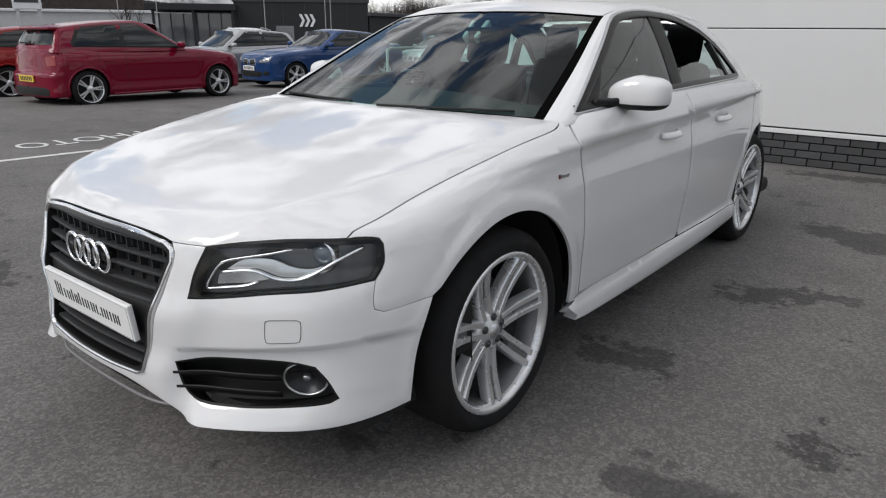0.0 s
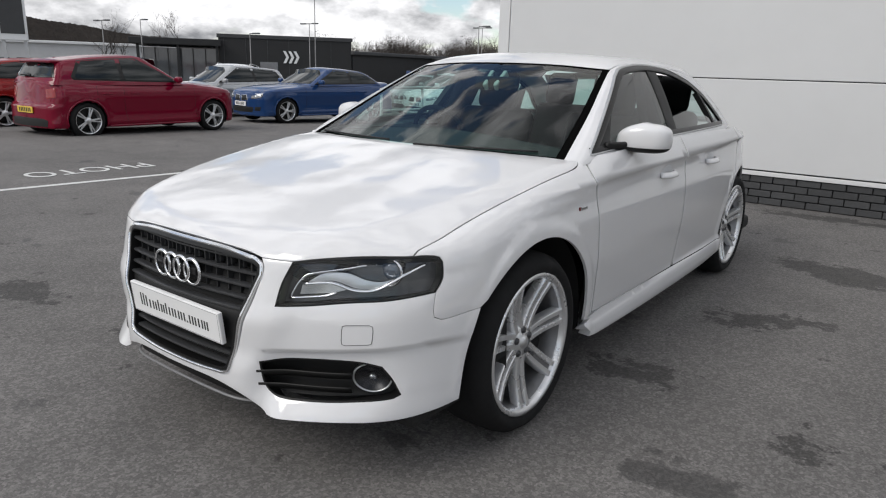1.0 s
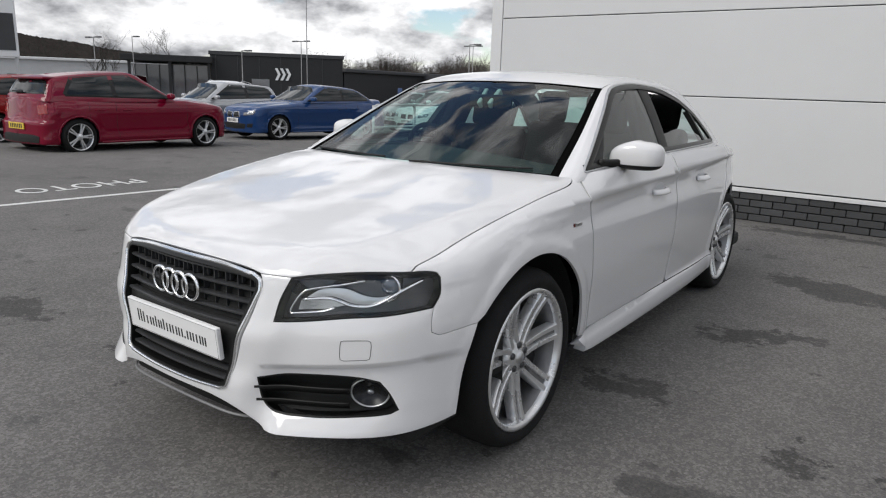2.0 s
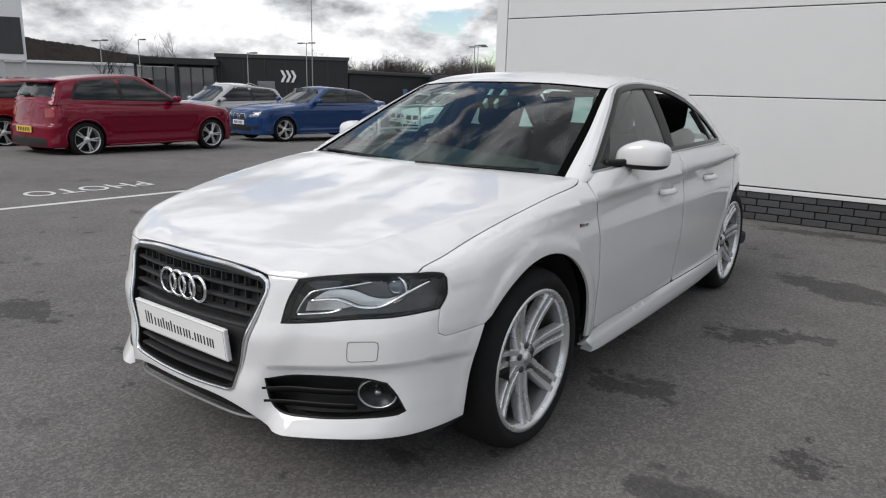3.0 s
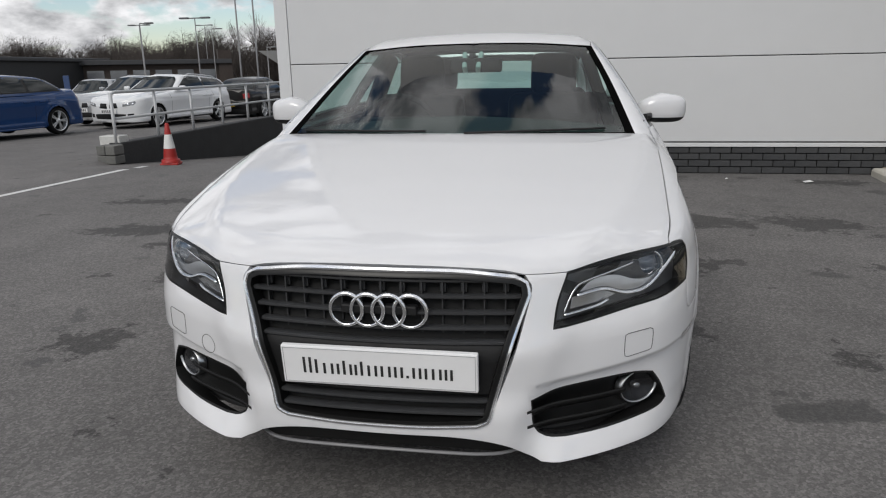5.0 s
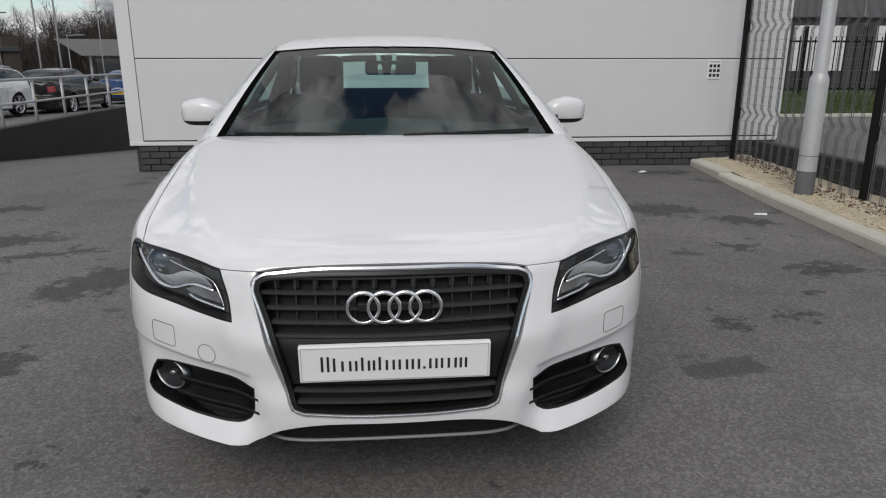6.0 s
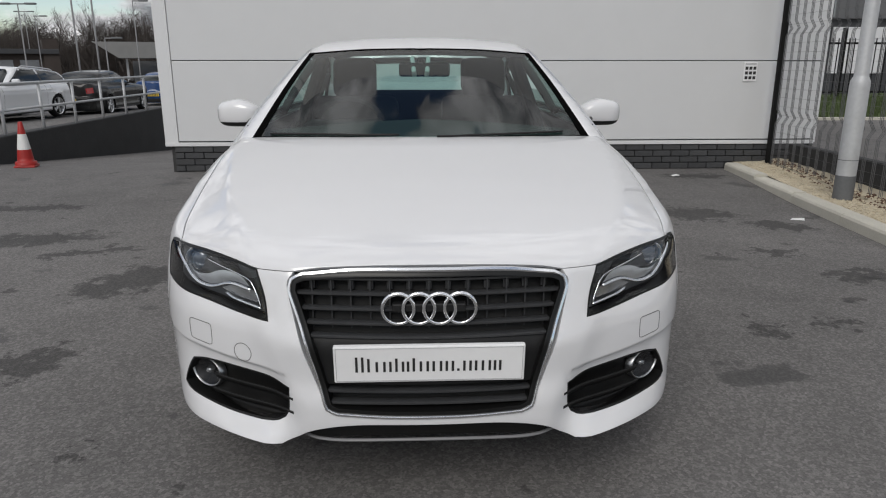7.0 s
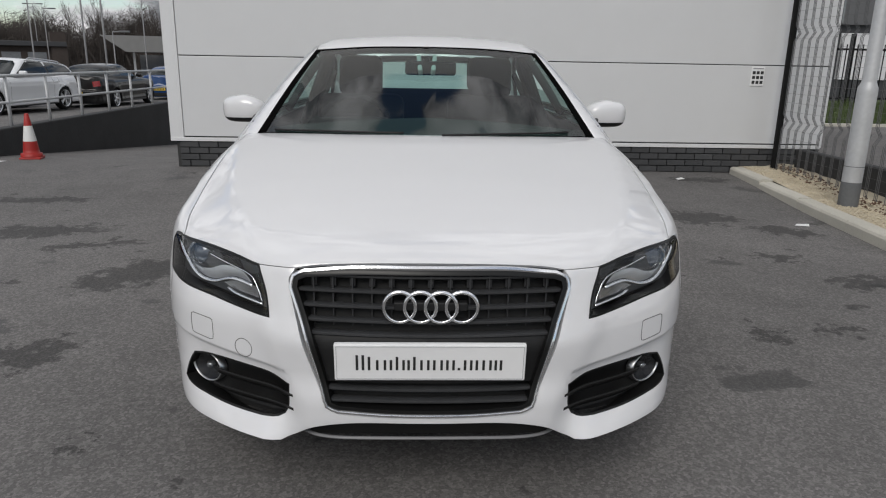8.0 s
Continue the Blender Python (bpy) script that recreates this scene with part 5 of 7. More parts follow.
    if bolt:
        for i in range(5):
            w = 2 * math.pi * i / 5 + 0.3
            v, f = lathe([(0.0, face - 0.004), (0.007, face - 0.004), (0.009, face - 0.010), (0.012, face - 0.006), (0.014, face - 0.012)], 12)
            v = [(a, b + 0.048 * math.cos(w), c + 0.048 * math.sin(w)) for a, b, c in v]
            put("wheel_bolt", mesh_of("wheel_bolt", v, [t[::-1] for t in f], DARK_METAL, smooth=True), parent)


for nm, sx, yc in (("wheel", 1, 0.0), ("wheel", 1, WHEELBASE), ("wheel", -1, 0.0), ("wheel", -1, WHEELBASE)):
    hold = new(nm)
    hold.parent = saloon
    hold.matrix_basis = pose(sx * (0.755 if yc < 1 else 0.712), yc - (0.015 if yc < 1 else 0), AXLE_Z + 0.004, 0, 0, 0 if sx > 0 else 180)
    tagged(hold, "low-profile tyre on a silver alloy wheel with seven twin spokes")
    wheel_parts(hold, 0.348, 0.270, 0.235, 7, True)


# ---- front details of the saloon ----
def nose_point(x, z, out=0.0):
    return (x, float(nose_y(np.array([abs(x)]), np.array([z]))[0]) - out, z)


def grille_half(z):
    """Half the width of the grille opening at a height."""
    return float(np.interp(z, [0.358, 0.38, 0.42, 0.581, 0.708, 0.745, 0.76], [0.26, 0.285, 0.298, 0.341, 0.384, 0.375, 0.33]))


grille = new("grille")
grille.parent = saloon
tagged(grille, "dark grille of horizontal slats in a bright chrome surround")
put("chrome_surround", ring_band("chrome_surround", body_solid, GRILLE_LOOP, NOSE, 0.0105, CHROME, lift=0.006, depth=0.03), grille, "polished chrome surround")
put("grille_edge", ring_band("grille_edge", body_solid, inset_loop(GRILLE_LOOP, 0.009), NOSE, 0.013, BLACK_GLOSS, lift=0.001, depth=0.04), grille, "black inner edge")


def slat(z, half, depth=0.03, high=0.0056, recess=0.012, mat=GRILLE_GREY):
    n = 24
    bm = bmesh.new()
    rows = []
    for i in range(n + 1):
        x = -half + 2 * half * i / n
        y = nose_point(x, z)[1] + recess
        ring = [bm.verts.new((x, y + a, z + b)) for a, b in ((depth, -high * 0.4), (0.004, -high), (0, -high * 0.4), (0.0, high * 0.5), (0.005, high), (depth, high * 0.6))]
        rows.append(ring)
    for a, b in zip(rows, rows[1:]):
        for k in range(6):
            bm.faces.new((a[k], a[(k + 1) % 6], b[(k + 1) % 6], b[k]))
    bm.faces.new(rows[0][::-1]); bm.faces.new(rows[-1])
    bmesh.ops.recalc_face_normals(bm, faces=bm.faces[:])
    return bm


for z in (0.740, 0.700, 0.660, 0.622, 0.588):
    part("slat", slat(z, grille_half(z) - 0.012), GRILLE_GREY, grille, smooth=True)
for z in (0.430, 0.398):
    part("slat", slat(z, grille_half(z) - 0.012), GRILLE_GREY, grille, smooth=True)
for i in range(-6, 7):
    x = i * 0.0535
    for z0, z1 in ((0.585, 0.748),):
        top = z1 if abs(x) < 0.33 else z1 - 0.02
        y = nose_point(x, z0)[1] + 0.046
        y1 = nose_point(x, top)[1] + 0.046
        part("upright", boxed(x - 0.002, x + 0.002, -0.012, 0.012, z0, top, 0, 1, Matrix.Translation((0, (y + y1) / 2, 0))), GRILLE_GREY, grille)
for i in range(-6, 7):
    y = nose_point(i * 0.0535, 0.722)[1] + 0.036
    part("tab", boxed(i * 0.0535 - 0.008, i * 0.0535 + 0.008, y - 0.006, y + 0.01, 0.707, 0.735, 0.002), GRILLE_GREY, grille)
plinth = outline([[(0, -0.95, 0.588), (0.2, -0.95, 0.588), (0.334, -0.93, 0.588)], [(0.334, -0.93, 0.588), (0.301, -0.93, 0.450)], [(0.301, -0.93, 0.450), (0.2, -0.95, 0.450), (0, -0.95, 0.450)]], 0.03)
put("plate_plinth", patch("plate_plinth", body_solid, mirror_x(np.vstack([plinth, [[0, -0.95, 0.450]]])), NOSE, BLACK_PLASTIC, 0.04, lift=-0.020, lip=0.03), grille, "black panel behind the plate")
put("grille_back", patch("grille_back", deeper(0.052), GRILLE_LOOP, NOSE, CAVITY, 0.05, lip=0), grille)

plate = new("number_plate")
plate.parent = saloon
tagged(plate, "white dealer plate with dark print, screwed to the grille")
plate_m = Matrix.Translation((0, -0.929, 0.519)) @ pose(0, 0, 0, 6, 0, 0)
part("plate_board", boxed(-0.26, 0.26, -0.006, 0.012, -0.0555, 0.0555, 0.004, 2, plate_m), PLATE_WHITE, plate)
BORDER = material("plate_border", (0.35, 0.35, 0.36), 0.4)
for x0, x1, z0, z1 in ((-0.254, 0.254, 0.0490, 0.0502), (-0.254, 0.254, -0.0502, -0.0490), (-0.254, -0.2528, -0.0502, 0.0502), (0.2528, 0.254, -0.0502, 0.0502)):
    part("plate_line", boxed(x0, x1, -0.0068, -0.0055, z0, z1, 0, 1, plate_m), BORDER, plate)
# print: plain upright bars in the space of each letter
x = -0.203
for w, high, strokes in ((0.026, 0.046, 2), (0.016, 0.041, 1), (0.020, 0.031, 1), (0.026, 0.031, 2), (0.016, 0.041, 1), (0.022, 0.031, 2), (0.016, 0.041, 1), (0.030, 0.031, 2), (0.032, 0.031, 2), (0.027, 0.031, 2), (0.012, 0.007, 1), (0.027, 0.031, 2), (0.030, 0.031, 2), (0.046, 0.031, 3)):
    for k in range(strokes):
        c = x + w * (0.42 if strokes == 1 else 0.18 + 0.62 * k / (strokes - 1))
        part("print_bar", boxed(c - 0.0034, c + 0.0034, -0.0070, -0.0055, -0.022, -0.022 + high, 0, 1, plate_m), PRINT_BLACK, plate)
    x += w + 0.0045

badge = new("ring_badge")
badge.parent = saloon
tagged(badge, "four interlocking chrome rings on the grille")
for i in range(4):
    pts = [(-0.084 + 0.056 * i + 0.0430 * math.cos(a), -0.912 + 0.002 * abs(i - 1.5) + 0.0012 * (i % 2), 0.669 + 0.0430 * math.sin(a)) for a in np.linspace(0, 2 * math.pi, 48, endpoint=False)]
    put("ring", tube_mesh("ring", pts, 0.0062, CHROME, True, 10, (1.0, 0.8)), badge)
part("badge_mount", boxed(-0.10, 0.10, -0.906, -0.88, 0.657, 0.681, 0.004), BLACK_PLASTIC, badge)

SPLITTER = material("splitter_grey", (0.18, 0.18, 0.185), 0.4)
lip_loop = outline([[(0, -0.95, 0.343), (0.2, -0.94, 0.341), (0.29, -0.94, 0.328), (0.37, -0.94, 0.295)], [(0.37, -0.94, 0.295), (0.40, -0.94, 0.268)], [(0.40, -0.94, 0.268), (0.2, -0.94, 0.282), (0, -0.95, 0.287)]], 0.03)
lip_half = np.vstack([lip_loop, [[0, -0.95, 0.287]]])
put("lower_lip", patch("lower_lip", deeper(0.040), mirror_x(lip_half), NOSE, FOG_BLACK, 0.03, lip=0.05), saloon, "black lower air dam")
splitter = [(x, nose_point(x, 0.28)[1] + 0.012 + 0.05 * math.exp(-((abs(x) - 0.43) / 0.1) ** 2), 0.274 + 0.013 * (1 - (x / 0.40) ** 2)) for x in np.linspace(-0.40, 0.40, 40)]
put("splitter", tube_mesh("splitter", splitter, 0.005, SPLITTER, False, 8, (1.0, 0.5)), saloon, "grey splitter edge")

for sgn in (1, -1):
    flip = lambda pts: [(sgn * p[0], p[1], p[2]) for p in pts]
    # headlight: dark bowl, silver strips, projector and clear lens
    lamp = new("headlight")
    lamp.parent = saloon
    tagged(lamp, "swept-back clear headlight with a silver light strip")
    put("bowl", patch("bowl", deeper(0.055), LAMP_LOOP, CORNER, LAMP_DARK, 0.03, lip=0, mirrored=sgn < 0), lamp)
    put("lens", patch("lens", body_solid, LAMP_LOOP, CORNER, LAMP_GLASS, 0.025, lip=0, lift=-0.001, mirrored=sgn < 0), lamp, "clear lens cover")
    put("lamp_seal", ring_band("lamp_seal", body_solid, LAMP_LOOP, CORNER, 0.0055, BLACK_GLOSS, mirrored=sgn < 0, lift=0.0, depth=0.05), lamp)
    wave_line = spline([(0.500, -0.84, 0.690), (0.57, -0.79, 0.695), (0.632, -0.74, 0.676), (0.688, -0.68, 0.682), (0.744, -0.62, 0.727), (0.775, -0.57, 0.754)], 0.012)
    brow = spline([(0.467, -0.86, 0.645), (0.480, -0.85, 0.680), (0.497, -0.84, 0.710), (0.520, -0.82, 0.722), (0.592, -0.77, 0.737), (0.650, -0.72, 0.752)], 0.012)
    lower = spline([(0.467, -0.86, 0.645), (0.52, -0.83, 0.650), (0.559, -0.80, 0.656), (0.584, -0.78, 0.667)], 0.012)
    for nm, line, r in (("light_strip", wave_line, 0.0058), ("light_strip", brow, 0.0034), ("light_strip", lower, 0.0042)):
        P = on_skin(deeper(0.022), np.array(line), NOSE)
        put(nm, tube_mesh(nm, flip(P), r, CHROME, False, 8, (1.0, 0.7)), lamp, "bright silver strip")
    wave = outline([[(0.505, -0.83, 0.694), (0.57, -0.79, 0.699), (0.632, -0.74, 0.680), (0.688, -0.68, 0.686), (0.735, -0.63, 0.718)], [(0.735, -0.63, 0.718), (0.69, -0.68, 0.702), (0.650, -0.72, 0.706), (0.60, -0.76, 0.724), (0.54, -0.81, 0.720), (0.505, -0.83, 0.694)]], 0.012)
    put("reflector", patch("reflector", deeper(0.030), wave, NOSE, SATIN, 0.015, lip=0.008, mirrored=sgn < 0), lamp, "satin silver reflector wave")
    under_wave = outline([[(0.488, -0.84, 0.684), (0.56, -0.80, 0.688), (0.605, -0.76, 0.674)], [(0.605, -0.76, 0.674), (0.56, -0.80, 0.661), (0.484, -0.85, 0.654)], [(0.484, -0.85, 0.654), (0.488, -0.84, 0.684)]], 0.012)
    put("inner_reflector", patch("inner_reflector", deeper(0.034), under_wave, NOSE, DARK_SATIN, 0.015, lip=0.0, mirrored=sgn < 0), lamp)
    c = np.array([0.690, -0.622, 0.728])
    m = Matrix.Translation((sgn * c[0], c[1], c[2])) @ Vector((sgn * 0.25, -1, 0.0)).to_track_quat("Z", "Y").to_matrix().to_4x4()
    v, f = lathe([(0.030, -0.03), (0.040, -0.005), (0.043, 0.004), (0.046, 0.004), (0.048, -0.004), (0.048, -0.03)], 36, "z")
    put("projector_ring", mesh_of("projector_ring", v, f, CHROME, smooth=True), lamp, at=m)
    v, f = lathe([(0.0, 0.004), (0.012, 0.003), (0.024, -0.001), (0.034, -0.009), (0.040, -0.02)], 28, "z")
    put("projector_lens", mesh_of("projector_lens", v, f, LENS_BLUE, smooth=True), lamp, at=m)
    # fog opening: black insert, three fins and the round lamp
    fog = new("fog_light_grille")
    fog.parent = saloon
    tagged(fog, "black slatted intake with a round fog light")
    put("insert", patch("insert", deeper(0.050), FOG_LOOP, CORNER, FOG_BLACK, 0.03, lip=0, mirrored=sgn < 0), fog)
    put("insert_edge", ring_band("insert_edge", body_solid, FOG_LOOP, CORNER, 0.006, FOG_BLACK, mirrored=sgn < 0, lift=0.0, depth=0.055), fog)
    for k, z in enumerate((0.394, 0.350)):
        line = spline([(0.400 + 0.006 * k, -0.9, z - 0.004), (0.50, -0.86, z), (0.62, -0.8, z + 0.004), (0.66, -0.76, z + 0.006)], 0.02)
        P = on_skin(deeper(0.010), np.array(line), CORNER)
        P[0] = P[0] + np.array([-0.009, -0.007, 0.0])
        put("fin", tube_mesh("fin", flip(P), 0.014, FOG_BLACK, False, 8, (0.36, 1.3)), fog)
    cf = on_skin(body_solid, np.array([[0.712, -0.74, 0.393]]), CORNER)[0]
    mf = Matrix.Translation((sgn * (cf[0] - 0.006), cf[1] + 0.026, cf[2])) @ Vector((sgn * 0.66, -1, 0.0)).to_track_quat("Z", "Y").to_matrix().to_4x4() @ Matrix.Diagonal((1.30, 1.0, 1.0, 1.0))
    v, f = lathe([(0.042, -0.02), (0.0445, 0.002), (0.0465, 0.005), (0.049, 0.003), (0.050, -0.02)], 36, "z")
    put("fog_ring", mesh_of("fog_ring", v, f, SATIN, smooth=True), fog, "slim chrome ring", at=mf)
    v, f = lathe([(0.0, -0.024), (0.015, -0.022), (0.032, -0.012), (0.045, 0.0)], 28, "z")
    put("fog_reflector", mesh_of("fog_reflector", v, f, FOG_CHROME, smooth=True), fog, at=mf)
    v, f = lathe([(0.0, 0.006), (0.02, 0.005), (0.045, 0.001)], 28, "z")
    put("fog_lens", mesh_of("fog_lens", v, f, FOG_GLASS, smooth=True), fog, at=mf)
    v, f = lathe([(0.0, 0.0), (0.006, -0.001), (0.010, -0.006), (0.010, -0.02)], 16, "z")
    put("fog_bulb", mesh_of("fog_bulb", v, f, DARK_SATIN, smooth=True), fog, at=mf)
    # washer cover
    wash = outline([[(0.624, -0.74, 0.578), (0.66, -0.72, 0.580), (0.686, -0.7, 0.581)], [(0.686, -0.7, 0.581), (0.698, -0.7, 0.577), (0.700, -0.7, 0.564)], [(0.700, -0.7, 0.564), (0.697, -0.7, 0.534)],
                    [(0.697, -0.7, 0.534), (0.693, -0.7, 0.522), (0.682, -0.7, 0.519)], [(0.682, -0.7, 0.519), (0.624, -0.74, 0.514)], [(0.624, -0.74, 0.514), (0.611, -0.74, 0.517), (0.608, -0.74, 0.530)],
                    [(0.608, -0.74, 0.530), (0.610, -0.74, 0.562)], [(0.610, -0.74, 0.562), (0.613, -0.74, 0.575), (0.624, -0.74, 0.578)]], 0.01)
    put("washer_cover_gap", tube_mesh("washer_cover_gap", flip(on_skin(body_solid, wash, CORNER, 0.0)), 0.0012, GAP_GREY, True, 6), saloon)
    # mirror
    mirror = new("door_mirror")
    mirror.parent = saloon
    tagged(mirror, "white-capped door mirror with a black lower shell")
    for nm, mat, lo in (("cap", WHITE_PAINT, False), ("lower_shell", BLACK_PLASTIC, True)):
        rows, cols, verts, faces = 20, 32, [], []
        for i in range(rows + 1):
            lat = math.pi * (i / rows) - math.pi / 2
            for j in range(cols):
                lon = 2 * math.pi * j / cols
                pw = lambda v, e: math.copysign(abs(v) ** e, v)
                ax = pw(math.cos(lat), 0.50) * pw(math.cos(lon), 0.60)
                ay = pw(math.cos(lat), 0.60) * pw(math.sin(lon), 0.90)
                az = pw(math.sin(lat), 0.62)
                lean = (0.96 - 0.16 * ax) if az > 0 else 1.0
                if ax < -0.2:
                    az *= 1 - 0.36 * (-ax - 0.2) / 0.8
                    az -= 0.12 * (-ax - 0.2) / 0.8
                verts.append((sgn * (0.908 + (0.102 if ax > 0 else 0.128) * ax + 0.012 * az * (ax < 0)), 0.855 + 0.080 * ay * (0.6 if ay > 0 else 1.0) + 0.022 * ax, 1.066 + 0.070 * az * lean * (1 if az > 0 else 0.92)))
        for i in range(rows):
            for j in range(cols):
                q = [i * cols + j, i * cols + (j + 1) % cols, (i + 1) * cols + (j + 1) % cols, (i + 1) * cols + j]
                mz = sum(verts[a][2] for a in q) / 4
                if (mz < 1.026) == lo:
                    faces.append(q if sgn > 0 else q[::-1])
        me = mesh_of(nm, verts, faces, mat, smooth=True)
        bm = bmesh.new(); bm.from_mesh(me)
        bmesh.ops.delete(bm, geom=[w for w in bm.verts if not w.link_faces], context="VERTS")
        bmesh.ops.remove_doubles(bm, verts=bm.verts[:], dist=0.0005)
        bm.to_mesh(me); bm.free()
        put(nm, me, mirror)
    arm = [(sgn * 0.795, 0.66, 1.034), (sgn * 0.815, 0.72, 1.032), (sgn * 0.84, 0.80, 1.030), (sgn * 0.87, 0.85, 1.026)]
    put("arm", tube_mesh("arm", spline(arm, 0.015), 0.024, BLACK_PLASTIC, False, 12, (1.0, 0.6)), mirror)
    # door handles
    for yc in (1.235, 1.955):
        handle = new("door_handle")
        handle.parent = saloon
        zc = 0.868 + 0.012 * (yc - 1.2)
        P = on_skin(body_solid, np.array([(0.9, yc + t, zc) for t in np.linspace(-0.10, 0.10, 15)]), SIDE_D)
        line = [(sgn * (p[0] + 0.030 * (1 - (abs(i - 7) / 7) ** 3) + 0.004), p[1], p[2] - 0.002) for i, p in enumerate(P)]
        put("grip", tube_mesh("grip", line, 0.017, WHITE_PAINT, False, 10, (0.5, 1.0)), handle)
        # no hollow here: a flat grey patch paints the shade behind the grip
        cup = outline([[(0.9, yc - 0.07, zc + 0.0), (0.9, yc - 0.05, zc + 0.032), (0.9, yc, zc + 0.042), (0.9, yc + 0.05, zc + 0.032), (0.9, yc + 0.07, zc), (0.9, yc + 0.05, zc - 0.026), (0.9, yc, zc - 0.034), (0.9, yc - 0.05, zc - 0.026), (0.9, yc - 0.07, zc)]], 0.015)
        put("cup", patch("cup", body_solid, cup, SIDE_D, CUP_SHADE, 0.02, lip=0.0, lift=0.001, mirrored=sgn < 0), handle, "flat grey patch painted as the shade behind the grip")
    # small badge on the wing
    tag = new("wing_badge")
    tag.parent = saloon
    P = on_skin(body_solid, np.array([(0.9, 0.287 + 0.012 * i, 0.822) for i in range(6)]), SIDE_D)
    for i, p in enumerate(P):
        part("badge_bar", boxed(-0.002, 0.002, -0.0045, 0.0045, -0.007, 0.007 if i < 2 else 0.003, 0, 1, Matrix.Translation((sgn * (p[0] + 0.0015), p[1], p[2]))), BADGE_RED if i == 0 else SATIN, tag)
    # wiper
    P = on_skin(cabin_solid, np.array(spline([(0.06 if sgn > 0 else 0.66, 0.3, 1.004), (0.3 if sgn > 0 else 0.45, 0.35, 1.008), (0.62 if sgn > 0 else 0.10, 0.4, 1.010)], 0.03)), NOSE, 0.006)
    put("wiper", tube_mesh("wiper", flip([(p[0] if sgn > 0 else p[0], p[1], p[2]) for p in P]), 0.005, BLACK_PLASTIC, False, 6), saloon, "black wiper blade at rest")

tow = [(-0.529 + 0.027 * math.cos(a), -0.86, 0.515 + 0.027 * math.sin(a)) for a in np.linspace(0, 2 * math.pi, 32, endpoint=False)]
towp = on_skin(body_solid, np.array([(-x, y, z) for x, y, z in tow]), NOSE)
put("tow_cover_gap", tube_mesh("tow_cover_gap", [(-p[0], p[1], p[2]) for p in towp], 0.0012, GAP_GREY, True, 6), saloon)

# ---- cabin of the saloon ----
dash = bmesh.new()
box(dash, -0.70, 0.70, 0.45, 0.92, 0.80, 0.985, 0.05, 3)
box(dash, -0.58, -0.18, 0.72, 0.95, 0.95, 1.03, 0.035, 3)
part("dashboard", dash, INTERIOR, saloon, smooth=True)
part("cabin_floor", boxed(-0.72, 0.72, 0.5, 3.0, 0.30, 0.36), INTERIOR, saloon)
part("parcel_shelf", boxed(-0.62, 0.62, 2.55, 3.1, 0.93, 0.98, 0.02), INTERIOR, saloon)


def seat(x0, y0, wide, parent, rests, half):
    s = new("car_seat")
    s.parent = parent
    tagged(s, "dark leather car seat with a headrest")
    part("seat_base", boxed(x0 - wide / 2, x0 + wide / 2, y0 - 0.45, y0 + 0.05, 0.42, 0.60, 0.06, 3), LEATHER, s, smooth=True)
    bm = boxed(x0 - wide / 2, x0 + wide / 2, -0.07, 0.07, 0.0, 0.62, 0.055, 3, Matrix.Translation((0, y0, 0.52)) @ pose(0, 0, 0, -18))
    part("seat_back", bm, LEATHER, s, smooth=True)
    for dx in rests:
        part("headrest", boxed(x0 + dx - half, x0 + dx + half, -0.05, 0.05, 0.60, 0.84, 0.045, 3, Matrix.Translation((0, y0 + 0.02, 0.52)) @ pose(0, 0, 0, -14)), LEATHER, s, smooth=True)


seat(-0.39, 1.45, 0.52, saloon, (0,), 0.13)
seat(0.39, 1.45, 0.52, saloon, (0,), 0.13)
seat(0.0, 2.35, 1.20, saloon, (-0.42, 0.42), 0.11)
for sgn in (1, -1):
    part("pillar_trim", boxed(-0.03, 0.03, -0.11, 0.11, 0.0, 0.46, 0.02, 2, Matrix.Translation((sgn * 0.715, 1.52, 0.92)) @ pose(0, 0, 0, -12, sgn * -20, 0)), INTERIOR, saloon, "black inner pillar trim")
wheel_m = Matrix.Translation((-0.37, 1.02, 0.965)) @ pose(0, 0, 0, -66, 0, 0)
pts = [(wheel_m @ Vector((0.18 * math.cos(a), 0.18 * math.sin(a), 0))) for a in np.linspace(0, 2 * math.pi, 40, endpoint=False)]
put("steering_wheel", tube_mesh("steering_wheel", pts, 0.014, INTERIOR, True, 8), saloon)
part("steering_hub", boxed(-0.08, 0.08, -0.06, 0.06, -0.03, 0.01, 0.02, 2, wheel_m), INTERIOR, saloon, smooth=True)
part("rear_view_mirror", boxed(-0.13, 0.13, 0.0, 0.03, -0.035, 0.035, 0.015, 3, Matrix.Translation((0.02, 0.96, 1.275)) @ pose(0, 0, 0, -8)), INTERIOR, saloon, smooth=True)
# the pale grey paints in the light caught by the mirror's casing
for sx in (-1, 1):
    part("sensor_cover", boxed(-0.012, 0.012, -0.012, 0.03, -0.045, 0.075, 0.008, 2, Matrix.Translation((sx * 0.036, 0.975, 1.285)) @ pose(0, 0, 0, -50, sx * 7, 0)), LIT_TRIM, saloon, "sensor cover coloured pale grey as if lit")
part("mirror_stem", boxed(-0.016, 0.016, -0.01, 0.02, 0.0, 0.05, 0.006, 2, Matrix.Translation((0.0, 1.00, 1.28))), INTERIOR, saloon)


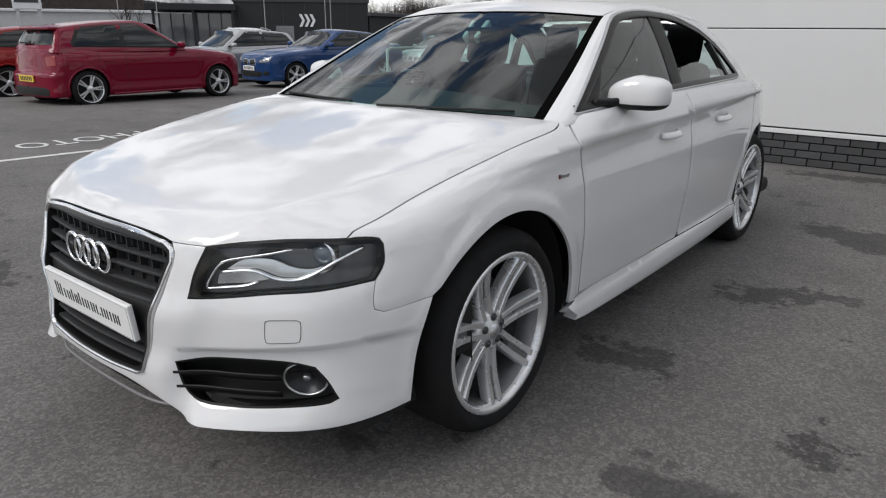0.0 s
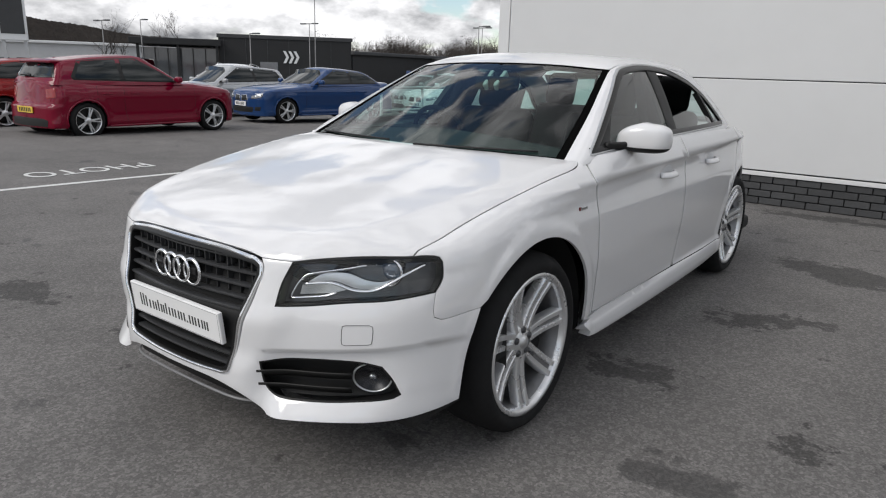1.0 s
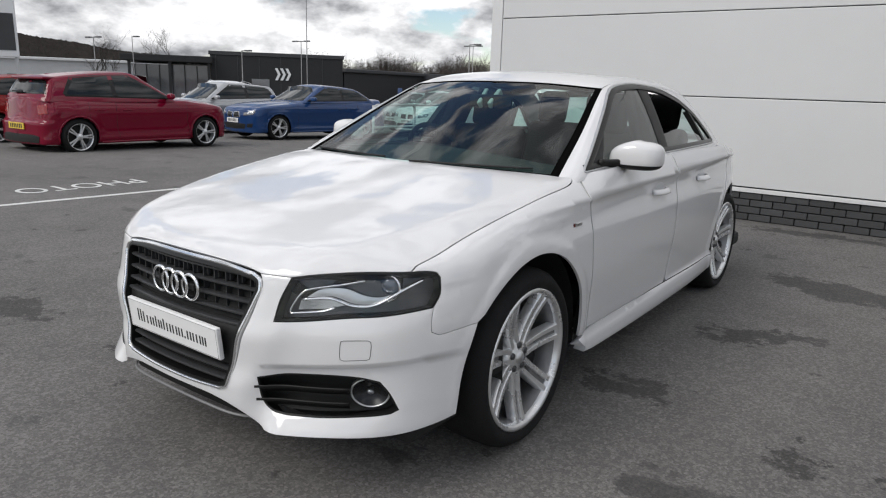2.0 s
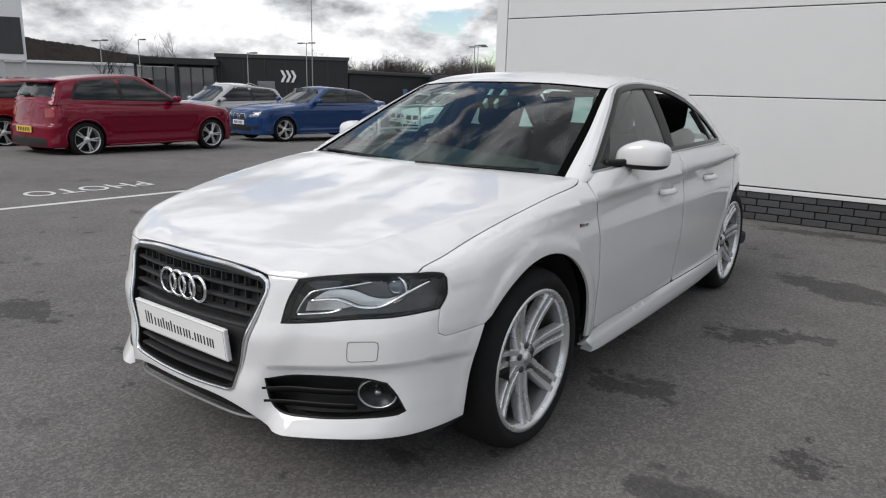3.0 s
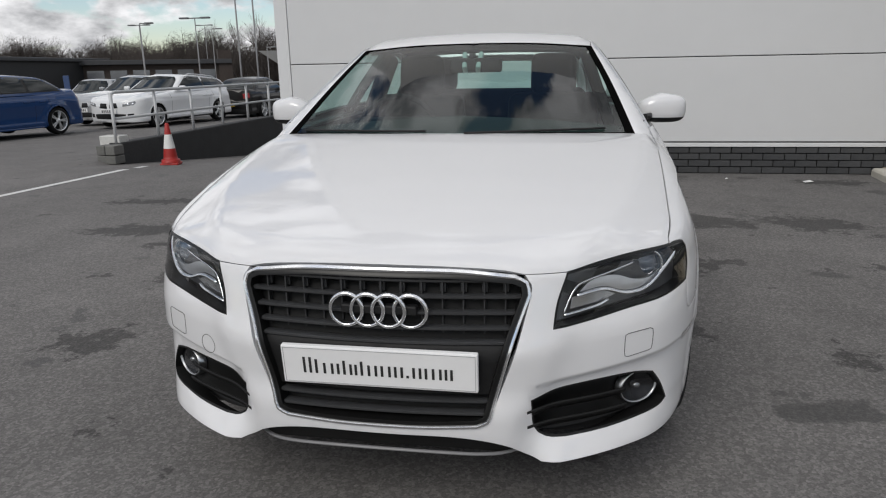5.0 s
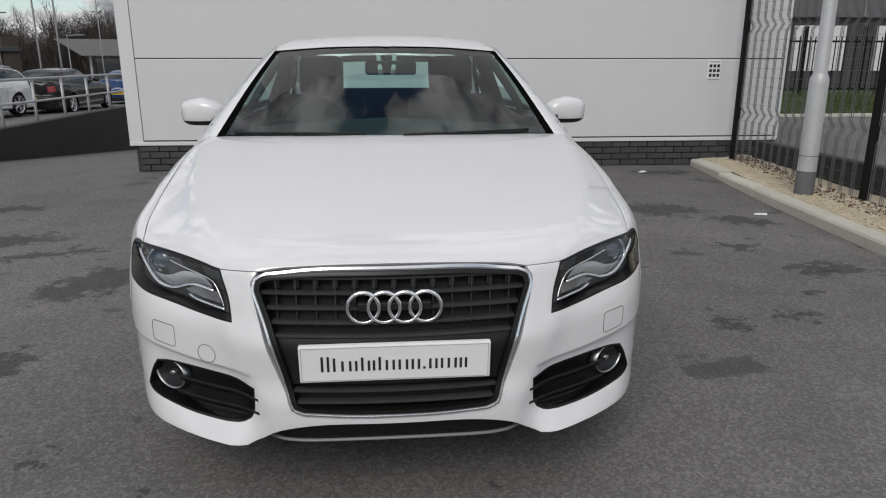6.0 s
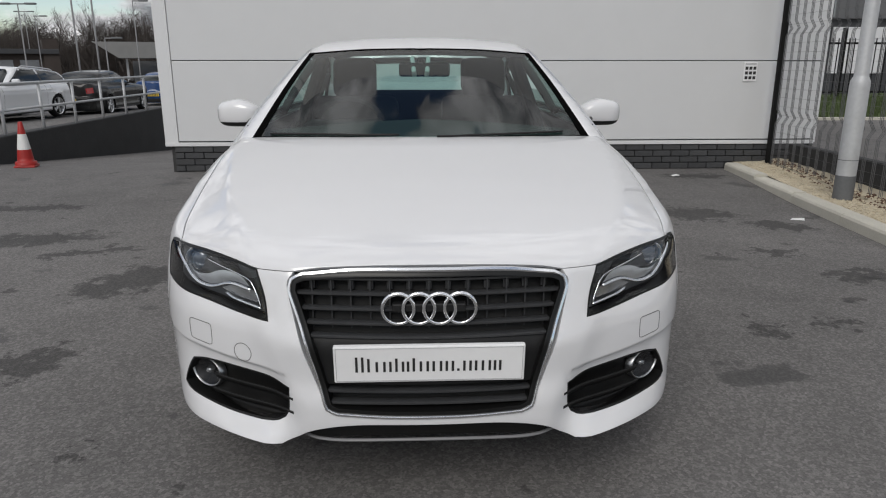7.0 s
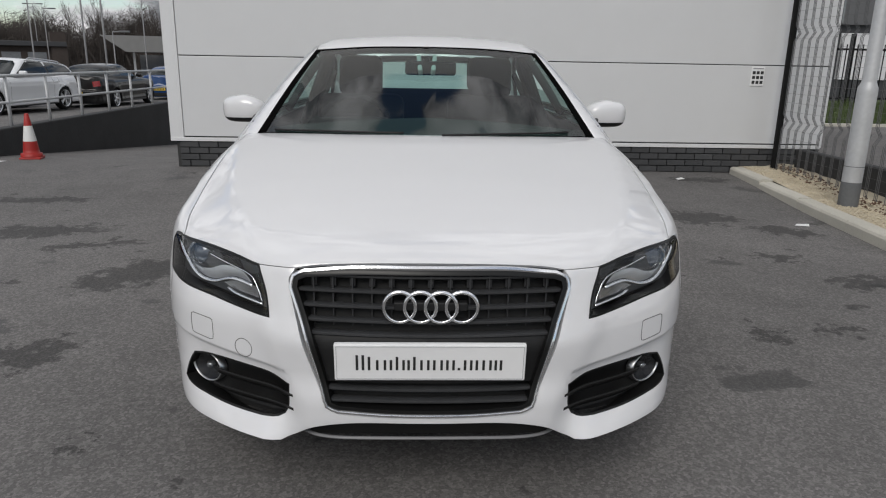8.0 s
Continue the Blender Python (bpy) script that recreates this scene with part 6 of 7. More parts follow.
# ---- parked cars ----
TAIL_RED = material("tail_lamp_red", (0.24, 0.006, 0.008), 0.2, coat=0.5)
LAMP_CLEAR = material("lamp_clear", (0.55, 0.57, 0.60), 0.12, 0.5, coat=1.0)
LAMP_SMOKE = varied(material("lamp_smoke", (0.22, 0.23, 0.24), 0.10, 0.4, coat=1.0), 10, 0.3)
DARK_GLASS = varied(material("dark_car_glass", (0.016, 0.020, 0.021), 0.05, spec=0.35), 2.0, 0.5)
RIM_SILVER = varied(material("rim_silver", (0.72, 0.73, 0.74), 0.3, 0.7), 9, 0.1)
PAINTS = {
    "red": paint("red_paint", (0.165, 0.0010, 0.018), 0.30, 0.0, 0.06, 0.7),
    "orange": paint("orange_red_paint", (0.22, 0.010, 0.010), 0.35, 0.0, 0.05, 0.45),
    "blue": paint("blue_paint", (0.013, 0.046, 0.145), 0.3, 0.0, 0.06, 0.8),
    "white": paint("plain_white_paint", (0.74, 0.75, 0.76), 0.35, 0.0, 0.03),
    "grey": paint("grey_paint", (0.014, 0.0135, 0.0135), 0.32, 0.0, 0.05, 0.5),
    "silver": paint("silver_paint", (0.40, 0.41, 0.42), 0.32, 0.5, 0.05),
    "black": paint("black_paint", (0.014, 0.014, 0.016), 0.25, 0.0, 0.05),
}


def simple_wheel():
    """A five-spoke wheel in three meshes, round x with its face to +x."""
    r, rim, h = 0.322, 0.238, 0.10
    tyre = [(rim - 0.01, -h), (rim + 0.03, -h - 0.01), (r - 0.03, -h), (r, -h + 0.04), (r, h - 0.04), (r - 0.03, h), (rim + 0.03, h + 0.01), (rim, h - 0.002), (rim - 0.02, h - 0.03)]
    v, f = lathe(tyre, 40)
    t = mesh_of("tyre", v, [q[::-1] for q in f], RUBBER, smooth=True)
    v, f = lathe([(rim - 0.03, 0.0), (rim - 0.018, h - 0.03), (rim - 0.004, h), (rim + 0.004, h - 0.004)], 40)
    rm = mesh_of("rim", v, [q[::-1] for q in f], RIM_SILVER, smooth=True)
    v, f = lathe([(0.0, 0.0), (rim - 0.02, 0.0)], 32)
    dark = mesh_of("wheel_back", v, [q[::-1] for q in f], CAVITY)
    bm = bmesh.new()
    for i in range(5):
        for k in (-1, 1):
            m = pose(0, 0, 0, 72 * i + k * 9) @ pose(0, 0, 0, k * -2)
            box(bm, h - 0.05, h - 0.015, 0.03, rim - 0.005, -0.0125, 0.0125, 0.004, 1, m)
    hub_v, hub_f = lathe([(0.0, h - 0.008), (0.05, h - 0.012), (0.065, h - 0.04)], 20)
    sp = bpy.data.meshes.new("spokes")
    bm.to_mesh(sp)
    bm.free()
    sp.materials.append(RIM_SILVER)
    hub = mesh_of("hub", hub_v, [q[::-1] for q in hub_f], RIM_SILVER, smooth=True)
    return (("tyre", t), ("rim", rm), ("wheel_back", dark), ("spokes", sp), ("hub", hub))


WHEEL_SET = simple_wheel()


def shell(name, f, ys, zc, a0, a1, na, mat, cap=True):
    """A skin swept along y: rays from the middle line meet the solid f."""
    ang = np.radians(np.linspace(a0, a1, na))
    Yg, Ag = np.meshgrid(ys, ang, indexing="ij")
    D = np.stack([np.cos(Ag).ravel(), 0 * Ag.ravel(), np.sin(Ag).ravel()], 1)
    O = np.stack([0 * Yg.ravel(), Yg.ravel(), 0 * Yg.ravel() + zc], 1)
    lo, hi = np.zeros(len(O)), np.full(len(O), 1.6)
    for _ in range(26):
        mid = (lo + hi) / 2
        isin = f(O + D * mid[:, None]) < 0
        lo, hi = np.where(isin, mid, lo), np.where(isin, hi, mid)
    P = O + D * lo[:, None]
    N = gradient(f, P, 0.012)
    k = na
    faces = [(i * k + j, (i + 1) * k + j, (i + 1) * k + j + 1, i * k + j + 1) for i in range(len(ys) - 1) for j in range(k - 1)]
    verts, normals = list(P), list(N)
    if cap:
        for i, s in ((0, -1), (len(ys) - 1, 1)):
            c = len(verts)
            verts.append(P[i * k:(i + 1) * k].mean(0)); normals.append(np.array([0, s, 0.0]))
            faces += [((i * k + j, i * k + j + 1, c) if s < 0 else (i * k + j + 1, i * k + j, c)) for j in range(k - 1)]
    me = mesh_of(name, verts, faces, mat, normals)
    return me


def parked_car(name, label, colour, at, wb=2.69, fo=0.80, ro=0.80, w=0.88, bonnet=0.98, belt=0.93, roof=1.43, base=0.62, slope=1.75, back=None, back_slope=0.55, boot=None, plates=("white", "yellow"), rails=False, trim=0.26, drop=0.05, rise=0.05, spoiler=False, skirt=False, silver_trim=False, group="parked cars"):
    """A whole parked car from a few proportions; nose towards -y, front axle at y = 0."""
    mat = PAINTS[colour]
    tail = wb + ro
    back = tail - 0.12 if back is None else back
    hood = smooth_line([(-fo - 0.1, bonnet - 0.34), (-fo + 0.04, bonnet - 0.22), (-fo + 0.20, bonnet - 0.135), (-fo + 0.45, bonnet - 0.075), (0.0, bonnet - 0.035), (base - 0.1, bonnet), (base + 0.3, belt + 0.03), (back - 0.4, belt + 0.05), (tail - 0.3, (boot or belt + 0.06)), (tail + 0.1, (boot or belt + 0.06) - 0.05)])
    low = smooth_line([(0.1, 0.07), (0.19, 0.035), (0.25, 0.010), (0.29, 0.004), (0.33, 0.016), (0.45, 0.022), (0.58, 0.014), (0.70, 0.002), (0.745, 0.0), (0.76, 0.010), (0.80, 0.014)])
    fall_roof = lambda y: np.where(y > 1.35, drop, 0.05) * ((y - 1.35) / 1.2) ** 2

    def body(P):
        x, y, z = np.abs(P[:, 0]), P[:, 1], P[:, 2]
        a = (-fo + 0.16 * x ** 2 + 0.30 * x ** 4 + 0.22 * np.maximum(z - 0.62, 0) + 0.10 * np.maximum(0.36 - z, 0) - y)
        h = np.maximum(z - 0.80, 0)
        r1, r2 = np.hypot(y, z - 0.322), np.hypot(y - wb, z - 0.322)
        flare = 0.018 * (2 - step_up(r1, 0.38, 0.52) - step_up(r2, 0.38, 0.52)) * step_up(z, 0.25, 0.4)
        b = x - (w - 0.05 * np.maximum(-y - 0.2, 0) - 0.12 * np.maximum(y - wb, 0) - low(np.minimum(z, 0.80)) - 0.34 * h - 0.9 * h * h + flare - 0.012)
        c = z - (hood(y) - 0.035 * (x / 0.75) ** 2 - 0.02 * step_up(x, 0.50, 0.62) * step_up(base - y, 0.0, 0.3))
        d = y - (tail - 0.16 * x ** 2 - 0.16 * np.maximum(z - 0.62, 0) - 0.06 * step_up(z, 0.55, 0.62))
        e = 0.19 - z
        return np.maximum(rounded(rounded(rounded(a, b, 0.13), d, 0.12), c, 0.05), e)

    def cabin(P):
        x, y, z = np.abs(P[:, 0]), P[:, 1], P[:, 2]
        s = (base + 0.25 * x ** 2 + (z - belt) * slope - y) / (1 + slope * 0.85)
        side = (x - (w - 0.085 - 0.04 * ((y - 1.4) / 1.4) ** 2 - 0.40 * (z - belt) - 0.3 * (z - belt) ** 2)) / 1.1
        top = z - (roof - 0.035 * (x / 0.6) ** 2 - fall_roof(y))
        bk = (y - (back - 0.12 * x ** 2 - (z - belt) * back_slope)) / (1 + back_slope * 0.8)
        return rounded(rounded(rounded(s, side, 0.04), bk, 0.06), top, 0.06)

    car = thing(name, label, "car", at, group)
    ends = np.array([0.003, 0.008, 0.016, 0.03, 0.05, 0.08, 0.12, 0.16, 0.20])
    ys = np.concatenate([-fo + ends, np.linspace(-fo + 0.23, tail - 0.23, 96), (tail - ends)[::-1]])
    me = shell("body", body, ys, 0.55, -90, 270, 121, mat)
    bm = bmesh.new()
    bm.from_mesh(me)
    cut = []
    for fc in bm.faces:
        c = fc.calc_center_median()
        if abs(c.x) > 0.5 and min(math.hypot(c.y, c.z - 0.322), math.hypot(c.y - wb, c.z - 0.322)) < 0.352:
            cut.append(fc)
    bmesh.ops.delete(bm, geom=cut, context="FACES")
    bm.to_mesh(me)
    bm.free()
    me.polygons.foreach_set("use_smooth", [True] * len(me.polygons))
    put("body", me, car)
    yc = np.concatenate([base + 0.03 + np.array([0, 0.05]), np.linspace(base + 0.12, back - 0.12, 56), back - np.array([0.08, 0.03])])
    put("cabin", shell("cabin", cabin, yc, belt - 0.03, 0, 180, 73, mat), car)
    # windows: one black band a side, with the panes proud of it
    xs = w - 0.1
    zt = roof - 0.085
    zb = belt + 0.035
    top_at = lambda y: zt - float(fall_roof(np.array([y]))[0]) * 0.9
    low_at = lambda y: zb + rise * (y - base) / (back - base)
    y_f0, y_f1 = base + 0.30, base + 0.24 + (zt - belt) * slope + 0.10
    y_b0 = back - trim
    y_b1 = y_b0 - (top_at(y_b0) - belt) * back_slope * 0.9
    mid = (y_f0 + y_b0) / 2 + 0.10

    def glazing(ya, yb, yc2, yd, grow):
        """A pane between two slanting ends: bottom ya to yd, top yb to yc2."""
        q = np.linspace(yb, yc2, 5)
        return outline([[(xs, ya, low_at(ya) - grow), (xs, yb, top_at(yb) + grow * 0.6)], [(xs, t, top_at(t) + grow) for t in q], [(xs, yc2, top_at(yc2) + grow), (xs, yc2 + (yd - yc2) * 0.7, (top_at(yc2) * 0.4 + low_at(yd) * 0.6)), (xs, yd, low_at(yd) + 0.03)],
                        [(xs, yd, low_at(yd) + 0.03), (xs, yd - 0.03, low_at(yd) - grow)], [(xs, yd - 0.03, low_at(yd) - grow), (xs, ya, low_at(ya) - grow)]], 0.05)
    for sgn in (False, True):
        s = -1 if sgn else 1
        band = on_skin(cabin, glazing(y_f0 - 0.06, y_f1 - 0.05, y_b1, y_b0 + 0.03, 0.022), SIDE_D)
        put("window_band", patch("window_band", cabin, band, SIDE_D, BLACK_GLOSS, 0.10, lip=0.006, lift=0.003, mirrored=sgn), car, "black window surround")
        if silver_trim:
            put("window_trim", ring_band("window_trim", cabin, band, SIDE_D, 0.012, SATIN, mirrored=sgn, lift=0.006, inward=False), car, "slim silver window trim")
        for nm, q in (("front_window", (y_f0 + 0.03, y_f1 + 0.02, mid - 0.06, mid - 0.03)), ("rear_window", (mid + 0.05, mid + 0.03, y_b1 - 0.06, y_b0 - 0.04))):
            put(nm, patch(nm, cabin, on_skin(cabin, glazing(*q, 0.0), SIDE_D), SIDE_D, DARK_GLASS, 0.10, lip=0.0, lift=0.006, mirrored=sgn), car)
        # wheel openings, wheels and door lines
        for yw in (0.0, wb):
            v, fc = lathe([(0.0, 0.0), (0.375, 0.0), (0.375, 0.14)], 36)
            bx = w - 0.20
            put("wheel_arch", mesh_of("wheel_arch", [(s * (bx + a), yw + b, max(0.17, 0.325 + c)) for a, b, c in v], fc if s < 0 else [t[::-1] for t in fc], CAVITY), car)
            lip_line = on_skin(body, np.array([(w, yw + 0.362 * math.cos(t), 0.322 + 0.362 * math.sin(t)) for t in np.linspace(radians(-16), radians(196), 40)]), SIDE_D, 0.001)
            put("arch_lip", tube_mesh("arch_lip", [(s * (p[0] - 0.004), p[1], p[2]) for p in lip_line], 0.017, mat, False, 8), car)
            hub = new("wheel")
            hub.parent = car
            hub.matrix_basis = pose(s * (w - 0.118), yw, 0.322, 0, 0, 0 if s > 0 else 180)
            for nm, me in WHEEL_SET:
                put(nm, me, hub)
        for yd in (base - 0.10, mid + 0.02, min(back - 0.42, wb - 0.24)):
            ln = on_skin(body, np.array([(w, yd + 0.04 * math.sin(3 * t), 0.30 + (belt - 0.31) * t) for t in np.linspace(0, 1, 14)]), SIDE_D, 0.0)
            put("door_gap", tube_mesh("door_gap", [(s * p[0], p[1], p[2]) for p in ln], 0.003, GAP_GREY if colour == "white" else CAVITY, False, 5), car)
        sill = on_skin(body, np.array([(w, y, 0.215) for y in np.linspace(0.40, wb - 0.40, 16)]), SIDE_D, 0.004)
        put("sill_strip", tube_mesh("sill_strip", [(s * p[0], p[1], p[2]) for p in sill], 0.022, mat if skirt else BLACK_PLASTIC, False, 8), car)
        for yh in (mid - 0.16, min(back - 0.58, wb - 0.40)):
            p = on_skin(body, np.array([(w, yh, 0.79)]), SIDE_D)[0]
            part("door_handle", boxed(-0.012, 0.022, -0.09, 0.09, -0.013, 0.013, 0.008, 2, Matrix.Translation((s * p[0], yh, 0.79))), mat, car, smooth=True)
        m = Matrix.Translation((s * (w + 0.055), base + 0.36, belt + 0.075)) @ pose(0, 0, 0, 0, 0, s * 8)
        part("door_mirror", boxed(-0.10, 0.10, -0.06, 0.05, -0.055, 0.06, 0.045, 4, m), mat, car, smooth=True)
        part("mirror_foot", boxed(min(s * (w - 0.10), s * (w + 0.02)), max(s * (w - 0.10), s * (w + 0.02)), base + 0.33, base + 0.40, belt + 0.02, belt + 0.06, 0.012), BLACK_PLASTIC, car)
        # lamps
        lamp = outline([[(0.46, -fo, 0.615), (0.47, -fo, 0.685)], [(0.47, -fo, 0.685), (0.66, -fo, 0.722), (w - 0.06, -fo, 0.752)], [(w - 0.06, -fo, 0.752), (w - 0.045, -fo, 0.70)], [(w - 0.045, -fo, 0.70), (0.70, -fo, 0.640), (0.46, -fo, 0.615)]], 0.03)
        head = put("headlight", patch("headlight", body, lamp, (-0.5, 0.86, 0), LAMP_SMOKE, 0.05, lip=0.01, lift=0.004, mirrored=sgn), car, "clear headlight")
        for lx in (0.57, 0.68):
            p = on_skin(body, np.array([(lx, -fo, 0.668 + 0.1 * (lx - 0.57))]), NOSE)[0]
            v, fc = lathe([(0.0, 0.012), (0.026, 0.010), (0.036, 0.004), (0.038, 0.0)], 16, "z")
            put("lamp_ring", mesh_of("lamp_ring", v, fc, LAMP_CLEAR, smooth=True), head, at=Matrix.Translation((s * p[0], p[1], p[2])) @ Vector((s * 0.3, -1, 0.1)).to_track_quat("Z", "Y").to_matrix().to_4x4())
        fogs = outline([[(0.56, -fo, 0.33), (0.58, -fo, 0.42)], [(0.58, -fo, 0.42), (0.76, -fo, 0.43)], [(0.76, -fo, 0.43), (0.74, -fo, 0.33)], [(0.74, -fo, 0.33), (0.56, -fo, 0.33)]], 0.03)
        put("bumper_vent", patch("bumper_vent", body, fogs, (-0.4, 0.9, 0), BLACK_PLASTIC, 0.05, lip=0.01, lift=0.003, mirrored=sgn), car)
        rear = outline([[(w - 0.27, tail, 0.70), (w - 0.29, tail, 0.86)], [(w - 0.29, tail, 0.86), (w - 0.04, tail, 0.89)], [(w - 0.04, tail, 0.89), (w - 0.02, tail, 0.73)], [(w - 0.02, tail, 0.73), (w - 0.27, tail, 0.70)]], 0.03)
        put("tail_lamp", patch("tail_lamp", body, rear, (-0.55, -0.83, 0), TAIL_RED, 0.05, lip=0.01, lift=0.004, mirrored=sgn), car, "red tail lamp")
        if rails:
            n_r = int((y_b1 - y_f1) / 0.1)
            put("roof_rail", tube_mesh("roof_rail", [(s * 0.57, y_f1 + 0.1 + i * 0.1, roof - 0.03 - float(fall_roof(np.array([y_f1 + 0.1 + i * 0.1]))[0]) + 0.035 * min(1, i, n_r - 1 - i)) for i in range(n_r)], 0.016, SATIN, False, 6), car)
        for q in ([(0.05, -fo, 0.57), (0.05, -fo, 0.69), (0.25, -fo, 0.70), (0.29, -fo, 0.585)],):
            loop = outline([[q[0], q[1]], [q[1], q[2]], [q[2], q[3]], [q[3], q[0]]], 0.04)
            put("kidney_grille", patch("kidney_grille", body, loop, NOSE, BLACK_GLOSS, 0.06, lip=0.01, lift=0.004, mirrored=sgn), car)
            put("grille_rim", ring_band("grille_rim", body, loop, NOSE, 0.012, CHROME, mirrored=sgn, lift=0.008, inward=False), car)
    scr = outline([[(0, base, zb - 0.01), (0.4, base, zb - 0.01), (w - 0.20, base, zb)], [(w - 0.20, base, zb), (w - 0.36, base, zt + 0.005)], [(w - 0.36, base, zt + 0.005), (0, base, zt + 0.035)]], 0.06)
    put("windscreen", patch("windscreen", cabin, mirror_x(np.vstack([scr, [[0, base, zt + 0.035]]])), NOSE, DARK_GLASS, 0.08, lip=0.01, lift=0.004), car)
    zr = top_at(y_b1) - 0.01
    put("rear_screen", patch("rear_screen", cabin, mirror_x(np.vstack([outline([[(0, back, zb + rise), (0.4, back, zb + rise), (w - 0.24, back, zb + rise + 0.01)], [(w - 0.24, back, zb + rise + 0.01), (0.50, back, zr - 0.02)], [(0.50, back, zr - 0.02), (0, back, zr + 0.01)]], 0.06), [[0, back, zr + 0.01]]])), (0, -1, 0), DARK_GLASS, 0.08, lip=0.01, lift=0.004), car)
    if spoiler:
        ye = back - (roof - 0.10 - belt) * back_slope
        zs = roof - float(fall_roof(np.array([ye]))[0])
        bm = boxed(-0.54, 0.54, ye - 0.16, ye + 0.12, zs - 0.060, zs - 0.012, 0.022, 3)
        part("roof_spoiler", bm, mat, car, smooth=True)
        part("roof_fin", boxed(-0.012, 0.012, ye - 0.36, ye - 0.22, zs - 0.02, zs + 0.045, 0.01, 2), mat, car)
        part("rear_wiper", boxed(-0.02, 0.34, back - 0.04, back - 0.015, zb + rise + 0.02, zb + rise + 0.045, 0.006), BLACK_PLASTIC, car)
    low_grille = outline([[(0, -fo, 0.42), (0.35, -fo, 0.42), (0.50, -fo, 0.41)], [(0.50, -fo, 0.41), (0.46, -fo, 0.29)], [(0.46, -fo, 0.29), (0, -fo, 0.28)]], 0.05)
    put("lower_grille", patch("lower_grille", body, mirror_x(np.vstack([low_grille, [[0, -fo, 0.28]]])), NOSE, BLACK_PLASTIC, 0.06, lip=0.01, lift=0.003), car)
    diff = outline([[(0, tail, 0.36), (0.45, tail, 0.36), (0.62, tail, 0.33)], [(0.62, tail, 0.33), (0.60, tail, 0.22)], [(0.60, tail, 0.22), (0, tail, 0.22)]], 0.06)
    put("rear_valance", patch("rear_valance", body, mirror_x(np.vstack([diff, [[0, tail, 0.22]]])), (0, -1, 0), BLACK_PLASTIC, 0.08, lip=0.01, lift=0.003), car)
    for k, (yy, zz, col) in enumerate(((-fo - 0.012, 0.49, plates[0]), (tail + 0.008, 0.50, plates[1]))):
        pm = PLATE_WHITE if col == "white" else PLATE_YELLOW
        p = new("number_plate")
        p.parent = car
        d = -1 if k == 0 else 1
        part("plate_board", boxed(-0.26, 0.26, yy - 0.010, yy + 0.008, zz - 0.055, zz + 0.055, 0.003), pm, p)
        for c in range(7):
            part("print_bar", boxed(-0.21 + 0.062 * c, -0.175 + 0.062 * c, yy + d * 0.0095 - 0.001, yy + d * 0.0095 + 0.001, zz - 0.035, zz + 0.035), PRINT_BLACK, p)
    return car


def stand(x, y, turn=0.0):
    return Matrix.Translation((x, y, float(ground_z(x, y)))) @ pose(0, 0, 0, 0, 0, turn)


parked_car("hatchback_car", "dark red five-door hatchback car parked in a bay", "red", stand(-11.55, 6.60, 183), 2.69, 0.76, 0.66, 0.885, 1.0, 0.97, 1.50, 0.50, 1.65, back_slope=0.55, trim=0.40, drop=0.07, rise=0.055, spoiler=True, skirt=True)
parked_car("hatchback_car", "orange-red hatchback car parked beyond the red one", "orange", stand(-14.25, 6.3, 180), 2.60, 0.78, 0.75, 0.87, 0.98, 0.95, 1.42, 0.55, 1.55, back_slope=0.7, trim=0.5, drop=0.07)
parked_car("saloon_car", "bright blue four-door saloon car parked in a bay", "blue", stand(-12.74, 9.74, -7), 2.81, 0.80, 1.0, 0.905, 0.98, 0.97, 1.43, 0.66, 1.85, back=3.40, back_slope=1.75, boot=1.06, trim=0.30, drop=0.06, rise=0.03, skirt=True)
parked_car("estate_car", "white estate car with roof rails and dark trim", "white", stand(-17.9, 11.9, 38), 2.75, 0.85, 0.95, 0.90, 1.05, 1.02, 1.56, 0.62, 1.5, back_slope=0.5, rails=True)
silver_hatch = parked_car("hatchback_car", "silver hatchback car behind the red one", "silver", stand(-15.9, 9.1, -5), 2.6, 0.8, 0.8, 0.87, 0.97, 0.94, 1.45, 0.6, 1.6, back_slope=0.5)
parked_car("estate_car", "white estate car parked beyond the guard rail", "white", stand(-11.5, 15.3, -7), 2.82, 0.88, 1.0, 0.91, 0.99, 0.97, 1.43, 0.68, 1.75, back_slope=0.8, rails=True)
grey_saloon = parked_car("saloon_car", "dark grey saloon car parked beyond the guard rail", "grey", stand(-10.75, 23.3, 180), 2.81, 0.82, 1.0, 0.90, 0.98, 0.95, 1.41, 0.72, 1.85, back=3.35, back_slope=1.7, boot=1.05)
parked_car("saloon_car", "deep blue saloon car far along the parking row", "blue", stand(-10.6, 30.0, 180), 2.81, 0.82, 1.0, 0.90, 0.98, 0.95, 1.41, 0.72, 1.85, back=3.35, back_slope=1.7, boot=1.05)
parked_car("hatchback_car", "white hatchback car far along the parking row", "white", stand(-15.8, 24.0, 10), 2.6, 0.8, 0.8, 0.87, 0.97, 0.94, 1.45, 0.6, 1.6, back_slope=0.5)
parked_car("hatchback_car", "black off-road car at the end of the row", "black", stand(-20.6, 7.2, 160), 2.75, 0.85, 0.95, 0.92, 1.15, 1.12, 1.72, 0.60, 1.3, back_slope=0.35)
tagged(copy_thing(grey_saloon, stand(-20.5, 19.0, 30)), "grey saloon car in the far row")
tagged(copy_thing(grey_saloon, stand(-17.6, 14.6, -10)), "dark grey saloon car behind the blue one")
parked_car("estate_car", "silver estate car at the end of the middle row", "silver", stand(-13.6, 17.0, -10), 2.75, 0.85, 0.95, 0.90, 1.02, 0.98, 1.46, 0.62, 1.6, back_slope=0.6, rails=True)
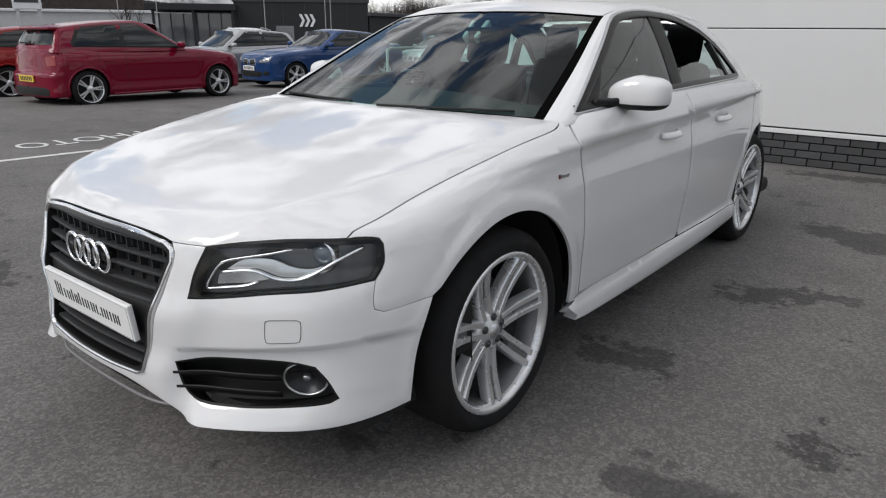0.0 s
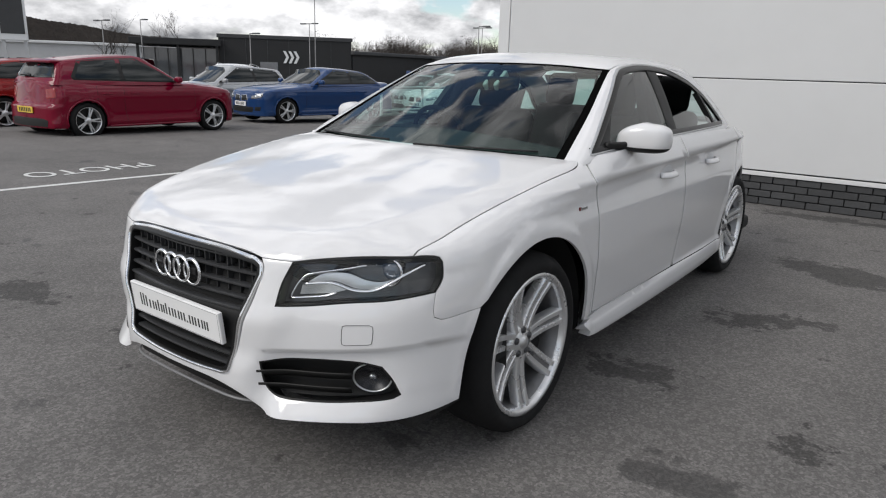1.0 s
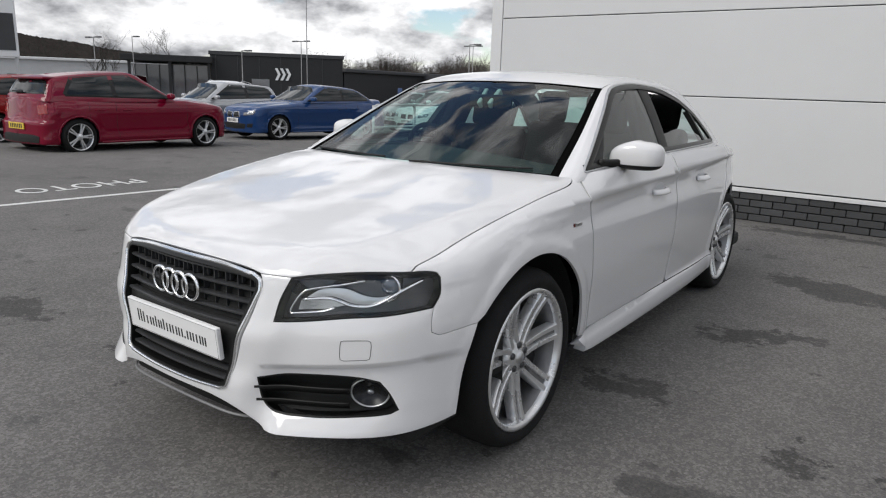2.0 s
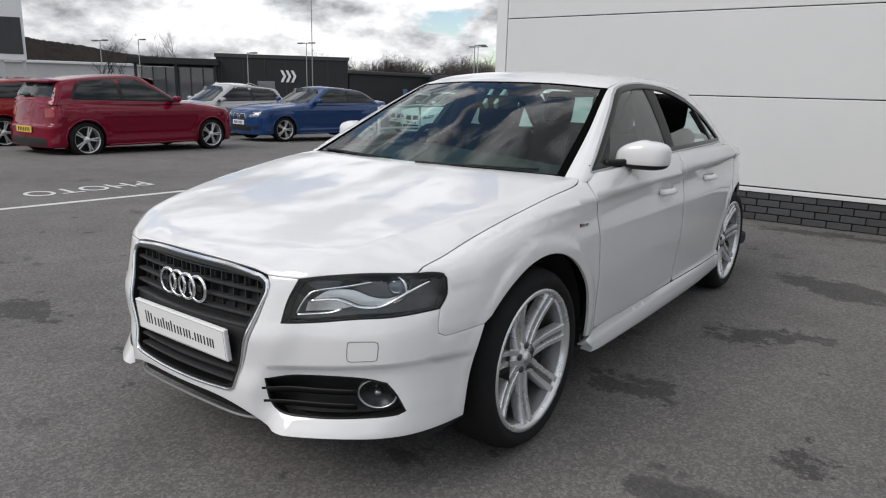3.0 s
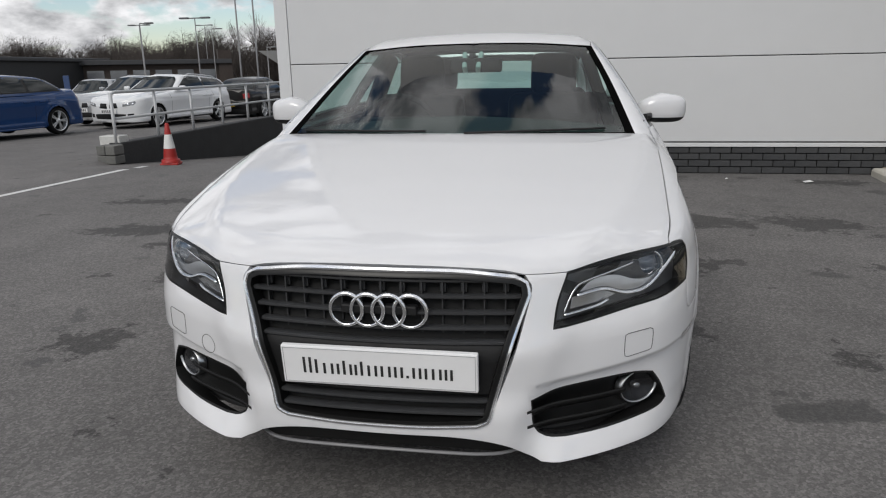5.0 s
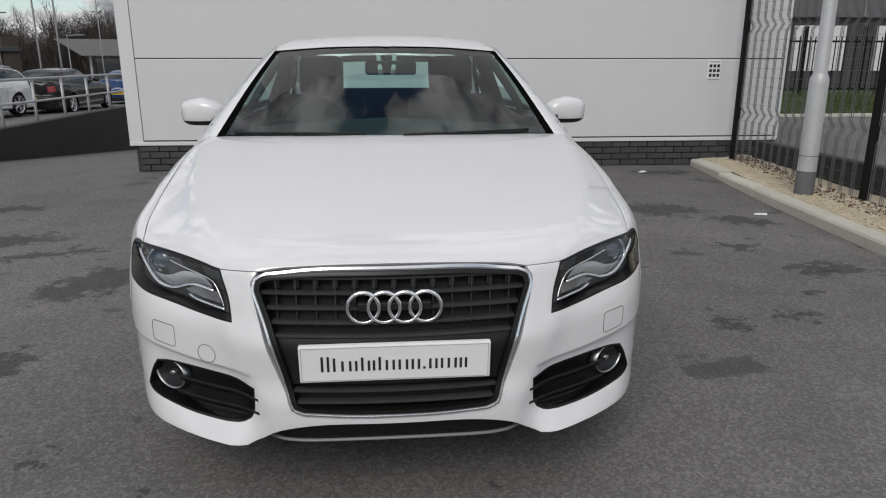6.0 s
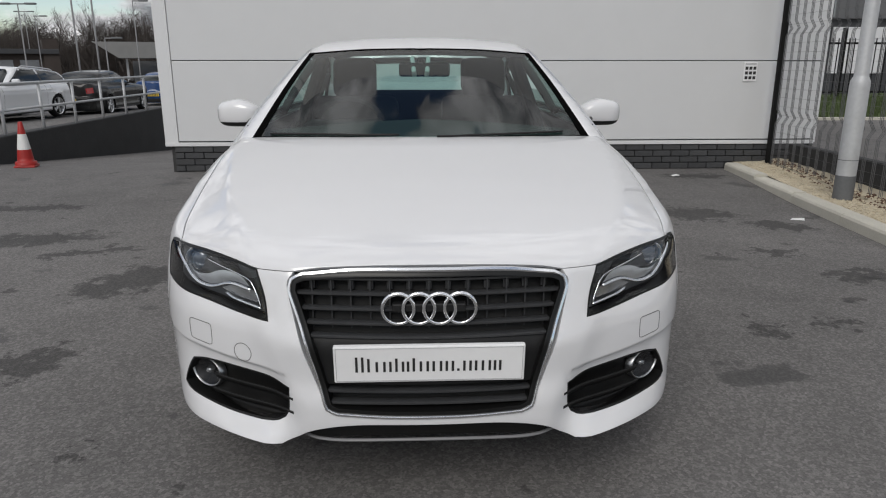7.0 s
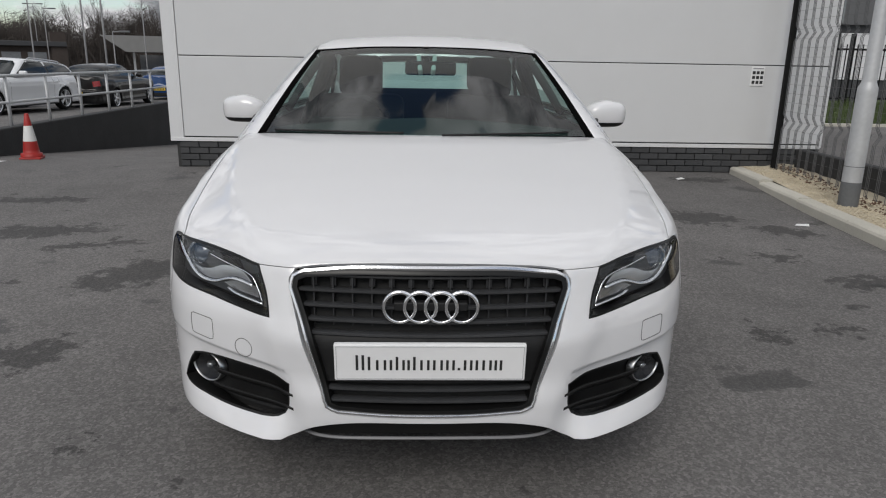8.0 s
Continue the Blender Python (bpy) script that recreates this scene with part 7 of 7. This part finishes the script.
tagged(copy_thing(silver_hatch, stand(-17.0, 20.5, 12)), "silver hatchback car in the far row")


# ---- far buildings, trees, hill, lamps ----
BLACK_CLAD = varied(material("black_cladding", (0.012, 0.0125, 0.0135), 0.55), 0.3, 0.25, fine=3)
DARK_CLAD = varied(material("charcoal_cladding", (0.04, 0.041, 0.044), 0.5), 0.3, 0.2, fine=3)
PALE_CLAD = varied(material("pale_cladding", (0.50, 0.505, 0.51), 0.5), 0.2, 0.1, fine=2)
SHOP_GLASS = varied(material("shop_glass", (0.16, 0.17, 0.18), 0.08, coat=1.0), 0.5, 0.5)
CHEVRON = material("chevron_white", (0.72, 0.73, 0.74), 0.5)
BARK = varied(material("bare_twigs", (0.058, 0.049, 0.044), 0.95), 0.15, 0.35, fine=1.2)
HILL = varied(material("hillside", (0.075, 0.080, 0.055), 1.0), 0.012, 0.5, fine=0.05)
GRASS = varied(material("grass", (0.060, 0.085, 0.028), 0.95), 1.5, 0.35, fine=14, bump=0.5, bump_scale=30, distance=0.03)
BRICK_RED = varied(material("brown_brick_far", (0.048, 0.038, 0.033), 0.9), 0.6, 0.2, fine=6)
FASCIA = varied(material("fascia_grey", (0.20, 0.20, 0.195), 0.6), 0.3, 0.12, fine=2)
WORKS_GREY = varied(material("works_grey", (0.11, 0.112, 0.115), 0.6), 0.3, 0.12, fine=2)
SIGN_BLUE = material("sign_blue", (0.03, 0.06, 0.15), 0.5)
SIGN_RED = material("sign_red", (0.5, 0.02, 0.02), 0.5)


def aim(x, y, z=0.0):
    return Matrix.Translation((x, y, z))


def facing(ax, ay, bx, by):
    """A frame whose x runs from a to b on the ground, and whose y points away from the car."""
    return aim(ax, ay, -0.9) @ pose(0, 0, 0, 0, 0, math.degrees(math.atan2(by - ay, bx - ax)))


# black showroom with a canopy
hall = thing("showroom", "long low black-clad showroom with white chevrons", "building", at=facing(-47.0, 32.5, -40.0, 40.4))
part("front_block", boxed(0, 10.6, 0, 14, 0, 4.35, 0.05), BLACK_CLAD, hall)
part("parapet", boxed(-0.1, 10.7, -0.08, 0.15, 4.2, 4.5, 0.02), DARK_CLAD, hall)
for i in range(3):
    bm = bmesh.new()
    x0 = 5.05 + 0.42 * i
    pts = [(x0, 2.35), (x0 + 0.22, 2.35), (x0 + 0.46, 2.83), (x0 + 0.22, 3.31), (x0, 3.31), (x0 + 0.24, 2.83)]
    a = [bm.verts.new((x, -0.06, z)) for x, z in pts]
    b = [bm.verts.new((x, -0.01, z)) for x, z in pts]
    bm.faces.new(a[:3] + [a[5]]); bm.faces.new([a[5], a[2], a[3], a[4]])
    for k in range(6):
        bm.faces.new((a[k], b[k], b[(k + 1) % 6], a[(k + 1) % 6]))
    bmesh.ops.recalc_face_normals(bm, faces=bm.faces[:])
    part("chevron", bm, CHEVRON, hall, "white chevron")
for i in range(6):
    part("cladding_rib", boxed(0.4 + 1.7 * i, 0.44 + 1.7 * i, -0.03, 0.0, 0.2, 4.2), DARK_CLAD, hall)
part("doorway", boxed(3.2, 4.6, -0.04, 0.0, 0.0, 2.4), SHOP_GLASS, hall)
left = thing("showroom_wing", "glazed showroom wing under a flat black canopy", "building", at=facing(-50.5, 27.6, -47.0, 32.5))
part("glass_wall", boxed(0.2, 6.0, 1.0, 10, 0.0, 3.3), SHOP_GLASS, left)
for i in range(7):
    part("mullion", boxed(0.2 + 0.95 * i, 0.28 + 0.95 * i, 0.92, 1.0, 0.0, 3.3), DARK_CLAD, left)
part("canopy", boxed(-0.5, 6.2, -1.0, 10, 3.5, 4.0, 0.04), BLACK_CLAD, left)
for i in range(3):
    part("column", boxed(0.0 + 2.9 * i, 0.2 + 2.9 * i, -0.8, -0.6, 0.0, 3.5), BLACK_CLAD, left)
low = thing("low_shed", "low dark shed with a shallow roof", "building", at=facing(-40.0, 40.6, -42.4, 58.0))
part("shed_wall", boxed(0, 18, 0, 12, 0, 3.2), BLACK_CLAD, low)
part("shed_roof", boxed(-0.2, 18.2, -0.3, 12, 3.2, 3.5, 0.05), DARK_CLAD, low)
pale = thing("warehouse", "long pale grey warehouse with a low roof", "building", at=facing(-72.0, 16.0, -62.0, 37.0))
part("warehouse_wall", boxed(0, 24, 0, 20, 0, 3.5), PALE_CLAD, pale)
part("warehouse_roof", boxed(-0.3, 24.3, -0.3, 20, 3.5, 3.75, 0.05), FLASHING, pale)
for i in range(12):
    part("wall_bay", boxed(0.9 + 1.95 * i, 2.3 + 1.95 * i, -0.03, 0.0, 0.6, 2.2), SHOP_GLASS, pale)
pylon = thing("sign_pylon", "tall white showroom pylon sign", "sign", at=facing(-35.2, 12.5, -34.85, 13.25))
part("pylon_board", boxed(-0.4, 0.8, 0, 0.4, 3.0, 9.0, 0.03), CHEVRON, pylon)
part("pylon_panel", boxed(-0.3, 0.7, -0.02, 0.0, 3.3, 5.0, 0.0), DARK_CLAD, pylon)
part("pylon_disc", boxed(0.0, 0.6, -0.03, 0.0, 6.3, 6.9, 0.0), DARK_CLAD, pylon)
for x in (-0.3, 0.6):
    part("pylon_leg", boxed(x, x + 0.14, 0.1, 0.3, 0.0, 3.0), GALV, pylon)
brick = thing("brick_hall", "long brown brick hall with a flat roof and stair tower", "building", at=facing(-44.0, 53.0, -31.0, 60.2))
part("hall_wall", boxed(0, 15, 0, 10, 0, 2.9), BRICK_RED, brick)
part("hall_roof", boxed(-0.3, 15.2, -0.5, 10, 2.9, 3.3, 0.03), DARK_CLAD, brick)
part("stair_tower", boxed(14.0, 15.2, -0.3, 3, 0, 4.1), BRICK_RED, brick)
for i in range(7):
    part("hall_window", boxed(0.8 + 1.9 * i, 2.2 + 1.9 * i, -0.04, 0.0, 1.0, 2.4), SHOP_GLASS, brick)
shelter = thing("forecourt_canopy", "pale forecourt canopy on slim columns", "canopy", at=facing(-22.2, 47.6, -14.0, 50.6))
bm = bmesh.new()
prof = [(0.0, 3.6), (9.0, 3.6), (9.0, 2.5), (1.6, 2.5)]
a = [bm.verts.new((x, 0, z)) for x, z in prof]
b = [bm.verts.new((x, 8, z)) for x, z in prof]
bm.faces.new(a[::-1]); bm.faces.new(b)
for k in range(4):
    bm.faces.new((a[k], a[(k + 1) % 4], b[(k + 1) % 4], b[k]))
bmesh.ops.recalc_face_normals(bm, faces=bm.faces[:])
part("canopy_fascia", bm, FASCIA, shelter)
part("canopy_mark", boxed(5.8, 8.6, -0.03, 0.0, 2.8, 3.2), SIGN_RED, shelter)
for i in range(4):
    part("canopy_column", boxed(2.0 + 2.1 * i, 2.15 + 2.1 * i, 1.0, 1.15, 0, 2.5), GALV, shelter)
part("kiosk", boxed(2.4, 9, 3, 7, 0, 2.3), SHOP_GLASS, shelter)


POLE_GREY = varied(material("pole_grey", (0.20, 0.20, 0.205), 0.5, 0.3), 4, 0.12)


def street_lamp(x, y, high, heads=1, wide=0.036):
    lamp = thing("street_lamp", "slim grey street lamp in the parking lot", "street lamp", at=aim(x, y, -0.9), group="street lamps")
    v, f = lathe([(wide * 1.4, 0), (wide * 1.3, 1.2), (wide, 1.3), (wide * 0.7, high), (0, high)], 12, "z")
    put("shaft", mesh_of("shaft", v, f, POLE_GREY, smooth=True), lamp)
    for s in ((-1, 1) if heads > 1 else (1,)):
        part("lamp_arm", boxed(min(0, s * 0.7), max(0, s * 0.7), -0.03, 0.03, high - 0.04, high + 0.02), POLE_GREY, lamp)
        part("luminaire", boxed(min(s * 0.35, s * 0.85), max(s * 0.35, s * 0.85), -0.12, 0.12, high - 0.045, high + 0.045, 0.03), GALV_DARK, lamp)


for x, y, h, n in ((-33.3, 30.3, 9.5, 1), (-36.5, 32.7, 5.1, 2), (-42.4, 20.8, 4.6, 2), (-45.6, 25.2, 5.0, 1), (-33.6, 25.3, 4.0, 1), (-18.8, 32.6, 4.9, 2), (-12.6, 24.6, 8.5, 1), (-12.0, 24.9, 8.5, 1),
                   (-16.0, 39.4, 5.6, 1), (-15.6, 34.2, 3.4, 1), (-30.0, 45.0, 5.5, 2), (-24.5, 36.5, 5.0, 1), (-27.0, 50.0, 5.4, 1), (-34.0, 62.0, 6.5, 2)):
    street_lamp(x, y, h, n)
flag = thing("blue_sign", "small blue and white sign on a post", "sign", at=aim(-23.7, 28.5, -0.7))
part("sign_face", boxed(-0.16, 0.16, -0.03, 0.03, 0.9, 1.9, 0.02), SIGN_BLUE, flag)
part("sign_stub", boxed(-0.04, 0.04, 0.04, 0.1, 0, 1.9), GALV, flag)


# ---- bare trees ----
def bare_tree_mesh(seed, high, spread, fine):
    """A tapered trunk that forks again and again into thin twigs: one mesh for the wood, one for the twigs."""
    r = random.Random(seed)
    wood, twigs = ([], []), ([], [])

    def limb(target, a, b, ra, rb):
        v, f = target
        d = (b - a)
        if d.length < 1e-6:
            return
        d.normalize()
        s = d.orthogonal().normalized()
        u = d.cross(s)
        k = len(v)
        for p, q in ((a, ra), (b, rb)):
            for j in range(3):
                w = 2.094 * j
                v.append(tuple(p + s * (q * math.cos(w)) + u * (q * math.sin(w))))
        for j in range(3):
            f.append((k + j, k + (j + 1) % 3, k + 3 + (j + 1) % 3, k + 3 + j))

    def grow(p, d, length, rad, depth):
        mid = p + d * (length * 0.5) + Vector((r.uniform(-1, 1), r.uniform(-1, 1), r.uniform(-0.3, 0.5))) * (length * 0.08)
        end = p + d * length + Vector((r.uniform(-1, 1), r.uniform(-1, 1), r.uniform(-0.2, 0.4))) * (length * 0.14)
        t = twigs if depth >= fine - 1 else wood
        if depth >= 3:
            rad *= 1.07
        limb(t, p, mid, rad, rad * 0.82)
        limb(t, mid, end, rad * 0.82, rad * 0.62)
        if depth >= fine:
            return
        for _ in range(3 if depth < 2 else r.choice((2, 3, 3))):
            nd = (d + Vector((r.uniform(-1, 1), r.uniform(-1, 1), r.uniform(-0.25, 0.7))) * spread).normalized()
            grow(end if r.random() < 0.7 else mid, nd, length * r.uniform(0.58, 0.82), rad * r.uniform(0.45, 0.62), depth + 1)
    grow(Vector((0, 0, 0)), Vector((0, 0, 1)), high * 0.25, high * 0.016, 0)
    return mesh_of("trunk", *wood, BARK), mesh_of("crown", *twigs, BARK)


TREES = [bare_tree_mesh(s, h, sp, 6) for s, h, sp in ((3, 9.0, 0.75), (8, 10.0, 0.6), (15, 8.0, 0.85), (21, 11.0, 0.55))]


def bare_tree(k, x, y, scale, turn=0.0, z=-0.9, group="bare trees"):
    t = thing("bare_tree", "leafless winter tree with a fine brown crown", "tree", at=aim(x, y, z) @ pose(0, 0, 0, 0, 0, turn) @ Matrix.Diagonal((scale, scale, scale, 1)), group=group)
    put("trunk", TREES[k][0], t)
    put("crown", TREES[k][1], t)


bare_tree(2, -46.8, 23.0, 0.95, 20)
bare_tree(0, -65.4, 40.9, 1.0, 70)
bare_tree(3, -58.0, 30.0, 0.5, 130)
rt = random.Random(31)
for i in range(64):
    u = i / 63
    x, y = -80 + 26 * u, 72 + 22 * u
    bare_tree(rt.randrange(4), x + rt.uniform(-4, 4), y + rt.uniform(-2, 12), rt.uniform(0.62, 0.92), rt.uniform(0, 360))
for i in range(60):
    u = i / 59
    x, y = -54 + 34 * u, 78 + 2 * math.sin(5 * u)
    bare_tree(rt.randrange(4), x + rt.uniform(-2, 2), y + rt.uniform(-4, 14), rt.uniform(0.6, 0.85) * (0.85 + 0.25 * u), rt.uniform(0, 360))
for i in range(46):
    bare_tree(rt.randrange(4), -36 + 20 * rt.random(), 64 + 14 * rt.random(), rt.uniform(0.72, 1.02), rt.uniform(0, 360))

# a dark thicket under the trees closes the gaps between the trunks
thicket = tagged(thing("thicket", "dense brown undergrowth below the bare trees", "undergrowth"), kind="stuff")
v, f = [], []
for i in range(34000):
    u = rt.random()
    x, y = (-84 + 30 * u, 76 + 24 * u + 10 * rt.random()) if i % 2 else (-56 + 42 * u, 78 + 10 * rt.random())
    z = -0.9
    hgt = (1.0 + 5.9 * rt.random() ** 1.2) * (0.55 + 0.35 * abs(math.sin(0.23 * x + 0.11 * y)) + 0.25 * abs(math.sin(0.71 * x + 1.0)))
    k = len(v)
    dx, dy = rt.uniform(-0.4, 0.4), rt.uniform(-0.4, 0.4)
    v += [(x - 0.03, y, z), (x + 0.03, y, z), (x + dx + 0.02, y + dy, z + hgt), (x + dx * 0.4, y + dy * 0.4 + 0.06, z + hgt * 0.5)]
    f += [(k, k + 1, k + 2), (k + 1, k + 3, k + 2)]
    for _ in range(5):
        q = rt.uniform(0.35, 0.97)
        bx, by, bz = x + dx * q, y + dy * q, z + hgt * q
        n = len(v)
        ex, ez = rt.uniform(-0.9, 0.9), rt.uniform(0.15, 0.9)
        v += [(bx, by, bz), (bx + 0.03, by, bz - 0.05), (bx + ex, by + rt.uniform(-0.5, 0.5), bz + ez * (1.1 - 0.5 * q))]
        f.append((n, n + 1, n + 2))
put("brush", mesh_of("brush", v, f, BARK), thicket)

# far hill
hill = tagged(thing("hill", "distant wooded hillside under the clouds", "hill"), kind="structure")
v, f = [], []
for i in range(60):
    u = i / 59
    x, y = -760 + 230 * u, 120 + 420 * u
    h = 56 * (1 - u) ** 1.1 * (1 + 0.08 * math.sin(9 * u) + 0.04 * math.sin(31 * u)) + 4
    d = Vector((-0.88, 0.47, 0))
    for s, q in ((0, -2), (40, 0.35 * h), (130, 0.78 * h), (230, h), (420, h * 0.9)):
        v.append((x + d.x * s, y + d.y * s, q + 1.2 * math.sin(3.1 * i + s)))
for i in range(59):
    for j in range(4):
        f.append((i * 5 + j, i * 5 + j + 1, (i + 1) * 5 + j + 1, (i + 1) * 5 + j))
put("slope", mesh_of("slope", v, f, HILL, smooth=True), hill)
wv, wf = [], []
for i in range(9000):
    u = rt.random()
    h = 56 * (1 - u) ** 1.1 * (1 + 0.08 * math.sin(9 * u) + 0.04 * math.sin(31 * u)) + 4
    s = rt.choice((rt.uniform(20, 60), rt.uniform(95, 130), rt.uniform(170, 235), rt.uniform(200, 235)))
    q = float(np.interp(s, [0, 40, 130, 230], [-2, 0.35 * h, 0.78 * h, h]))
    x, y = -760 + 230 * u - 0.88 * s, 120 + 420 * u + 0.47 * s
    k, w, t = len(wv), rt.uniform(2.0, 4.5), rt.uniform(4.0, 9.0)
    wv += [(x - w * 0.5, y - w, q - 2), (x + w * 0.5, y + w, q - 2), (x + rt.uniform(-1, 1) + w * 0.4, y + w * 0.7, q + t * 0.75), (x + rt.uniform(-1, 1), y + rt.uniform(-1, 1), q + t), (x - w * 0.4, y - w * 0.7, q + t * 0.7)]
    wf.append((k, k + 1, k + 2, k + 3, k + 4))
put("hillside_wood", mesh_of("hillside_wood", wv, wf, BARK), hill)

# ---- beyond the mesh fence ----
road = tagged(thing("side_road", "pale grey road beyond the fence", "road"), kind="structure")
part("carriageway", boxed(5.6, 60, 9.0, 12.6, -0.02, 0.012), ROAD_GREY, road)
part("far_kerb", boxed(5.6, 60, 12.6, 12.75, -0.02, 0.11, 0.01), CONCRETE, road)
bank = tagged(thing("grass_bank", "rough green grass bank behind the road", "grass"), kind="stuff")
v, f = [], []
for i in range(30):
    for j, (yy, zz) in enumerate(((12.76, 0.05), (13.6, 0.20), (14.6, 0.38), (16.5, 0.45))):
        v.append((5.6 + 1.5 * i, yy, zz + 0.03 * math.sin(2.3 * i + j)))
for i in range(29):
    for j in range(3):
        f.append((i * 4 + j, (i + 1) * 4 + j, (i + 1) * 4 + j + 1, i * 4 + j + 1))
put("turf", mesh_of("turf", v, f, GRASS, smooth=True), bank)
v, f = [], []
for i in range(9000):
    x, y = rt.uniform(6.0, 20.0), rt.uniform(12.8, 15.0)
    z = 0.05 + 0.17 * (y - 12.76) - 0.02
    k, h = len(v), rt.uniform(0.06, 0.28)
    a = rt.uniform(0, 6.28)
    v += [(x - 0.012 * math.cos(a), y - 0.012 * math.sin(a), z), (x + 0.012 * math.cos(a), y + 0.012 * math.sin(a), z), (x + rt.uniform(-0.06, 0.06), y + rt.uniform(-0.06, 0.06), z + h)]
    f.append((k, k + 1, k + 2))
put("blades", mesh_of("blades", v, f, GRASS), bank)
yard = thing("yard_railing", "black upright steel railing on the grass bank", "railing")
part("rail_top", boxed(9.2, 30, 14.95, 14.99, 1.75, 1.80), FENCE_BLACK, yard)
part("rail_bottom", boxed(9.2, 30, 14.95, 14.99, 0.55, 0.60), FENCE_BLACK, yard)
for i in range(9):
    part("railing_post", boxed(9.2 + 1.6 * i, 9.29 + 1.6 * i, 14.93, 15.01, 0.2, 2.15), FENCE_BLACK, yard)
for i in range(90):
    part("railing_bar", boxed(9.3 + 0.14 * i, 9.32 + 0.14 * i, 14.96, 14.98, 0.45, 1.9), FENCE_BLACK, yard)
works = thing("grey_works", "grey industrial building with pale window bays", "building")
part("works_wall", boxed(9.0, 45, 24.0, 40, 0, 2.9), DARK_CLAD, works)
part("works_upper", boxed(8.6, 45.2, 23.8, 40, 2.9, 7.5), WORKS_GREY, works)
for i in range(9):
    part("works_bay", boxed(12.5 + 3.4 * i, 14.6 + 3.4 * i, 23.92, 24.0, 0.9, 2.6), FLASHING, works)
for i in range(26):
    part("works_sheet_rib", boxed(8.7 + 1.4 * i, 8.76 + 1.4 * i, 23.76, 23.8, 2.95, 7.4), SHOP_GLASS, works)


# ---- bricks of the plinth ----
def brick_mesh(w):
    bm = boxed(-w / 2, w / 2, -0.03, 0.03, -0.0325, 0.0325, 0.004, 1)
    me = bpy.data.meshes.new("brick")
    bm.to_mesh(me)
    bm.free()
    me.materials.append(BRICK)
    return me


whole, half = brick_mesh(0.215), brick_mesh(0.1025)
for row in range(5):
    z = 0.3145 - 0.075 * row
    x = -2.855
    first = row % 2 == 1
    while x < 4.75:
        w = 0.1025 if first else 0.215
        ob = put("brick", half if first else whole, wall)
        ob.location = (x + w / 2, WY + 0.033 + 0.002 * math.sin(37.0 * x + row), z)
        x += w + 0.010
        first = False
